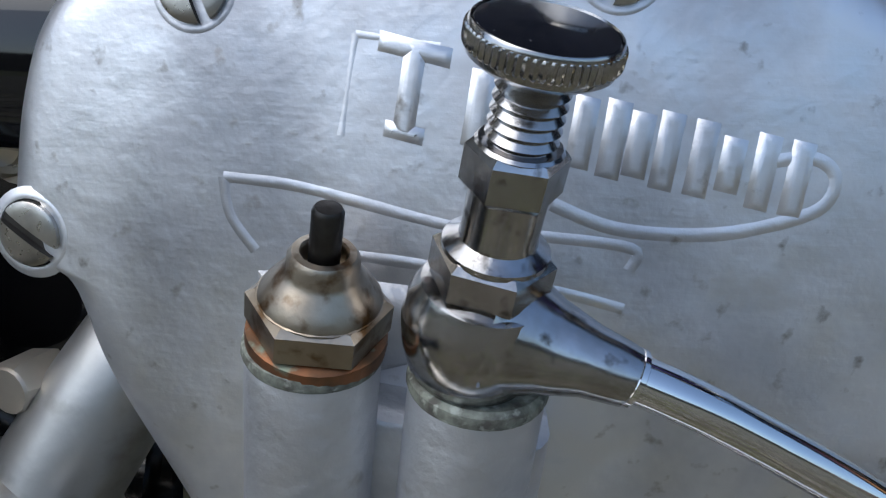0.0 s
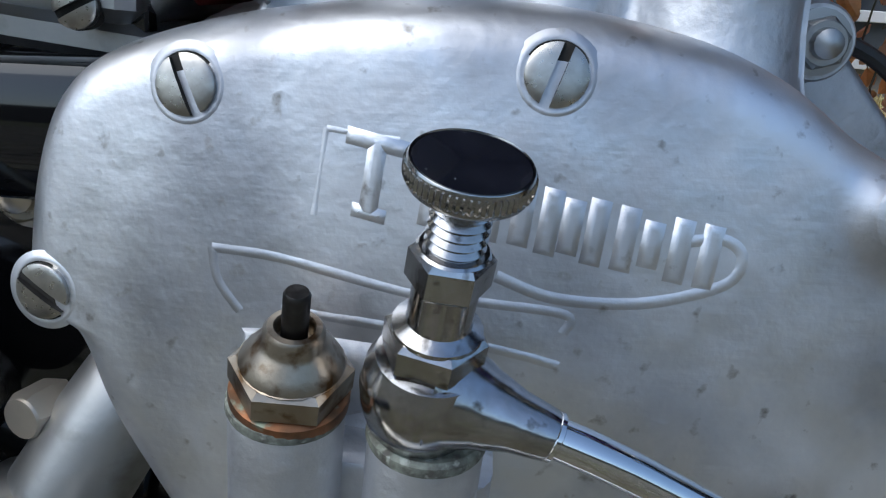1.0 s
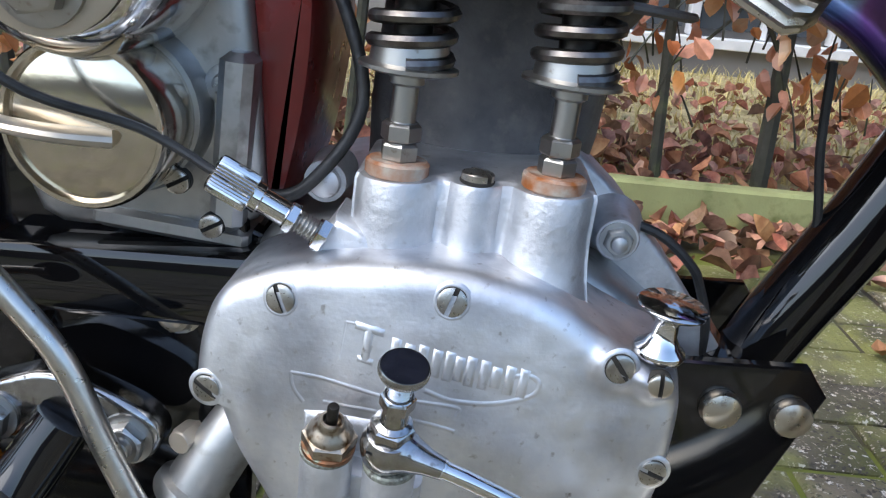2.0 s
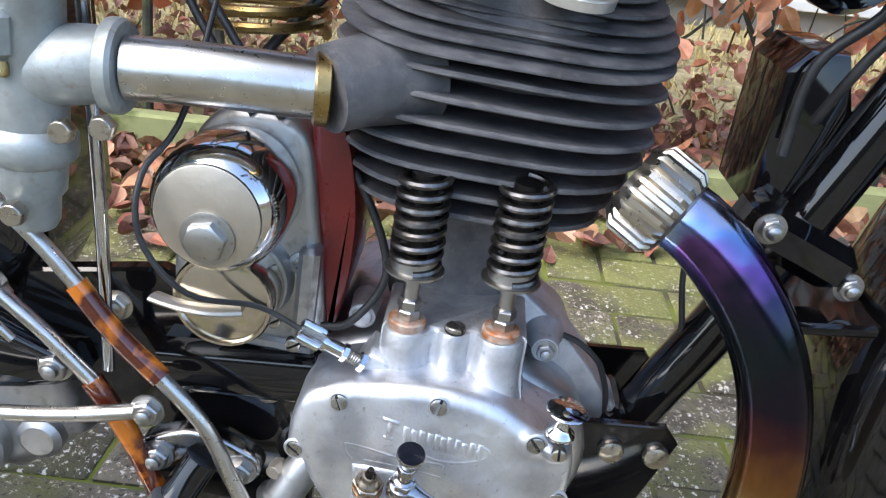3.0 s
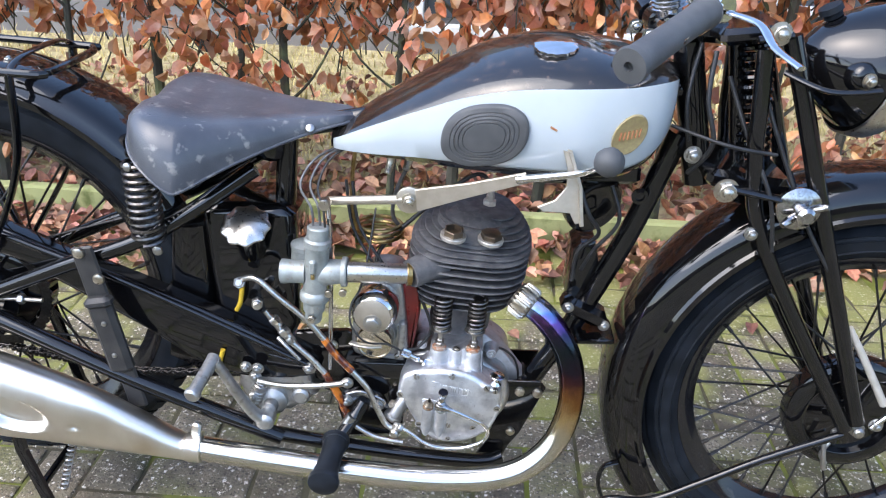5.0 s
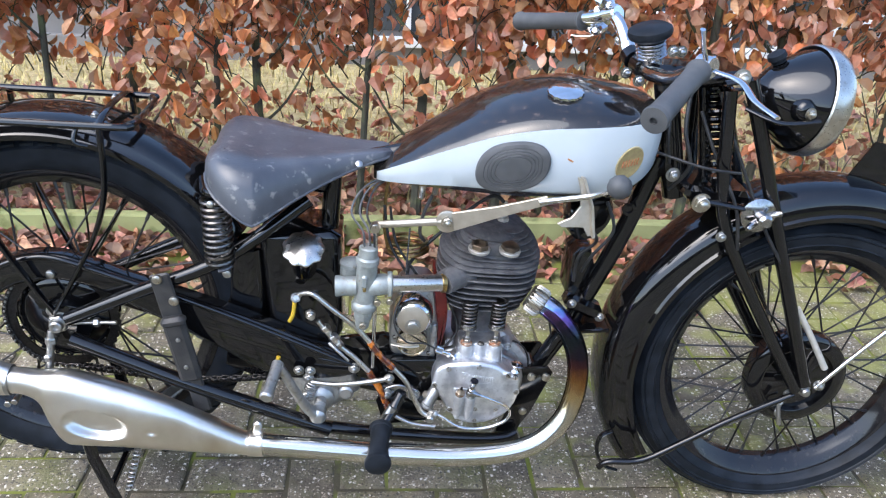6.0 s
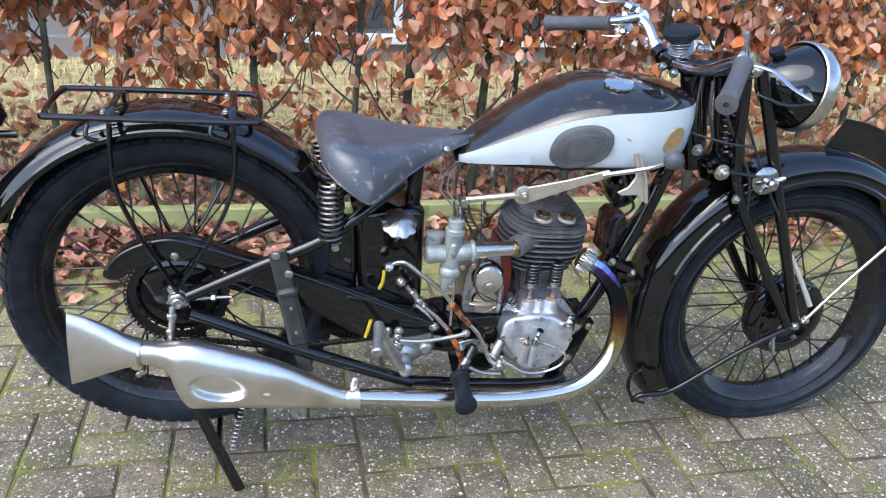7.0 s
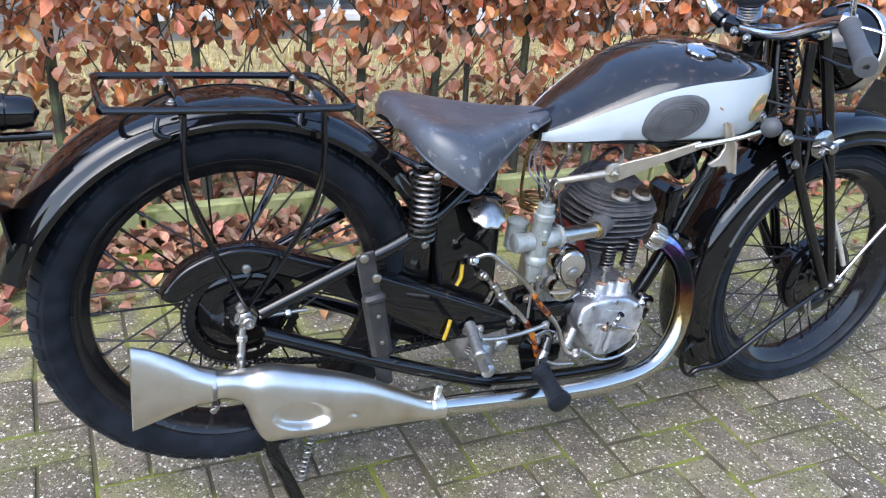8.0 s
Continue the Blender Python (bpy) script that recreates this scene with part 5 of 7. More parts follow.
for q, r in (((CX - 0.003, CY - 0.016, 0.462), 0.0062), ((0.566, CY - 0.014, 0.508), 0.006), ((0.545, CY - 0.010, 0.503), 0.006)):
    part("screw_plug", Shape().hexagon(q, SIDE, r, 0.007, 0.2), NICKEL, carb)
part("fixing_ring", Shape().lathe([(0.0180, 0), (0.0212, 0.0006), (0.0212, 0.0040), (0.0180, 0.0046)], c0 + CU * 0.0365, CU, 32), BRASS, carb)
part("stop_screw", Shape().lathe([(0.0026, 0), (0.0030, 0.002), (0.0030, 0.006), (0.0018, 0.007)], (CX, CY - 0.018, 0.5335), (0, -0.2, -1), 14), BRASS, carb)
part("float_chamber", Shape().lathe([(0.014, 0), (0.019, 0.004), (0.0195, 0.05), (0.021, 0.052), (0.021, 0.058), (0.014, 0.062), (0.006, 0.064)], (0.497, -0.040, 0.495), CU, 28), DIECAST, bike, "pale zinc float chamber")
part("inlet_pipe", Shape().tube([(0.570, CY + 0.003, 0.531), (0.610, -0.074, 0.530), (0.655, -0.064, 0.5265)], 0.0148, 24, 4), SATIN, bike, "worn satin inlet pipe")
part("inlet_ring", Shape().lathe([(0.0155, 0), (0.0178, 0.001), (0.0178, 0.007), (0.0155, 0.008)], (0.653, -0.0645, 0.5267), (0.97, 0.22, -0.06), 32), BRASS, bike, "brass flange ring")
for k, (dx, dy) in enumerate(((-0.009, 0.0), (0.0, 0.004), (0.008, -0.001))):
    b_ = Vector((CX + 0.008 + dx, CY + dy, 0.598))
    part("throttle_cable", Shape().tube([b_, b_ + Vector((-0.002, 0.0, 0.03)), Vector((0.514 + dx * 1.5, -0.055 + dy, 0.655)), Vector((0.540 + dx, -0.02, 0.690)), Vector((0.62, 0.02, 0.705))], 0.0019, 8), GREYCABLE if k < 2 else CABLE, bike)


# ---- oil pipes, tank, gear change ----
def rod(name, pts, r, mat_=None, label="", n=12, steps=6, parent=bike, flat=1.0):
    return part(name, Shape().tube(pts, r, n, steps, flat), mat_ or SATIN, parent, label)


PA = [(0.408, -0.060, 0.497), (0.433, -0.070, 0.506), (0.468, -0.075, 0.479), (0.508, -0.075, 0.444), (0.536, -0.075, 0.409)]
rod("oil_pipe", PA, 0.0046, label="chrome oil pipe")
rod("amber_hose", [(0.533, -0.075, 0.413), (0.552, -0.075, 0.385), (0.575, -0.075, 0.360)], 0.0062, AMBER, "amber rubber hose joint")
rod("oil_pipe", [(0.572, -0.075, 0.363), (0.598, -0.075, 0.331), (0.613, -0.076, 0.297), (0.628, -0.078, 0.268), (0.646, -0.082, 0.2600)], 0.0046, label="chrome oil pipe")
rod("oil_pipe", [(0.442, -0.060, 0.447), (0.474, -0.063, 0.405), (0.508, -0.065, 0.373), (0.534, -0.065, 0.342)], 0.0046)
rod("amber_hose", [(0.531, -0.065, 0.346), (0.551, -0.066, 0.310), (0.569, -0.066, 0.262)], 0.0064, AMBER, "amber rubber hose joint")
rod("oil_pipe", [(0.575, -0.068, 0.255), (0.61, -0.07, 0.236), (0.655, -0.07, 0.228)], 0.0042)
for a, ax, r in (((0.404, -0.052, 0.488), (0.1, -0.6, 0.3), 0.0095), ((0.428, -0.050, 0.456), (0.2, -0.9, 0.1), 0.0095), ((0.452, -0.060, 0.436), (0.55, 0, -0.7), 0.0088), ((0.466, -0.061, 0.418), (0.55, 0, -0.7), 0.0095), ((0.476, -0.062, 0.404), (0.55, 0, -0.7), 0.008)):
    s = Shape().hexagon(a, ax, r, r * 1.2, 0.4)
    s.lathe([(r * 0.7, r * 1.2), (r * 0.7, r * 1.9), (r * 0.5, r * 2.1)], a, ax, 18)
    part("pipe_union", s, SATIN, bike)
rod("tap_lever", [(0.462, -0.070, 0.408), (0.478, -0.078, 0.396), (0.496, -0.078, 0.376)], [0.0035, 0.0030, 0.0024])

# oil tank with filler
part("oil_tank", Shape().prism([(0.340, 0.585), (0.362, 0.598), (0.462, 0.600), (0.482, 0.586), (0.484, 0.40), (0.455, 0.345), (0.372, 0.345), (0.352, 0.40)], 0.10, lambda x, z, n: Vector((x, 0.080 - n, z)), 0.018, 6), ENAMEL, bike, "black oil tank")
OC = Vector((0.421, -0.060, 0.582))
oa = Vector((0.03, -0.52, 0.85)).normalized()
oc = Shape()
u_, v_, w_ = basis(oa)
rings = []
for r, h in ((0.024, 0.0), (0.032, 0.001), (0.0345, 0.004), (0.034, 0.007), (0.029, 0.011), (0.020, 0.0145), (0.010, 0.0165), (0.0002, 0.0172)):
    rings.append([OC + oa * h + (r * (1 + 0.045 * (r / 0.033) ** 3 * math.cos(9 * a))) * (math.cos(a) * u_ + math.sin(a) * v_) for a in (2 * math.pi * k / 64 for k in range(64))])
oc.loft(rings)
part("oil_filler_cap", oc, SATIN, bike, "scalloped chrome oil filler cap")
part("oil_filler_neck", Shape().lathe([(0.020, -0.06), (0.022, -0.03), (0.024, 0.001)], OC, oa, 24), ENAMEL, bike)
rod("yellow_hose", [(0.400, -0.030, 0.470), (0.397, -0.034, 0.445), (0.390, -0.034, 0.430)], 0.0038, YELLOW, "yellow rubber hose")
rod("yellow_hose", [(0.372, -0.058, 0.372), (0.366, -0.060, 0.350), (0.361, -0.060, 0.333)], 0.0038, YELLOW, "yellow rubber hose")

# hand gear change
LY = -0.088
PV = Vector((0.657, -0.088, 0.6515))


def on_lever(x, z, n):
    """The lever's plane, which leans outwards to the front."""
    return Vector((x, -0.086 - 0.26 * max(0.0, x - 0.66) - n, z))


lev = Shape().lathe([(0.017, 0.0), (0.0190, 0.001), (0.0190, 0.005), (0.017, 0.006)], PV + Vector((0, 0.003, 0)), SIDE, 32)
lev.prism([(0.664, 0.6680), (0.735, 0.6885), (0.808, 0.7145), (0.812, 0.7010), (0.740, 0.6700), (0.668, 0.6365)], 0.005, on_lever, 0.001, 1)
gl = part("gear_lever", lev, CREAM, bike, "cream-nickel hand gear lever")
rod("lever_rod", [(0.540, -0.063, 0.6330), (0.59, -0.078, 0.6430), (0.650, -0.086, 0.6510)], [0.0062, 0.0062, 0.0068], CREAM, parent=gl)
rod("lever_rod", [on_lever(0.798, 0.7040, 0.004), on_lever(0.84, 0.7160, 0.008), (0.875, -0.158, 0.7290), (0.895, -0.184, 0.7480)], [0.0056, 0.0050, 0.0044, 0.0042], CHROME, parent=gl)
part("lever_knob", Shape().lathe([(0.006, -0.018), (0.011, -0.015), (0.0165, -0.008), (0.018, 0.0), (0.0165, 0.009), (0.0105, 0.0155), (0.0002, 0.0180)], (0.901, -0.193, 0.757), (0.6, -0.6, 0.5), 32), PAD, gl, "grey rubber ball knob")
dome_bolt(PV + Vector((0, -0.003, 0)), SIDE, 0.0085, gl, NICKEL, True)
on_quadrant = lambda x, z, n: Vector((x, -0.126 - 0.16 * (0.745 - z) - n, z))
q_ = Shape().prism([(0.853, 0.7470), (0.862, 0.7450), (0.876, 0.7050), (0.882, 0.6560), (0.876, 0.6540), (0.868, 0.6680), (0.834, 0.6680), (0.826, 0.6740), (0.848, 0.6840), (0.861, 0.7020), (0.860, 0.7240)], 0.004, on_quadrant, 0.001, 1)
part("gear_quadrant", q_, CREAM, bike, "cream-nickel gear quadrant")
part("quadrant_edge", Shape().prism([(0.858, 0.7490), (0.864, 0.7480), (0.880, 0.7050), (0.886, 0.6560), (0.881, 0.6550), (0.875, 0.7050)], 0.018, lambda x, z, n: on_quadrant(x, z, n - 0.004), 0.001, 1), CREAM, bike)
rod("quadrant_bracket", [(0.868, -0.128, 0.672), (0.885, -0.06, 0.672), (0.895, 0.0, 0.675)], 0.006, ENAMEL, flat=0.5)
rod("link_rod", [(0.540, LY + 0.025, 0.634), (0.5415, LY + 0.030, 0.56), (0.5405, LY + 0.032, 0.45), (0.538, LY + 0.030, 0.350)], 0.0036, CHROME, steps=3)
part("link_joint", Shape().hexagon((0.540, LY + 0.012, 0.637), SIDE, 0.009, 0.016, 0.1), NICKEL, bike)
rod("gear_rod", [(0.430, -0.080, 0.333), (0.47, -0.083, 0.330), (0.52, -0.082, 0.333), (0.565, -0.080, 0.340)], 0.0046, label="bent chrome gear rod")
for q in ((0.425, -0.074, 0.338), (0.428, -0.070, 0.350), (0.568, -0.078, 0.340), (0.420, -0.072, 0.300), (0.407, -0.060, 0.345)):
    dome_bolt(q, SIDE, 0.0078, hexed=True)

# tank fittings
fc = Shape()
FA = Vector((-0.04, -0.22, 0.97)).normalized()
F0 = Vector((0.838, -0.046, 0.8525))
u_, v_, w_ = basis(FA)
rings = []
for r, h in ((0.024, -0.004), (0.025, 0.001), (0.024, 0.003), (0.027, 0.004), (0.029, 0.007), (0.028, 0.010), (0.022, 0.012), (0.0002, 0.0135)):
    rings.append([F0 + FA * h + r * (1 + (0.03 if r > 0.026 else 0) * math.cos(14 * a)) * (math.cos(a) * u_ + math.sin(a) * v_) for a in (2 * math.pi * k / 84 for k in range(84))])
fc.loft(rings)
part("filler_cap", fc, CHROME, tank, "milled chrome filler cap")


def tank_side(x, z):
    """A point on the right flank of the tank."""
    j = min(max(1, next((i for i, r in enumerate(TANK) if r[0] >= x), len(TANK) - 1)), len(TANK) - 1)
    lo, hi = TANK[j - 1], TANK[j]
    f = min(1.0, max(0.0, (x - lo[0]) / (hi[0] - lo[0])))
    ring = tank_ring(*(a + (b - a) * f for a, b in zip(lo, hi)))[2:10]
    z = min(max(z, ring[-1].z + 1e-4), ring[0].z - 1e-4)
    for a, b in zip(ring, ring[1:]):
        if b.z <= z <= a.z:
            return Vector((x, a.y + (b.y - a.y) * (a.z - z) / max(1e-6, a.z - b.z), z))


for s_ in (1, -1):
    kp = Shape()
    c2 = Vector((0.7520, 0.7555))
    rings = []
    for sc, n in ((1.0, -0.022), (1.0, 0.006), (0.97, 0.009), (0.93, 0.0100), (0.80, 0.0100), (0.78, 0.0088), (0.76, 0.0100), (0.70, 0.0102), (0.68, 0.0090), (0.66, 0.0104), (0.60, 0.0106), (0.58, 0.0092), (0.56, 0.0108), (0.50, 0.0108), (0.48, 0.0095), (0.46, 0.011), (0.25, 0.011), (0.02, 0.011)):
        ring = []
        for k in range(56):
            a = 2 * math.pi * k / 56
            ca, sa = math.cos(a), math.sin(a)
            du, dv = 0.0555 * math.copysign(abs(ca) ** 0.85, ca), 0.0425 * math.copysign(abs(sa) ** 0.85, sa)
            tx, tz = c2.x + (du + dv * 0.10) * sc, c2.y + (dv + du * 0.16) * sc
            ring.append(mir(Vector((tx, tank_side(tx, min(max(tz, 0.716), 0.800)).y - n, tz)), s_))
        rings.append(ring)
    kp.loft(rings)
    part("knee_grip", kp, PAD, tank, "ribbed grey rubber knee grip", smooth=25)
bd = Shape()
bc2 = Vector((0.9340, 0.7700))
rings = []
for sc, n in ((1.0, -0.002), (1.0, 0.0022), (0.94, 0.0030), (0.90, 0.0024), (0.01, 0.0024)):
    rings.append([Vector((bc2.x + sc * (0.022 * math.cos(a) + 0.006 * math.sin(a)), tank_side(bc2.x + sc * (0.022 * math.cos(a) + 0.006 * math.sin(a)), bc2.y + sc * 0.027 * math.sin(a)).y - n - 0.002, bc2.y + sc * 0.027 * math.sin(a))) for a in (2 * math.pi * k / 40 for k in range(40))])
bd.loft(rings)
bdg = part("badge", bd, BADGE, tank, "small oval gilt badge with a red rim")
REDINK = material("worn_red_ink", (0.35, 0.09, 0.04), 0.5, 0, (0.42, 0.25, 0.10), 300)
bb = Shape()
for k in range(6):
    x = bc2.x - 0.0125 + k * 0.005
    y = tank_side(x, bc2.y).y - 0.0050
    bb.box((x, y, bc2.y - 0.001 + 0.0008 * k), (0.0022, 0.0010, 0.011), (0, 8, 0), 0.0002)
part("plain_bars", bb, REDINK, bdg)
part("paint_chip", Shape().box((0.838, tank_side(0.838, 0.775).y - 0.0020, 0.7750), (0.010, 0.0012, 0.0028), (0, 28, 0), 0.0004), REDINK, tank)

# kick starter, footrest, gearbox
part("gearbox", Shape().prism([(0.395, 0.355), (0.500, 0.345), (0.515, 0.290), (0.470, 0.255), (0.405, 0.262), (0.388, 0.30)], 0.105, lambda x, z, n: Vector((x, 0.055 - n, z)), 0.016, 4), CAST_OLD, bike, "grey cast gearbox")
gb = Shape().lathe([(0.024, 0), (0.024, 0.010), (0.018, 0.015), (0.012, 0.017), (0.012, 0.026), (0.010, 0.030)], (0.445, -0.050, 0.282), SIDE, 32)
gb.lathe([(0.014, 0), (0.014, 0.008), (0.010, 0.011)], (0.490, -0.048, 0.292), SIDE, 24)
part("gearbox_end", gb, CAST_OLD, bike)
part("return_spring", Shape().coil((0.432, -0.060, 0.318), (0.418, -0.064, 0.288), 0.011, 0.002, 6), STEEL, bike)
ks = Shape().tube([(0.442, -0.090, 0.272), (0.425, -0.098, 0.288), (0.405, -0.112, 0.335), (0.390, -0.122, 0.376), (0.381, -0.126, 0.396)], [0.0145, 0.0130, 0.0118, 0.0110, 0.0115], 16, 6, 0.7)
ks.lathe([(0.013, -0.012), (0.0145, -0.010), (0.0145, 0.010), (0.011, 0.014), (0.006, 0.016)], (0.442, -0.090, 0.271), SIDE, 24)
kick = part("kick_starter", ks, CAST_OLD, bike, "nickel kick starter crank")
kp_ = Shape().tube([(0.379, -0.120, 0.397), (0.374, -0.150, 0.389), (0.368, -0.185, 0.380)], [0.0105, 0.0095, 0.0095], 16, 4)
kp_.lathe([(0.010, 0), (0.0115, 0.002), (0.0115, 0.008), (0.009, 0.011)], (0.3685, -0.183, 0.3805), (-0.17, -0.95, -0.26), 24)
part("kick_pedal", kp_, CAST_OLD, kick)
pg = Shape().tube([(0.555, -0.112, 0.252), (0.553, -0.138, 0.249), (0.551, -0.164, 0.245), (0.550, -0.188, 0.241)], [0.0195, 0.0165, 0.0175, 0.0225], 24, 4)
pg.lathe([(0.0225, 0), (0.0235, 0.004), (0.0225, 0.010), (0.015, 0.013), (0.0002, 0.014)], (0.550, -0.184, 0.2415), (0, -0.98, -0.1), 24)
pg.lathe([(0.0185, 0), (0.0215, 0.003), (0.0205, 0.010), (0.018, 0.012)], (0.555, -0.104, 0.253), (0, -0.98, -0.1), 24)
part("footrest", pg, RUBBER, bike, "worn black rubber footrest")
rod("footrest_arm", [(0.557, -0.100, 0.254), (0.565, -0.085, 0.262), (0.576, -0.080, 0.280)], 0.009, STEEL)
rod("brake_pedal_arm", [(0.592, -0.062, 0.296), (0.577, -0.075, 0.272), (0.560, -0.098, 0.254)], [0.011, 0.011, 0.010], ENAMEL)
for q, r in (((0.564, -0.0605, 0.2945), 0.0082), ((0.614, -0.0605, 0.2905), 0.0082)):
    dome_bolt(q, SIDE, r, hexed=True, mat_=STEEL)
part("pivot_bracket", Shape().prism([(q.x, q.y) for q in spline([Vector((a, b, 0)) for a, b in ((0.552, 0.2945), (0.556, 0.304), (0.570, 0.310), (0.586, 0.314), (0.604, 0.309), (0.622, 0.300), (0.6265, 0.2905), (0.621, 0.281), (0.611, 0.279), (0.600, 0.284), (0.586, 0.290), (0.572, 0.285), (0.562, 0.283), (0.554, 0.286))], 3, True)], 0.012, lambda x, z, n: Vector((x, -0.0485 - n, z)), 0.003, 3), OLD_CHROME, bike, "polished steel pivot bracket")

part("gearbox_plate", Shape().prism([(0.455, 0.322), (0.480, 0.392), (0.560, 0.402), (0.655, 0.362), (0.650, 0.215), (0.600, 0.205), (0.572, 0.240), (0.545, 0.300)], 0.010, lambda x, z, n: Vector((x, -0.018 - n, z)), 0.002, 1), ENAMEL, bike, "black gearbox mounting plate")

# chain guard, chain, strap, rear axle
cg = [(-0.131, 0.488), (-0.118, 0.512), (-0.092, 0.540), (-0.045, 0.560), (0.012, 0.563), (0.060, 0.549), (0.114, 0.526), (0.257, 0.472), (0.400, 0.410), (0.513, 0.350), (0.500, 0.326), (0.430, 0.318), (0.350, 0.330), (0.250, 0.395), (0.120, 0.470), (0.060, 0.502), (0.0, 0.515), (-0.060, 0.504), (-0.105, 0.478)]
part("chain_guard", Shape().prism([(q.x, q.y) for q in spline([Vector((a, b, 0)) for a, b in cg], 3, True)], 0.030, lambda x, z, n: Vector((x, -0.022 - n, z)), 0.008, 3), ENAMEL, bike, "glossy black chain guard")
rod("guard_bead", [(-0.118, -0.053, 0.508), (-0.092, -0.054, 0.535), (-0.045, -0.054, 0.555), (0.012, -0.054, 0.558), (0.114, -0.054, 0.521), (0.257, -0.054, 0.466), (0.513, -0.052, 0.346)], 0.0052, ENAMEL)
dome_bolt((0.001, -0.054, 0.528), SIDE, 0.008, mat_=STEEL)
dome_bolt((0.505, -0.054, 0.346), SIDE, 0.0085, hexed=True, mat_=STEEL)
part("chain_case_plate", Shape().prism([(0.285, 0.440), (0.400, 0.400), (0.470, 0.345), (0.440, 0.300), (0.330, 0.300), (0.270, 0.330)], 0.010, lambda x, z, n: Vector((x, -0.010 - n, z)), 0.004, 2), ENAMEL, bike)
rod("guard_bracket", [(0.395, -0.045, 0.372), (0.45, -0.050, 0.362), (0.500, -0.052, 0.350)], 0.003, ENAMEL)
ch = Shape()
for k in range(46):
    x = 0.02 + k * 0.0092
    zz = 0.333 - 0.028 * min(1, x / 0.20) + 0.010 * max(0, (x - 0.2) / 0.25) - 0.006 * math.sin(x * 7)
    for yy in (-0.020, -0.030) if k % 2 else (-0.0225, -0.0275):
        ch.box((x, yy, zz), (0.0115, 0.0022, 0.0085), (0, 0, 0), 0.0008)
    ch.rod((x, -0.033, zz), (x, -0.017, zz), 0.0034, n=8)
chain = part("chain", ch, DARK_STEEL, bike, "oily dark roller chain")
pins = Shape()
wrap = Shape()
for k in range(36):
    a = radians(72 + 205 * k / 35)
    q = Vector((REAR.x + math.cos(a) * 0.0975, -0.026, REAR.z + math.sin(a) * 0.0975))
    for yy in (-0.005, 0.005) if k % 2 else (-0.0025, 0.0025):
        wrap.box(q + Vector((0, yy, 0)), (0.0125, 0.0020, 0.0080), (0, -math.degrees(a) - 90, 0), 0.0008)
    pins.rod(q + Vector((0, 0.006, 0)), q + Vector((0, -0.0085, 0)), 0.0022, n=8)
part("chain_links", wrap, DARK_STEEL, chain)
part("chain_pins", pins, STEEL, chain, "bright pin ends of the chain")
sk = Shape()
outl = []
for k in range(44 * 4):
    a = 2 * math.pi * k / (44 * 4)
    outl.append((REAR.x + math.cos(a) * (0.094 + (0.003 if k % 4 in (1, 2) else 0)), REAR.z + math.sin(a) * (0.094 + (0.003 if k % 4 in (1, 2) else 0))))
inn = [(REAR.x + math.cos(2 * math.pi * k / 176) * 0.080, REAR.z + math.sin(2 * math.pi * k / 176) * 0.080) for k in range(176)]
sk.loft([[Vector((x, y_, z)) for x, z in o_] for o_, y_ in ((outl, -0.024), (outl, -0.028), (inn, -0.028), (inn, -0.024))], loop=True)
part("sprocket", sk, DARK_STEEL, bike, "dark toothed sprocket")
ax_ = Shape().hexagon((0.0, -0.046, 0.433), SIDE, 0.017, 0.012, 0.2)
ax_.lathe([(0.019, -0.004), (0.019, 0.0), (0.016, 0.001)], (0.0, -0.046, 0.433), SIDE, 28)
ax_.lathe([(0.011, 0), (0.011, 0.010), (0.009, 0.012), (0.006, 0.012), (0.0055, 0.006), (0.0005, 0.006)], (0.0, -0.058, 0.433), SIDE, 24)
part("rear_axle_nut", ax_, STEEL, bike, "steel axle nut")
dome_bolt((-0.008, -0.050, 0.457), SIDE, 0.010, mat_=STEEL)
rod("chain_adjuster", [(0.02, -0.056, 0.436), (0.06, -0.058, 0.439), (0.10, -0.060, 0.440)], 0.0035, STEEL)
part("adjuster_nut", Shape().hexagon((0.062, -0.058, 0.439), (1, 0, 0.03), 0.0085, 0.009), STEEL, bike)
part("dropout", Shape().prism([(-0.030, 0.450), (0.000, 0.468), (0.035, 0.460), (0.060, 0.440), (0.045, 0.400), (0.0, 0.395), (-0.022, 0.410)], 0.008, lambda x, z, n: Vector((x, -0.038 - n, z)), 0.002, 2), ENAMEL, bike)
hg = Shape().hexagon((-0.012, -0.064, 0.412), (0, -0.1, -1), 0.010, 0.012)
hg.rod((-0.010, -0.062, 0.425), (-0.018, -0.082, 0.346), 0.0068)
hg.box((-0.017, -0.076, 0.378), (0.014, 0.012, 0.014), (0, 0, 0), 0.003)
part("silencer_hanger", hg, STEEL, bike, "steel silencer hanger")
sc_ = Shape().lathe([(0.0245, -0.004), (0.0262, -0.003), (0.0262, 0.003), (0.0245, 0.004)], (-0.069, -0.112, 0.358), (1, 0, 0.02), 36)
sc_.rod((-0.066, -0.122, 0.318), (-0.066, -0.100, 0.318), 0.005)
sc_.hexagon((-0.072, -0.128, 0.322), SIDE, 0.006, 0.006)
part("silencer_clamp", sc_, STEEL, bike)
fcl = Shape().lathe([(0.0222, -0.005), (0.0242, -0.004), (0.0242, 0.004), (0.0222, 0.005)], (0.338, -0.110, 0.224), (1, 0, -0.05), 36)
fcl.box((0.336, -0.106, 0.254), (0.014, 0.012, 0.026), (0, 10, 0), 0.003)
part("pipe_clamp", fcl, SILENCER, bike)
sd = (Vector((0.236, -0.078, 0.287)) - Vector((0.186, -0.085, 0.545)))
tool = Shape()
m_ang = math.degrees(math.atan2(sd.x, -sd.z))
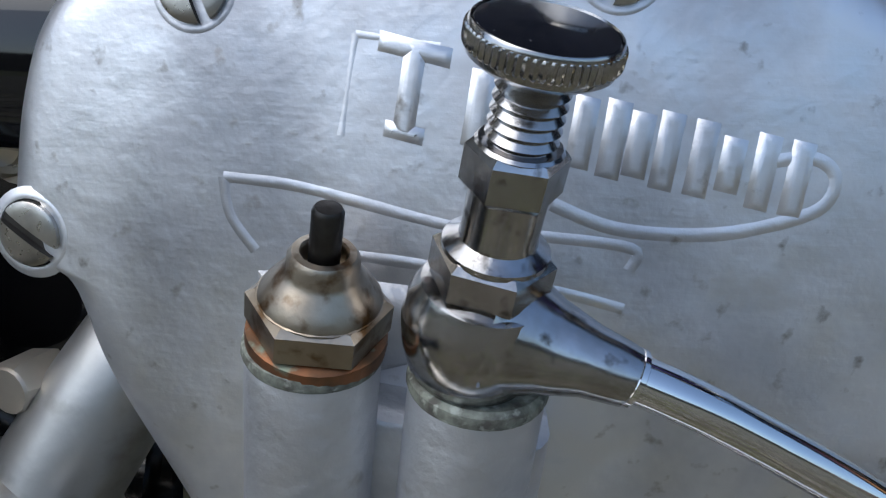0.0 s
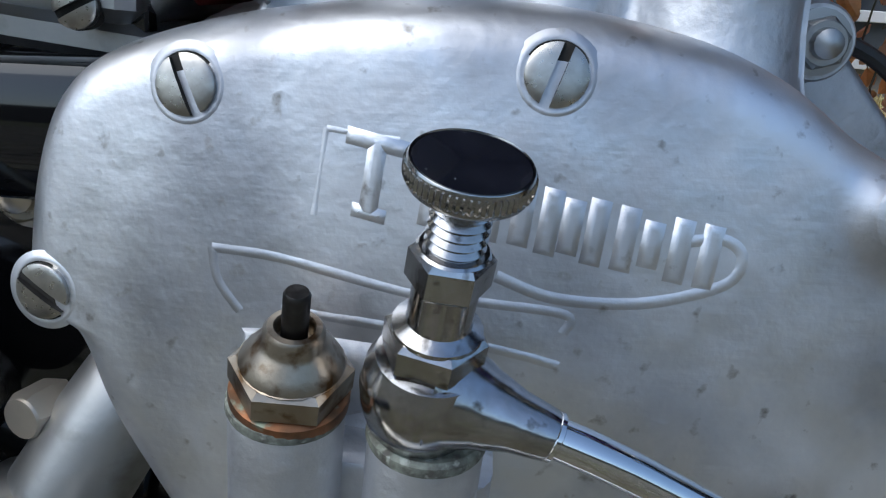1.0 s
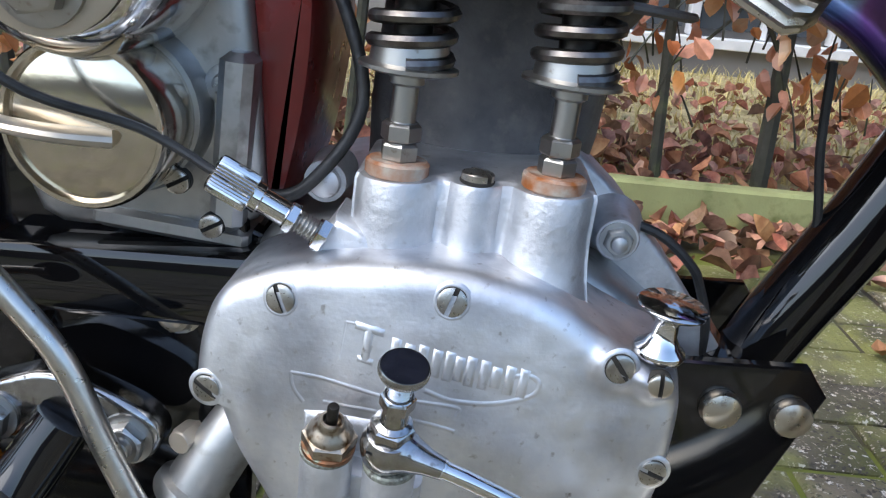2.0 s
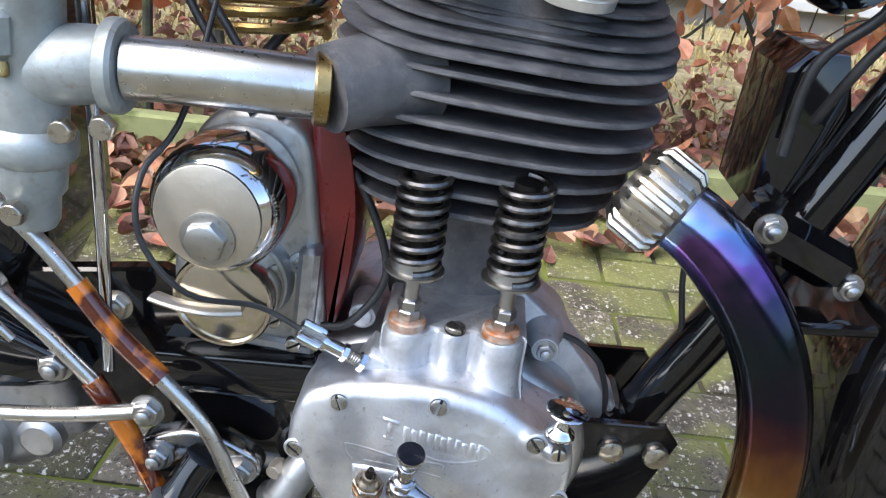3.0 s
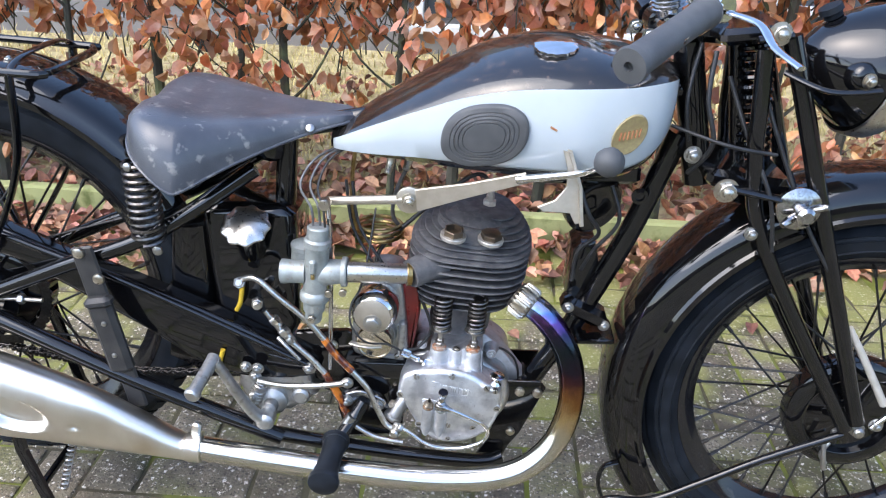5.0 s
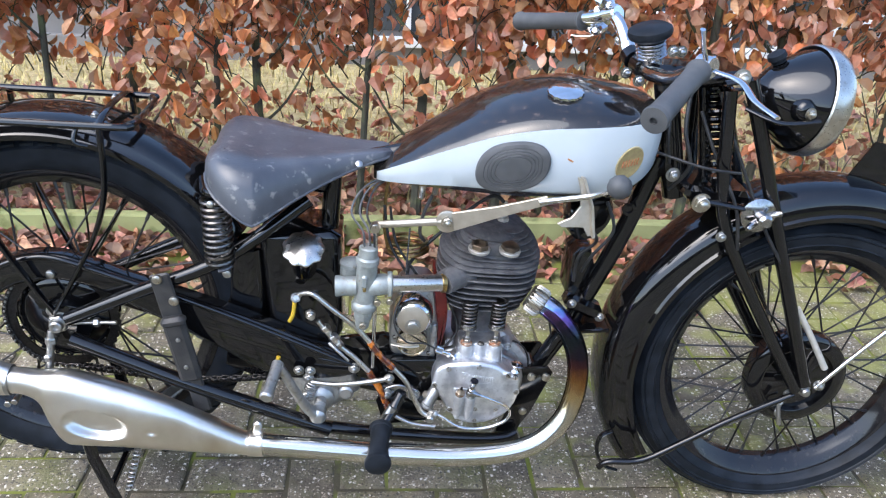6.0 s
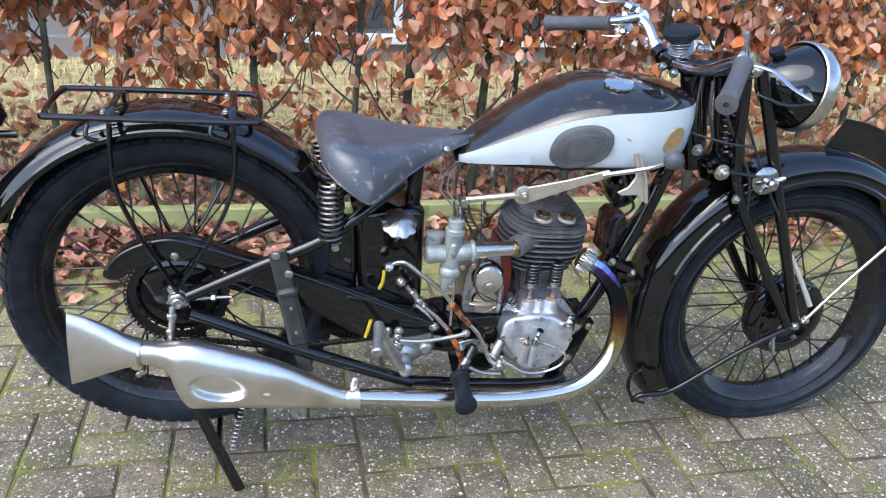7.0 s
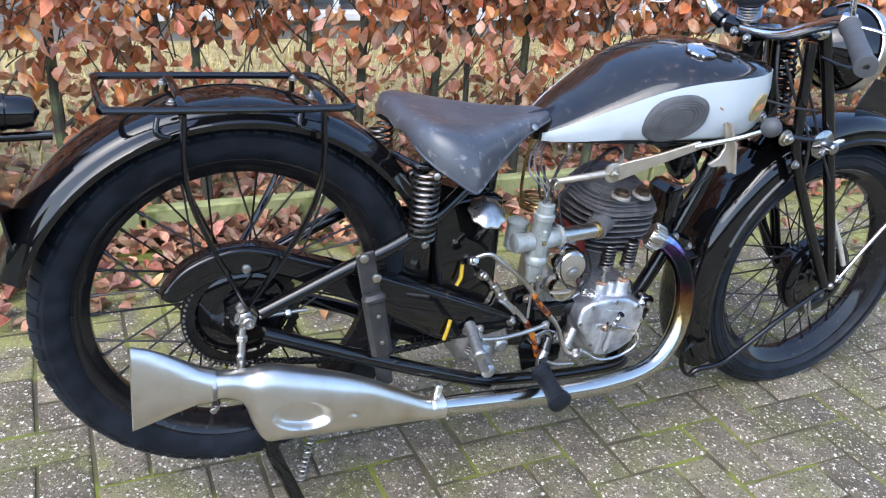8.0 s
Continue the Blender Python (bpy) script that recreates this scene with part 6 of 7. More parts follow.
tool.box((0.196, -0.088, 0.505), (0.034, 0.006, 0.090), (0, -m_ang, 0), 0.003)
tool.box((0.215, -0.092, 0.405), (0.038, 0.020, 0.125), (0, -m_ang, 0), 0.007)
tool.box((0.233, -0.084, 0.310), (0.030, 0.006, 0.075), (0, -m_ang, 0), 0.003)
tool.box((0.205, -0.094, 0.464), (0.041, 0.024, 0.018), (0, -m_ang, 0), 0.006)
strap = part("pump_strap", tool, material("black_leather_strap", (0.02, 0.02, 0.021), 0.5, 0, (0.04, 0.038, 0.036), 40, 0.3, 300), bike, "black leather strap with a pouch")
dome_bolt((0.185, -0.092, 0.541), SIDE, 0.0085, strap, NICKEL)
dome_bolt((0.209, -0.092, 0.501), SIDE, 0.0085, strap, NICKEL)
dome_bolt((0.212, -0.103, 0.432), SIDE, 0.004, strap, STEEL)
dome_bolt((0.221, -0.103, 0.378), SIDE, 0.004, strap, STEEL)
dome_bolt((0.297, -0.082, 0.548), SIDE, 0.0075, mat_=STEEL)

# rear stand
for s_ in (1, -1):
    st_ = Shape()
    for a, b in (((0.012, -0.070, 0.330), (0.034, -0.085, 0.170)), ((0.034, -0.085, 0.170), (0.098, -0.105, 0.004))):
        st_.tube([mir(a, s_), mir(b, s_)], 0.012, 8, 1, 0.5, (0, 1, 0))
    part("rear_stand_leg", st_, ENAMEL, bike, "black flat steel stand leg")
rod("rear_stand_bar", [mir((0.060, -0.092, 0.105), 1), mir((0.060, -0.092, 0.105), -1)], 0.007, ENAMEL, steps=1)
part("stand_spring", Shape().coil((0.120, -0.060, 0.215), (0.085, -0.075, 0.085), 0.006, 0.0016, 14), STEEL, bike)

# carrier
RZ = 0.790
rail = [(-0.165, -0.072), (0.135, -0.074), (0.158, -0.060), (0.165, -0.030), (0.165, 0.070), (0.155, 0.100), (0.130, 0.112), (-0.160, 0.112), (-0.186, 0.098), (-0.192, 0.060), (-0.192, -0.030), (-0.184, -0.062)]
pts = spline([Vector((x, y, RZ + 0.006 - 0.03 * x)) for x, y in rail], 4, True)
carrier = part("carrier", Shape().tube(pts + [pts[0]], 0.0058, 10, 1), ENAMEL, bike, "black tubular luggage carrier")
for x in (-0.085, 0.118):
    rod("carrier_strap", [(x, -0.072, RZ + 0.004), (x, -0.03, RZ + 0.016), (x, 0.07, RZ + 0.016), (x, 0.110, RZ + 0.004)], 0.0065, ENAMEL, parent=carrier, flat=0.5)
    for s_ in (1, -1):
        rod("carrier_leg", [mir((x, -0.073, RZ), s_), mir((x - 0.002, -0.080, 0.69), s_), mir((x * 0.72, -0.078, 0.600), s_), mir((0.0, -0.060, 0.458), s_)], [0.0085, 0.0085, 0.0080, 0.0075], ENAMEL, parent=carrier, steps=5, flat=0.55)
    for y in (-0.045, 0.06):
        dome_bolt((x - 0.012, y, RZ + 0.010), (0, 0, 1), 0.006, carrier, STEEL, True)
    rod("carrier_clip", [(x - 0.035, -0.070, RZ - 0.002), (x - 0.038, -0.078, RZ - 0.022), (x - 0.020, -0.074, RZ - 0.030)], 0.004, ENAMEL, parent=carrier)
# tail lamp on its bracket
tl = Shape().lathe([(0.003, -0.032), (0.005, -0.030), (0.020, -0.024), (0.024, -0.008), (0.024, 0.010), (0.026, 0.012), (0.026, 0.018), (0.022, 0.022)], (-0.300, 0.02, 0.778), (-1, 0, 0.05), 32)
lamp = part("tail_lamp", tl, ENAMEL, bike, "small black tail lamp")
part("lens", Shape().lathe([(0.0225, 0), (0.019, 0.009), (0.0002, 0.012)], (-0.321, 0.02, 0.779), (-1, 0, 0.05), 28), RED, lamp, "dark red lens")
rod("lamp_bracket", [(-0.255, 0.02, 0.742), (-0.30, 0.02, 0.742), (-0.335, 0.02, 0.742)], 0.007, ENAMEL, parent=lamp)
part("number_plate", Shape().box((-0.338, 0.02, 0.700), (0.004, 0.16, 0.20), (0, -8, 0), 0.001), ENAMEL, bike, "black rear plate seen edge on")

# ---- front end ----
for s_ in (1, -1):
    for a, b, r in (((1.088, -0.058, 0.884), (1.130, -0.058, 0.892), 0.008), ((1.078, -0.066, 0.690), (1.190, -0.072, 0.672), 0.010)):
        rod("fork_link", [mir(a, s_), mir(b, s_)], r, ENAMEL, steps=1, flat=0.6)
part("fork_crown", Shape().box((1.090, Y0, 0.885), (0.085, 0.12, 0.022), (0, -8, 0), 0.007), ENAMEL, bike)
part("fork_crown", Shape().box((1.120, Y0, 0.688), (0.12, 0.14, 0.026), (0, 6, 0), 0.008), ENAMEL, bike)
for q, r, m in (((1.083, -0.066, 0.684), 0.0135, NICKEL), ((1.128, -0.068, 0.624), 0.008, STEEL), ((1.114, -0.058, 0.893), 0.012, NICKEL), ((1.040, -0.03, 0.72), 0.010, STEEL), ((0.958, 0.0, 0.425), 0.0072, STEEL), ((0.897, -0.02, 0.464), 0.0072, STEEL)):
    dome_bolt(q, SIDE, r, mat_=m, hexed=True)
dm = Shape().lathe([(0.026, 0), (0.030, 0.003), (0.030, 0.008), (0.022, 0.012), (0.010, 0.014), (0.010, 0.028), (0.0125, 0.030), (0.0125, 0.038), (0.008, 0.042)], (1.180, -0.070, 0.668), SIDE, 32)
for a in (0.5, 0.5 + math.pi):
    d = Vector((math.cos(a), 0, math.sin(a)))
    dm.tube([Vector((1.180, -0.092, 0.668)) + d * 0.008, Vector((1.180, -0.098, 0.668)) + d * 0.022, Vector((1.180, -0.104, 0.668)) + d * 0.031], [0.005, 0.006, 0.004], 10, 4)
part("friction_damper", dm, OLD_CHROME, bike, "chrome friction damper with a wing nut")
part("lug_block", Shape().box((0.925, Y0 - 0.005, 0.445), (0.075, 0.040, 0.030), (0, 24, 0), 0.008), ENAMEL, bike)
part("front_bracket", Shape().box((0.945, Y0 - 0.005, 0.405), (0.060, 0.07, 0.008), (0, -4, 0), 0.002), ENAMEL, bike)
part("regulator_box", Shape().prism([(0.897, 0.458), (0.900, 0.540), (0.912, 0.553), (0.934, 0.553), (0.944, 0.520), (0.940, 0.458)], 0.070, lambda x, z, n: Vector((x, 0.095 - n, z)), 0.006, 2), ENAMEL, bike, "small black box on the down tube")
part("horn", Shape().lathe([(0.010, -0.050), (0.024, -0.045), (0.034, -0.028), (0.044, -0.014), (0.047, 0.0), (0.047, 0.010), (0.042, 0.015), (0.036, 0.012), (0.014, 0.014), (0.0002, 0.018)], (0.918, 0.022, 0.622), (0.35, -0.75, -0.15), 40), ENAMEL, bike, "black horn under the tank")
part("tank_rail", Shape().box((0.90, Y0, 0.672), (0.16, 0.05, 0.03), (0, -3, 0), 0.006), ENAMEL, bike)
part("tank_bolt_ring", Shape().lathe([(0.010, 0), (0.012, 0.002), (0.012, 0.006), (0.007, 0.007), (0.006, 0.003), (0.0005, 0.003)], (0.983, 0.004, 0.643), SIDE, 24), ENAMEL, bike)
for pts_, r in ((((0.89, 0.0, 0.67), (0.91, -0.02, 0.62), (0.93, -0.01, 0.585), (0.905, 0.0, 0.55), (0.90, 0.0, 0.50)), 0.0032), (((0.94, -0.01, 0.66), (0.955, -0.02, 0.61), (0.925, -0.015, 0.56), (0.912, 0.0, 0.52)), 0.003), (((1.07, -0.03, 0.83), (1.10, -0.05, 0.76), (1.14, -0.075, 0.68), (1.16, -0.070, 0.60)), 0.003), (((1.00, -0.05, 0.765), (1.07, -0.085, 0.752), (1.135, -0.08, 0.742)), 0.0025), (((1.05, -0.02, 0.86), (1.045, -0.04, 0.80), (1.06, -0.045, 0.74), (1.04, -0.02, 0.69)), 0.0035), (((1.035, 0.0, 0.87), (1.02, -0.03, 0.80), (1.03, -0.03, 0.74)), 0.003)):
    rod("cable", pts_, r, CABLE)

# handlebar (turned a little to the left)
hb = [(0.9300, -0.300, 0.924), (0.985, -0.218, 0.944), (1.004, -0.150, 0.926), (0.997, -0.075, 0.894), (0.984, -0.012, 0.887), (0.974, 0.050, 0.889), (0.966, 0.084, 0.905), (0.957, 0.118, 0.938), (0.945, 0.148, 0.950), (0.922, 0.180, 0.938), (0.860, 0.272, 0.915)]
handlebar = rod("handlebar", hb, 0.0112, CHROME, "chrome handlebar", 16)


def grip(a, b):
    a, b = Vector(a), Vector(b)
    L = (b - a).length
    g = Shape().lathe([(0.0130, 0), (0.0175, 0.001), (0.0180, 0.006), (0.0155, 0.010), (0.0152, L * 0.5), (0.0165, L - 0.012), (0.0185, L - 0.006), (0.0175, L), (0.0050, L + 0.001), (0.0045, L - 0.006), (0.0002, L - 0.006)], a, b - a, 28)
    return part("grip", g, PAD, handlebar, "grey rubber handlebar grip")


grip((0.975, -0.232, 0.942), (0.879, -0.362, 0.908))
grip((0.911, 0.196, 0.930), (0.815, 0.334, 0.902))
rod("brake_lever", [(1.000, -0.225, 0.940), (1.022, -0.262, 0.936), (1.026, -0.310, 0.922), (1.040, -0.350, 0.912)], [0.006, 0.0062, 0.0052, 0.0050], CHROME, "polished brake lever", parent=handlebar, flat=0.5)
part("lever_clamp", Shape().lathe([(0.014, -0.012), (0.016, -0.010), (0.016, 0.010), (0.014, 0.012)], (0.990, -0.214, 0.944), (0.55, -0.82, 0), 24), CHROME, handlebar)
rod("air_lever", [(0.985, -0.222, 0.955), (0.978, -0.225, 0.975), (0.972, -0.228, 0.996)], [0.008, 0.006, 0.007], CHROME, parent=handlebar, flat=0.5)
for o_, ax_, r_, h_ in (((0.949, 0.146, 0.951), (0.5, -0.8, 0.3), 0.0165, 0.014), ((0.931, 0.190, 0.936), (0.6, -0.75, 0.1), 0.0160, 0.011), ((0.966, 0.084, 0.905), (-0.2, 0.6, 0.75), 0.0150, 0.010)):
    part("lever_clamp", Shape().lathe([(r_ * 0.84, -h_), (r_, -h_ * 0.8), (r_, h_ * 0.8), (r_ * 0.84, h_)], o_, ax_, 24), CHROME, handlebar)
for q_, ax_ in (((0.940, 0.136, 0.968), (-0.2, -0.6, 0.8)), ((0.930, 0.172, 0.953), (-0.3, -0.8, 0.4)), ((0.926, 0.186, 0.918), (-0.3, -0.8, -0.4)), ((0.955, 0.106, 0.915), (-0.5, -0.8, 0.0))):
    dome_bolt(Vector(q_), ax_, 0.0065, handlebar, CHROME, True)
part("lever_body", Shape().box((0.938, 0.158, 0.970), (0.040, 0.030, 0.020), (10, 14, 30), 0.006), CHROME, handlebar)
part("lever_body", Shape().box((0.936, 0.178, 0.920), (0.034, 0.020, 0.016), (10, -20, 30), 0.005), CHROME, handlebar)
rod("clutch_lever", [(0.945, 0.170, 0.976), (0.920, 0.205, 0.974), (0.895, 0.232, 0.968), (0.850, 0.285, 0.985)], [0.006, 0.0065, 0.0055, 0.005], CHROME, parent=handlebar, flat=0.5)
rod("air_lever", [(0.935, 0.165, 0.984), (0.905, 0.196, 0.992), (0.872, 0.232, 1.000)], [0.005, 0.0045, 0.0055], CHROME, parent=handlebar, flat=0.5)
rod("magneto_lever", [(0.940, 0.172, 0.916), (0.918, 0.180, 0.906), (0.890, 0.192, 0.905)], [0.006, 0.005, 0.004], CHROME, parent=handlebar, flat=0.5)
DA = Vector((-0.24, -0.10, 1)).normalized()
D0 = Vector((0.976, 0.006, 0.9485))
stack = Shape().lathe([(0.010, -0.066), (0.017, -0.064), (0.018, -0.042), (0.022, -0.040)] + [(0.0215 if k % 2 else 0.0250, -0.039 + 0.0030 * k) for k in range(9)] + [(0.020, -0.010)], D0, DA, 36)
damper = part("steering_damper", stack, OLD_CHROME, bike, "ribbed steel stack of the steering damper")
part("knob", Shape().lathe([(0.014, -0.014), (0.026, -0.012), (0.0345, -0.006), (0.0365, 0.0), (0.0350, 0.006), (0.027, 0.0105), (0.0002, 0.0120)], D0, DA, 36), RUBBER, damper, "worn black damper knob")
for q in ((1.010, -0.018, 0.924), (0.943, -0.004, 0.884), (0.959, -0.024, 0.876), (1.03, 0.0, 0.92)):
    dome_bolt(q, SIDE, 0.0078, mat_=OLD_CHROME, hexed=True)
part("bar_clamp", Shape().lathe([(0.014, -0.017), (0.0185, -0.014), (0.0185, 0.014), (0.014, 0.017)], (0.978, 0.030, 0.888), (-0.15, 1, 0.05), 24), ENAMEL, bike, "black handlebar clamp")
part("bar_clamp", Shape().lathe([(0.014, -0.012), (0.0175, -0.010), (0.0175, 0.010), (0.014, 0.012)], (0.970, 0.068, 0.895), (-0.2, 0.9, 0.35), 24), ENAMEL, bike, "black handlebar clamp")
part("bar_mount", Shape().box((1.020, 0.020, 0.884), (0.100, 0.075, 0.030), (0, 4, 8), 0.009), ENAMEL, bike, "black handlebar mount")

# headlamp
HA = Vector((0.970, 0.10, -0.19)).normalized()
H0 = Vector((1.258, 0.003, 0.8450))
hl_ = Shape().lathe([(0.002, -0.100), (0.018, -0.096), (0.036, -0.083), (0.055, -0.062), (0.072, -0.036), (0.083, -0.016), (0.0885, -0.002), (0.0885, 0.004), (0.084, 0.004), (0.060, -0.040), (0.001, -0.080)], H0, HA, 48)
hlamp = part("headlamp", hl_, ENAMEL, bike, "glossy black headlamp with a chrome rim")
part("rim", Shape().lathe([(0.0890, -0.012), (0.0920, -0.010), (0.0932, 0.004), (0.0922, 0.016), (0.0870, 0.026), (0.0800, 0.029), (0.0810, 0.026), (0.0860, 0.018), (0.0885, 0.008)], H0, HA, 56, loop=True), SATIN, hlamp, "pale satin lamp rim")
part("glass", Shape().lathe([(0.0835, 0.018), (0.075, 0.026), (0.050, 0.034), (0.0003, 0.038), (0.0003, 0.036), (0.050, 0.032), (0.075, 0.024)], H0, HA, 48), GLASS, hlamp, "clear lamp glass")
part("mount_pad", Shape().lathe([(0.020, -0.012), (0.0185, 0.002), (0.014, 0.008), (0.010, 0.010)], H0 + Vector((-0.034, -0.072, 0.002)), (0.15, -1, 0.1), 24), ENAMEL, hlamp)
dome_bolt(H0 + Vector((-0.031, -0.083, 0.000)), (0.2, -1, -0.1), 0.0080, hlamp, NICKEL, True)
part("switch", Shape().lathe([(0.012, 0), (0.013, 0.006), (0.016, 0.008), (0.015, 0.016), (0.0002, 0.020)], H0 + Vector((-0.058, 0.004, 0.062)), (-0.5, 0, 0.85), 24), RUBBER, hlamp)
for s_ in (1, -1):
    rod("lamp_bracket", [mir((1.130, -0.058, 0.845), s_), mir((1.18, -0.085, 0.830), s_), mir((1.242, -0.086, 0.835), s_)], 0.006, ENAMEL, parent=hlamp, flat=0.6)

# front mudguard stays, brake and plate
fax = Shape().hexagon((1.355, -0.048, 0.303), SIDE, 0.013, 0.012, 0.3)
fax.lathe([(0.008, 0.012), (0.009, 0.020), (0.006, 0.024), (0.0002, 0.025)], (1.355, -0.048, 0.303), SIDE, 20)
part("front_axle_nut", fax, STEEL, bike, "steel axle nut")
dome_bolt((1.326, -0.056, 0.294), SIDE, 0.008, mat_=STEEL)
dome_bolt((1.380, -0.060, 0.316), SIDE, 0.009, mat_=STEEL, hexed=True)
rod("front_stand", [(0.975, -0.075, 0.135), (0.992, -0.080, 0.152), (1.055, -0.083, 0.158), (1.13, -0.080, 0.198), (1.22, -0.074, 0.248), (1.332, -0.066, 0.298)], 0.0062, ENAMEL, "thin front stand bar")
rod("mudguard_stay", [(1.372, -0.064, 0.312), (1.45, -0.060, 0.400), (1.56, -0.050, 0.505), (1.635, -0.040, 0.575)], 0.0046, CHROME, "bright mudguard stay", steps=3)
rod("brake_cable", [(1.300, -0.066, 0.465), (1.26, -0.072, 0.55), (1.20, -0.07, 0.64), (1.14, -0.05, 0.76), (1.10, -0.02, 0.86)], 0.003, CABLE)
bp = Shape().lathe([(0.012, 0.060), (0.030, 0.058), (0.064, 0.052), (0.067, 0.052), (0.070, 0.062), (0.074, 0.064), (0.090, 0.062), (0.097, 0.057), (0.099, 0.050), (0.099, 0.034), (0.088, 0.030)], (FRONT.x, FRONT.y, FRONT.z - 0.004), SIDE, 56)
part("brake_plate", bp, ENAMEL, bike, "round black front brake plate")
rod("brake_arm", [(1.299, -0.062, 0.483), (1.340, -0.064, 0.420), (1.381, -0.062, 0.355)], [0.0050, 0.0058, 0.0064], BONE, "pale painted brake arm")
rod("brake_return", [(1.330, -0.040, 0.262), (1.318, -0.046, 0.243), (1.330, -0.046, 0.226)], 0.003, STEEL)
rod("anchor_rod", [(1.315, -0.050, 0.275), (1.318, -0.058, 0.245), (1.322, -0.060, 0.225)], 0.004, STEEL)
np_ = Shape()
pl = []
for k in range(13):
    a = radians(86 - 66 * k / 12)
    pl.append((FRONT.x + math.cos(a) * 0.392, FRONT.z + math.sin(a) * 0.392))
for k in range(13):
    a = radians(24 + 58 * k / 12)
    pl.append((FRONT.x + math.cos(a) * 0.462, FRONT.z + math.sin(a) * 0.462))
np_.prism(pl, 0.003, lambda x, z, n: Vector((x, 0.0315 - n, z)), 0.0)
part("front_plate", np_, ENAMEL, bike, "curved black plate standing on the front mudguard")

rod("mudguard_bracket", [(1.006, -0.034, 0.190), (0.984, -0.036, 0.180), (0.978, -0.040, 0.150), (0.992, -0.046, 0.118), (1.022, -0.046, 0.104)], [0.006, 0.006, 0.0075, 0.0075, 0.006], ENAMEL, flat=0.45)
# pipes and wires between tank and engine
cc = []
for k in range(60):
    a = 2 * math.pi * k / 20
    cc.append((0.600 + 0.036 * math.cos(a), 0.055 + 0.036 * math.sin(a), 0.528 + 0.0045 * k / 20 * 2))
rod("coiled_fuel_pipe", cc, 0.0032, BRASS, "coiled brass fuel pipe", 8, 1)
rod("fuel_pipe", [(0.564, 0.055, 0.530), (0.556, 0.055, 0.580), (0.560, 0.05, 0.660), (0.575, 0.04, 0.70)], 0.0032, BRASS)
rod("fuel_pipe", [(0.634, 0.055, 0.545), (0.620, 0.05, 0.570), (0.628, 0.04, 0.620), (0.66, 0.03, 0.690)], 0.0032, GREYCABLE)
rod("plug_lead", [(0.768, 0.040, 0.636), (0.74, 0.04, 0.645), (0.66, 0.045, 0.575), (0.60, 0.03, 0.51), (0.62, 0.0, 0.47)], 0.0034, CABLE)
rod("cable", [(0.565, 0.0, 0.640), (0.575, -0.01, 0.580), (0.600, -0.02, 0.540), (0.63, -0.03, 0.50)], 0.0024, CABLE)
rod("cable", [(0.555, 0.005, 0.640), (0.565, -0.005, 0.575), (0.590, -0.015, 0.530), (0.615, -0.03, 0.50)], 0.0024, CABLE)
rod("cable", [(0.655, -0.02, 0.49), (0.678, -0.025, 0.455), (0.690, -0.030, 0.415), (0.672, -0.035, 0.385), (0.655, -0.035, 0.380)], 0.0024, CABLE)
for x, y in ((0.62, 0.01), (0.645, 0.03)):
    rod("fuel_tap", [(x, y, 0.695), (x, y, 0.672), (x - 0.004, y - 0.01, 0.655)], [0.008, 0.006, 0.005], NICKEL)
dome_bolt((0.512, -0.035, 0.7275), (0.1, -0.75, 0.6), 0.0062, saddle, STEEL)
dome_bolt((0.288, -0.128, 0.690), (-0.2, -0.9, 0.1), 0.0060, saddle, STEEL)
rim_ = [Vector((sp_[0][j].x, Y0 - sp_[2][j].y - 0.0005, sp_[1][j].y + 0.0015)) for j in range(2, len(sp_[0]) - 2, 2)]
part("edge_binding", Shape().tube(rim_, 0.0022, 8, 2), LEATHER, saddle, "worn stitched leather edge")
part("saddle_frame", Shape().tube([mir((0.435, -0.03, 0.690), 1), mir((0.35, -0.07, 0.688), 1), mir((0.28, -0.09, 0.692), 1), mir((0.255, -0.02, 0.692), 1)], 0.006), ENAMEL, saddle)
part("seat_lug", Shape().box((0.44, Y0, 0.690), (0.05, 0.06, 0.05), (0, 10, 0), 0.008), ENAMEL, bike)
part("battery_tray", Shape().prism([(0.290, 0.560), (0.345, 0.560), (0.350, 0.350), (0.30, 0.345), (0.272, 0.42)], 0.07, lambda x, z, n: Vector((x, 0.055 - n, z)), 0.012, 3), ENAMEL, bike)


# ---- paving: brick-shaped concrete setts in a square herringbone ----
SETT = material("exposed_aggregate_sett", (0.200, 0.168, 0.115), 0.85, 0, (0.110, 0.092, 0.062), 17, 1.0, 170, island=0.3, stain=(0.13, 0.128, 0.045), stain_scale=7, stain_at=(0.46, 0.70), bump_dist=0.004)


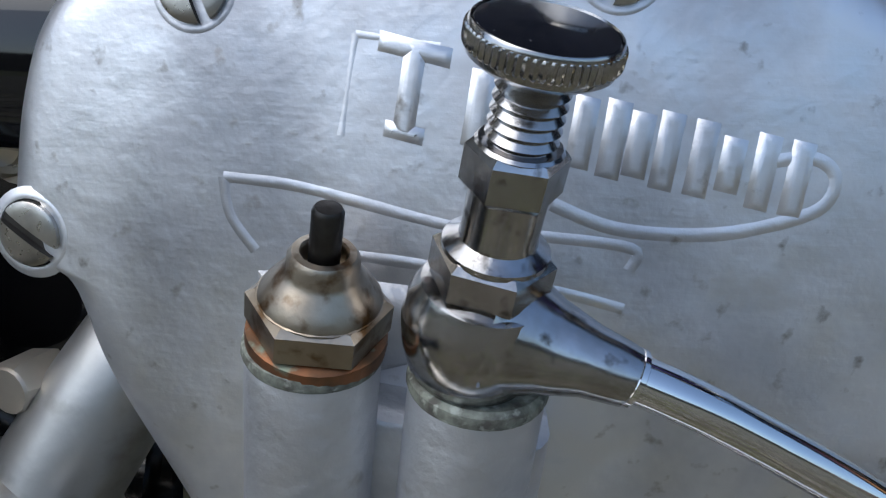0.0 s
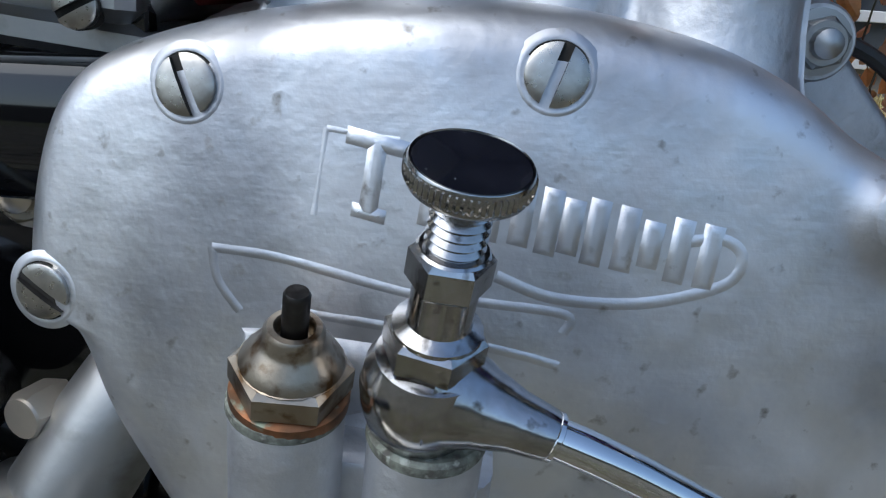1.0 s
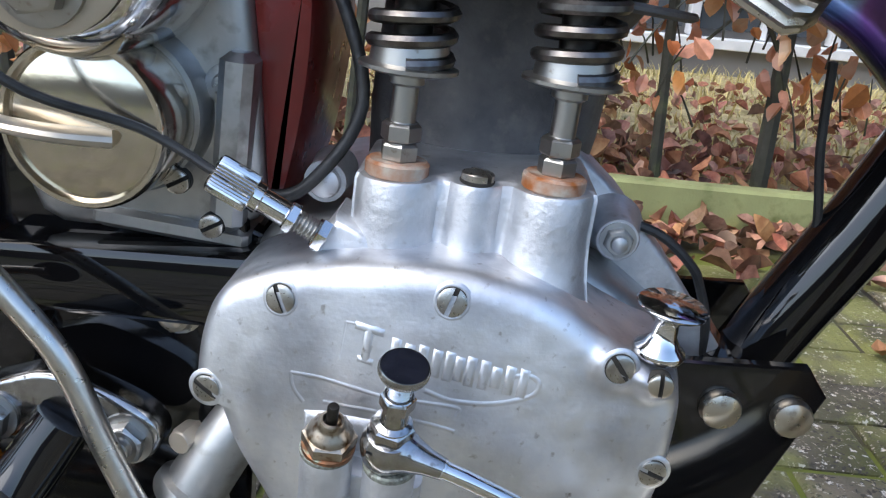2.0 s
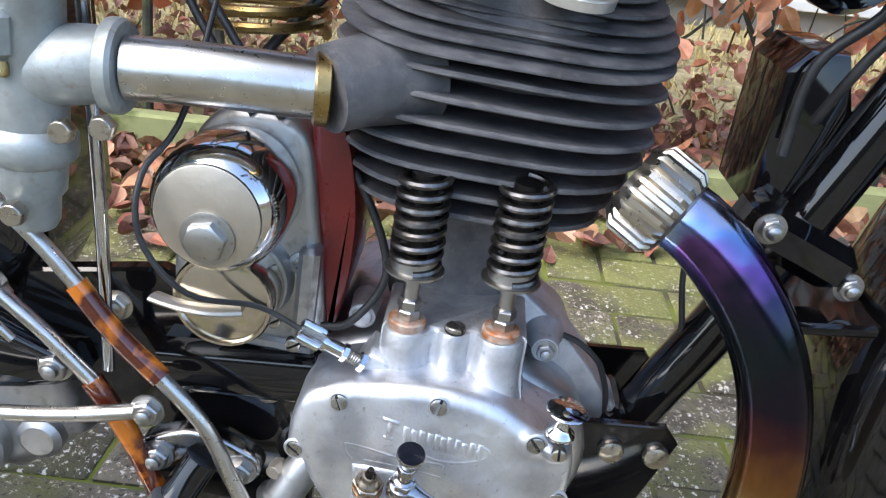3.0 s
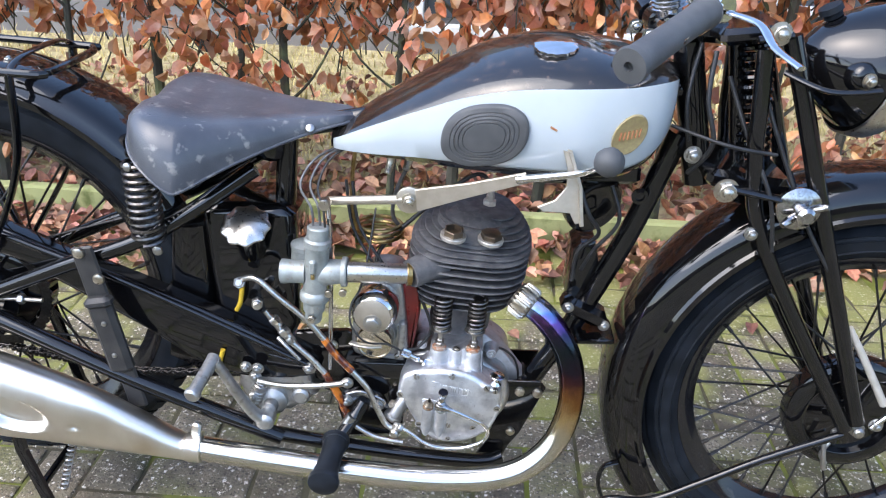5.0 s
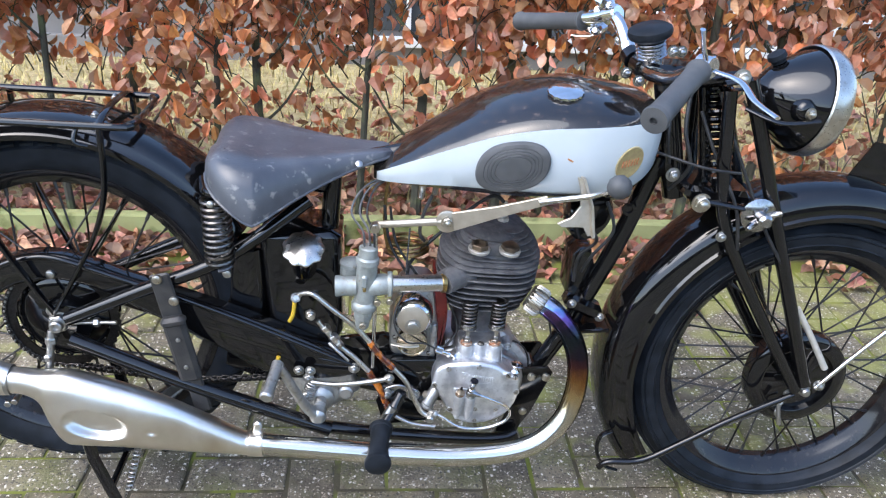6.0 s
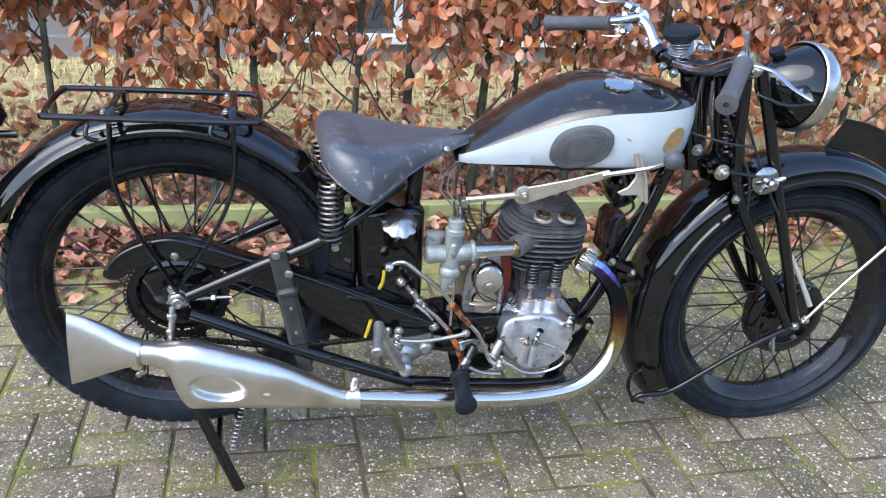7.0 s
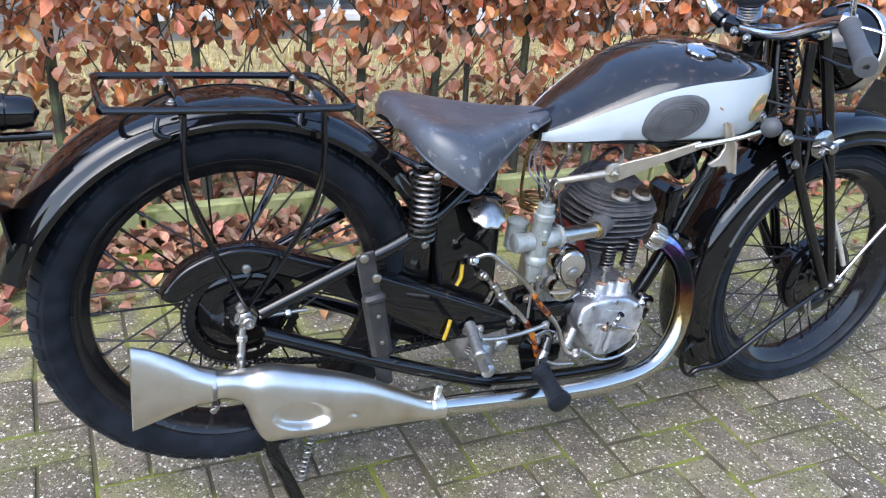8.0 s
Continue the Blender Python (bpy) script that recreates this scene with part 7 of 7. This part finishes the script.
def speckle(m):
    """Stone chips, pale and dark, in the worn face, and moss that thickens towards the hedge."""
    n, l = m.node_tree.nodes, m.node_tree.links
    p = n["Principled BSDF"]
    src = p.inputs["Base Color"].links[0].from_socket
    geo = n.new("ShaderNodeNewGeometry")
    jit = n.new("ShaderNodeTexNoise")
    jit.inputs["Scale"].default_value = 260
    l.new(geo.outputs["Position"], jit.inputs["Vector"])
    bent = n.new("ShaderNodeVectorMath")
    bent.operation = 'MULTIPLY_ADD'
    l.new(jit.outputs["Color"], bent.inputs[0])
    bent.inputs[1].default_value = (0.012, 0.012, 0.012)
    l.new(geo.outputs["Position"], bent.inputs[2])
    for scale, share, tone in ((120, 0.86, (0.74, 0.69, 0.60)), (200, 0.74, (0.52, 0.45, 0.35)), (150, 0.58, (0.07, 0.060, 0.045))):
        vo = n.new("ShaderNodeTexVoronoi")
        vo.inputs["Scale"].default_value = scale
        l.new(bent.outputs[0], vo.inputs["Vector"])
        sep = n.new("ShaderNodeSeparateColor")
        l.new(vo.outputs["Color"], sep.inputs[0])
        pick = n.new("ShaderNodeMath")
        pick.operation = 'GREATER_THAN'
        pick.inputs[1].default_value = share
        l.new(sep.outputs[0], pick.inputs[0])
        mr = n.new("ShaderNodeMapRange")
        mr.inputs["From Min"].default_value, mr.inputs["From Max"].default_value = 0.30, 0.48
        mr.inputs["To Min"].default_value, mr.inputs["To Max"].default_value = 1.0, 0.0
        l.new(vo.outputs["Distance"], mr.inputs["Value"])
        fac = n.new("ShaderNodeMath")
        fac.operation = 'MULTIPLY'
        l.new(pick.outputs[0], fac.inputs[0])
        l.new(mr.outputs[0], fac.inputs[1])
        mix = n.new("ShaderNodeMix")
        mix.data_type = 'RGBA'
        mix.inputs["B"].default_value = (*tone, 1)
        l.new(fac.outputs[0], mix.inputs["Factor"])
        l.new(src, mix.inputs["A"])
        src = mix.outputs["Result"]
    sp = n.new("ShaderNodeSeparateXYZ")
    l.new(geo.outputs["Position"], sp.inputs[0])
    no = n.new("ShaderNodeTexNoise")
    no.inputs["Scale"].default_value, no.inputs["Detail"].default_value = 9, 7
    l.new(geo.outputs["Position"], no.inputs["Vector"])
    su = n.new("ShaderNodeMath")
    su.operation = 'MULTIPLY_ADD'
    l.new(sp.outputs["Y"], su.inputs[0])
    su.inputs[1].default_value = 0.33
    l.new(no.outputs["Fac"], su.inputs[2])
    mr = n.new("ShaderNodeMapRange")
    mr.inputs["From Min"].default_value, mr.inputs["From Max"].default_value = 0.66, 0.80
    mr.inputs["To Max"].default_value = 0.66
    l.new(su.outputs[0], mr.inputs["Value"])
    mix = n.new("ShaderNodeMix")
    mix.data_type = 'RGBA'
    mix.inputs["B"].default_value = (0.28, 0.285, 0.075, 1)
    l.new(mr.outputs[0], mix.inputs["Factor"])
    l.new(src, mix.inputs["A"])
    l.new(mix.outputs["Result"], p.inputs["Base Color"])


speckle(SETT)
PW, PL = 0.1035, 0.207


def sett_mesh(name, dx, dy):
    hx, hy, b = PW / 2 - 0.0038, PL / 2 - 0.0038, 0.010
    s = Shape()
    ring = lambda gx, gy, z: [(-gx + dx, -gy, z), (gx, -gy + dy, z), (gx - dx, gy, z), (-gx, gy - dy, z)]
    s.loft([ring(hx, hy, -0.05), ring(hx, hy, -0.0045), ring(hx - b * 0.4, hy - b * 0.4, -0.0015), ring(hx - b, hy - b, 0.0)])
    me = s.mesh(name, 30)
    me.materials.append(SETT)
    return me


setts = [sett_mesh("sett", 0.0012 * i, 0.0015 * (i - 1)) for i in range(3)]
paving = flat("pavement", -9, 11, -9, 1.12, -0.0065, JOINT, label="mossy joints under weathered concrete setts")
prng = random.Random(11)
far = Shape()
for k in range(-62, 62):
    for m_ in range(-34, 34):
        for turned in (0, 1):
            i, j = (k + 2 * m_, k - 2 * m_) if turned else (2 + k + 2 * m_, -1 + k - 2 * m_)
            x, y = (0.465 + PW * (i + 1), -0.0795 + PW * (j + 0.5)) if turned else (0.465 + PW * (i + 0.5), -0.0795 + PW * (j + 1))
            if y > 1.06 or y < -5.5 or not -5.5 < x < 7.0:
                continue
            z, rot = prng.uniform(-0.0025, 0.0025), 90 * turned + prng.uniform(-0.8, 0.8)
            m = pose(x, y, z, prng.uniform(-0.7, 0.7), prng.uniform(-0.5, 0.5), rot)
            if -0.75 < x < 2.25 and -0.62 < y:
                ob = new("sett", setts[prng.randrange(3)])
                ob.parent = paving
                ob.matrix_local = m
                continue
            b = len(far.v)
            hx, hy = PW / 2 - 0.004, PL / 2 - 0.004
            for gx, gy, gz in ((hx, hy, -0.02), (hx - 0.004, hy - 0.004, 0.0)):
                far.v += [tuple(m @ Vector(q)) for q in ((-gx, -gy, gz), (gx, -gy, gz), (gx, gy, gz), (-gx, gy, gz))]
            far.f += [(b + 4, b + 5, b + 6, b + 7)] + [(b + q, b + (q + 1) % 4, b + 4 + (q + 1) % 4, b + 4 + q) for q in range(4)]
tagged(part("setts", far, SETT, paving), "weathered concrete setts", kind="stuff")
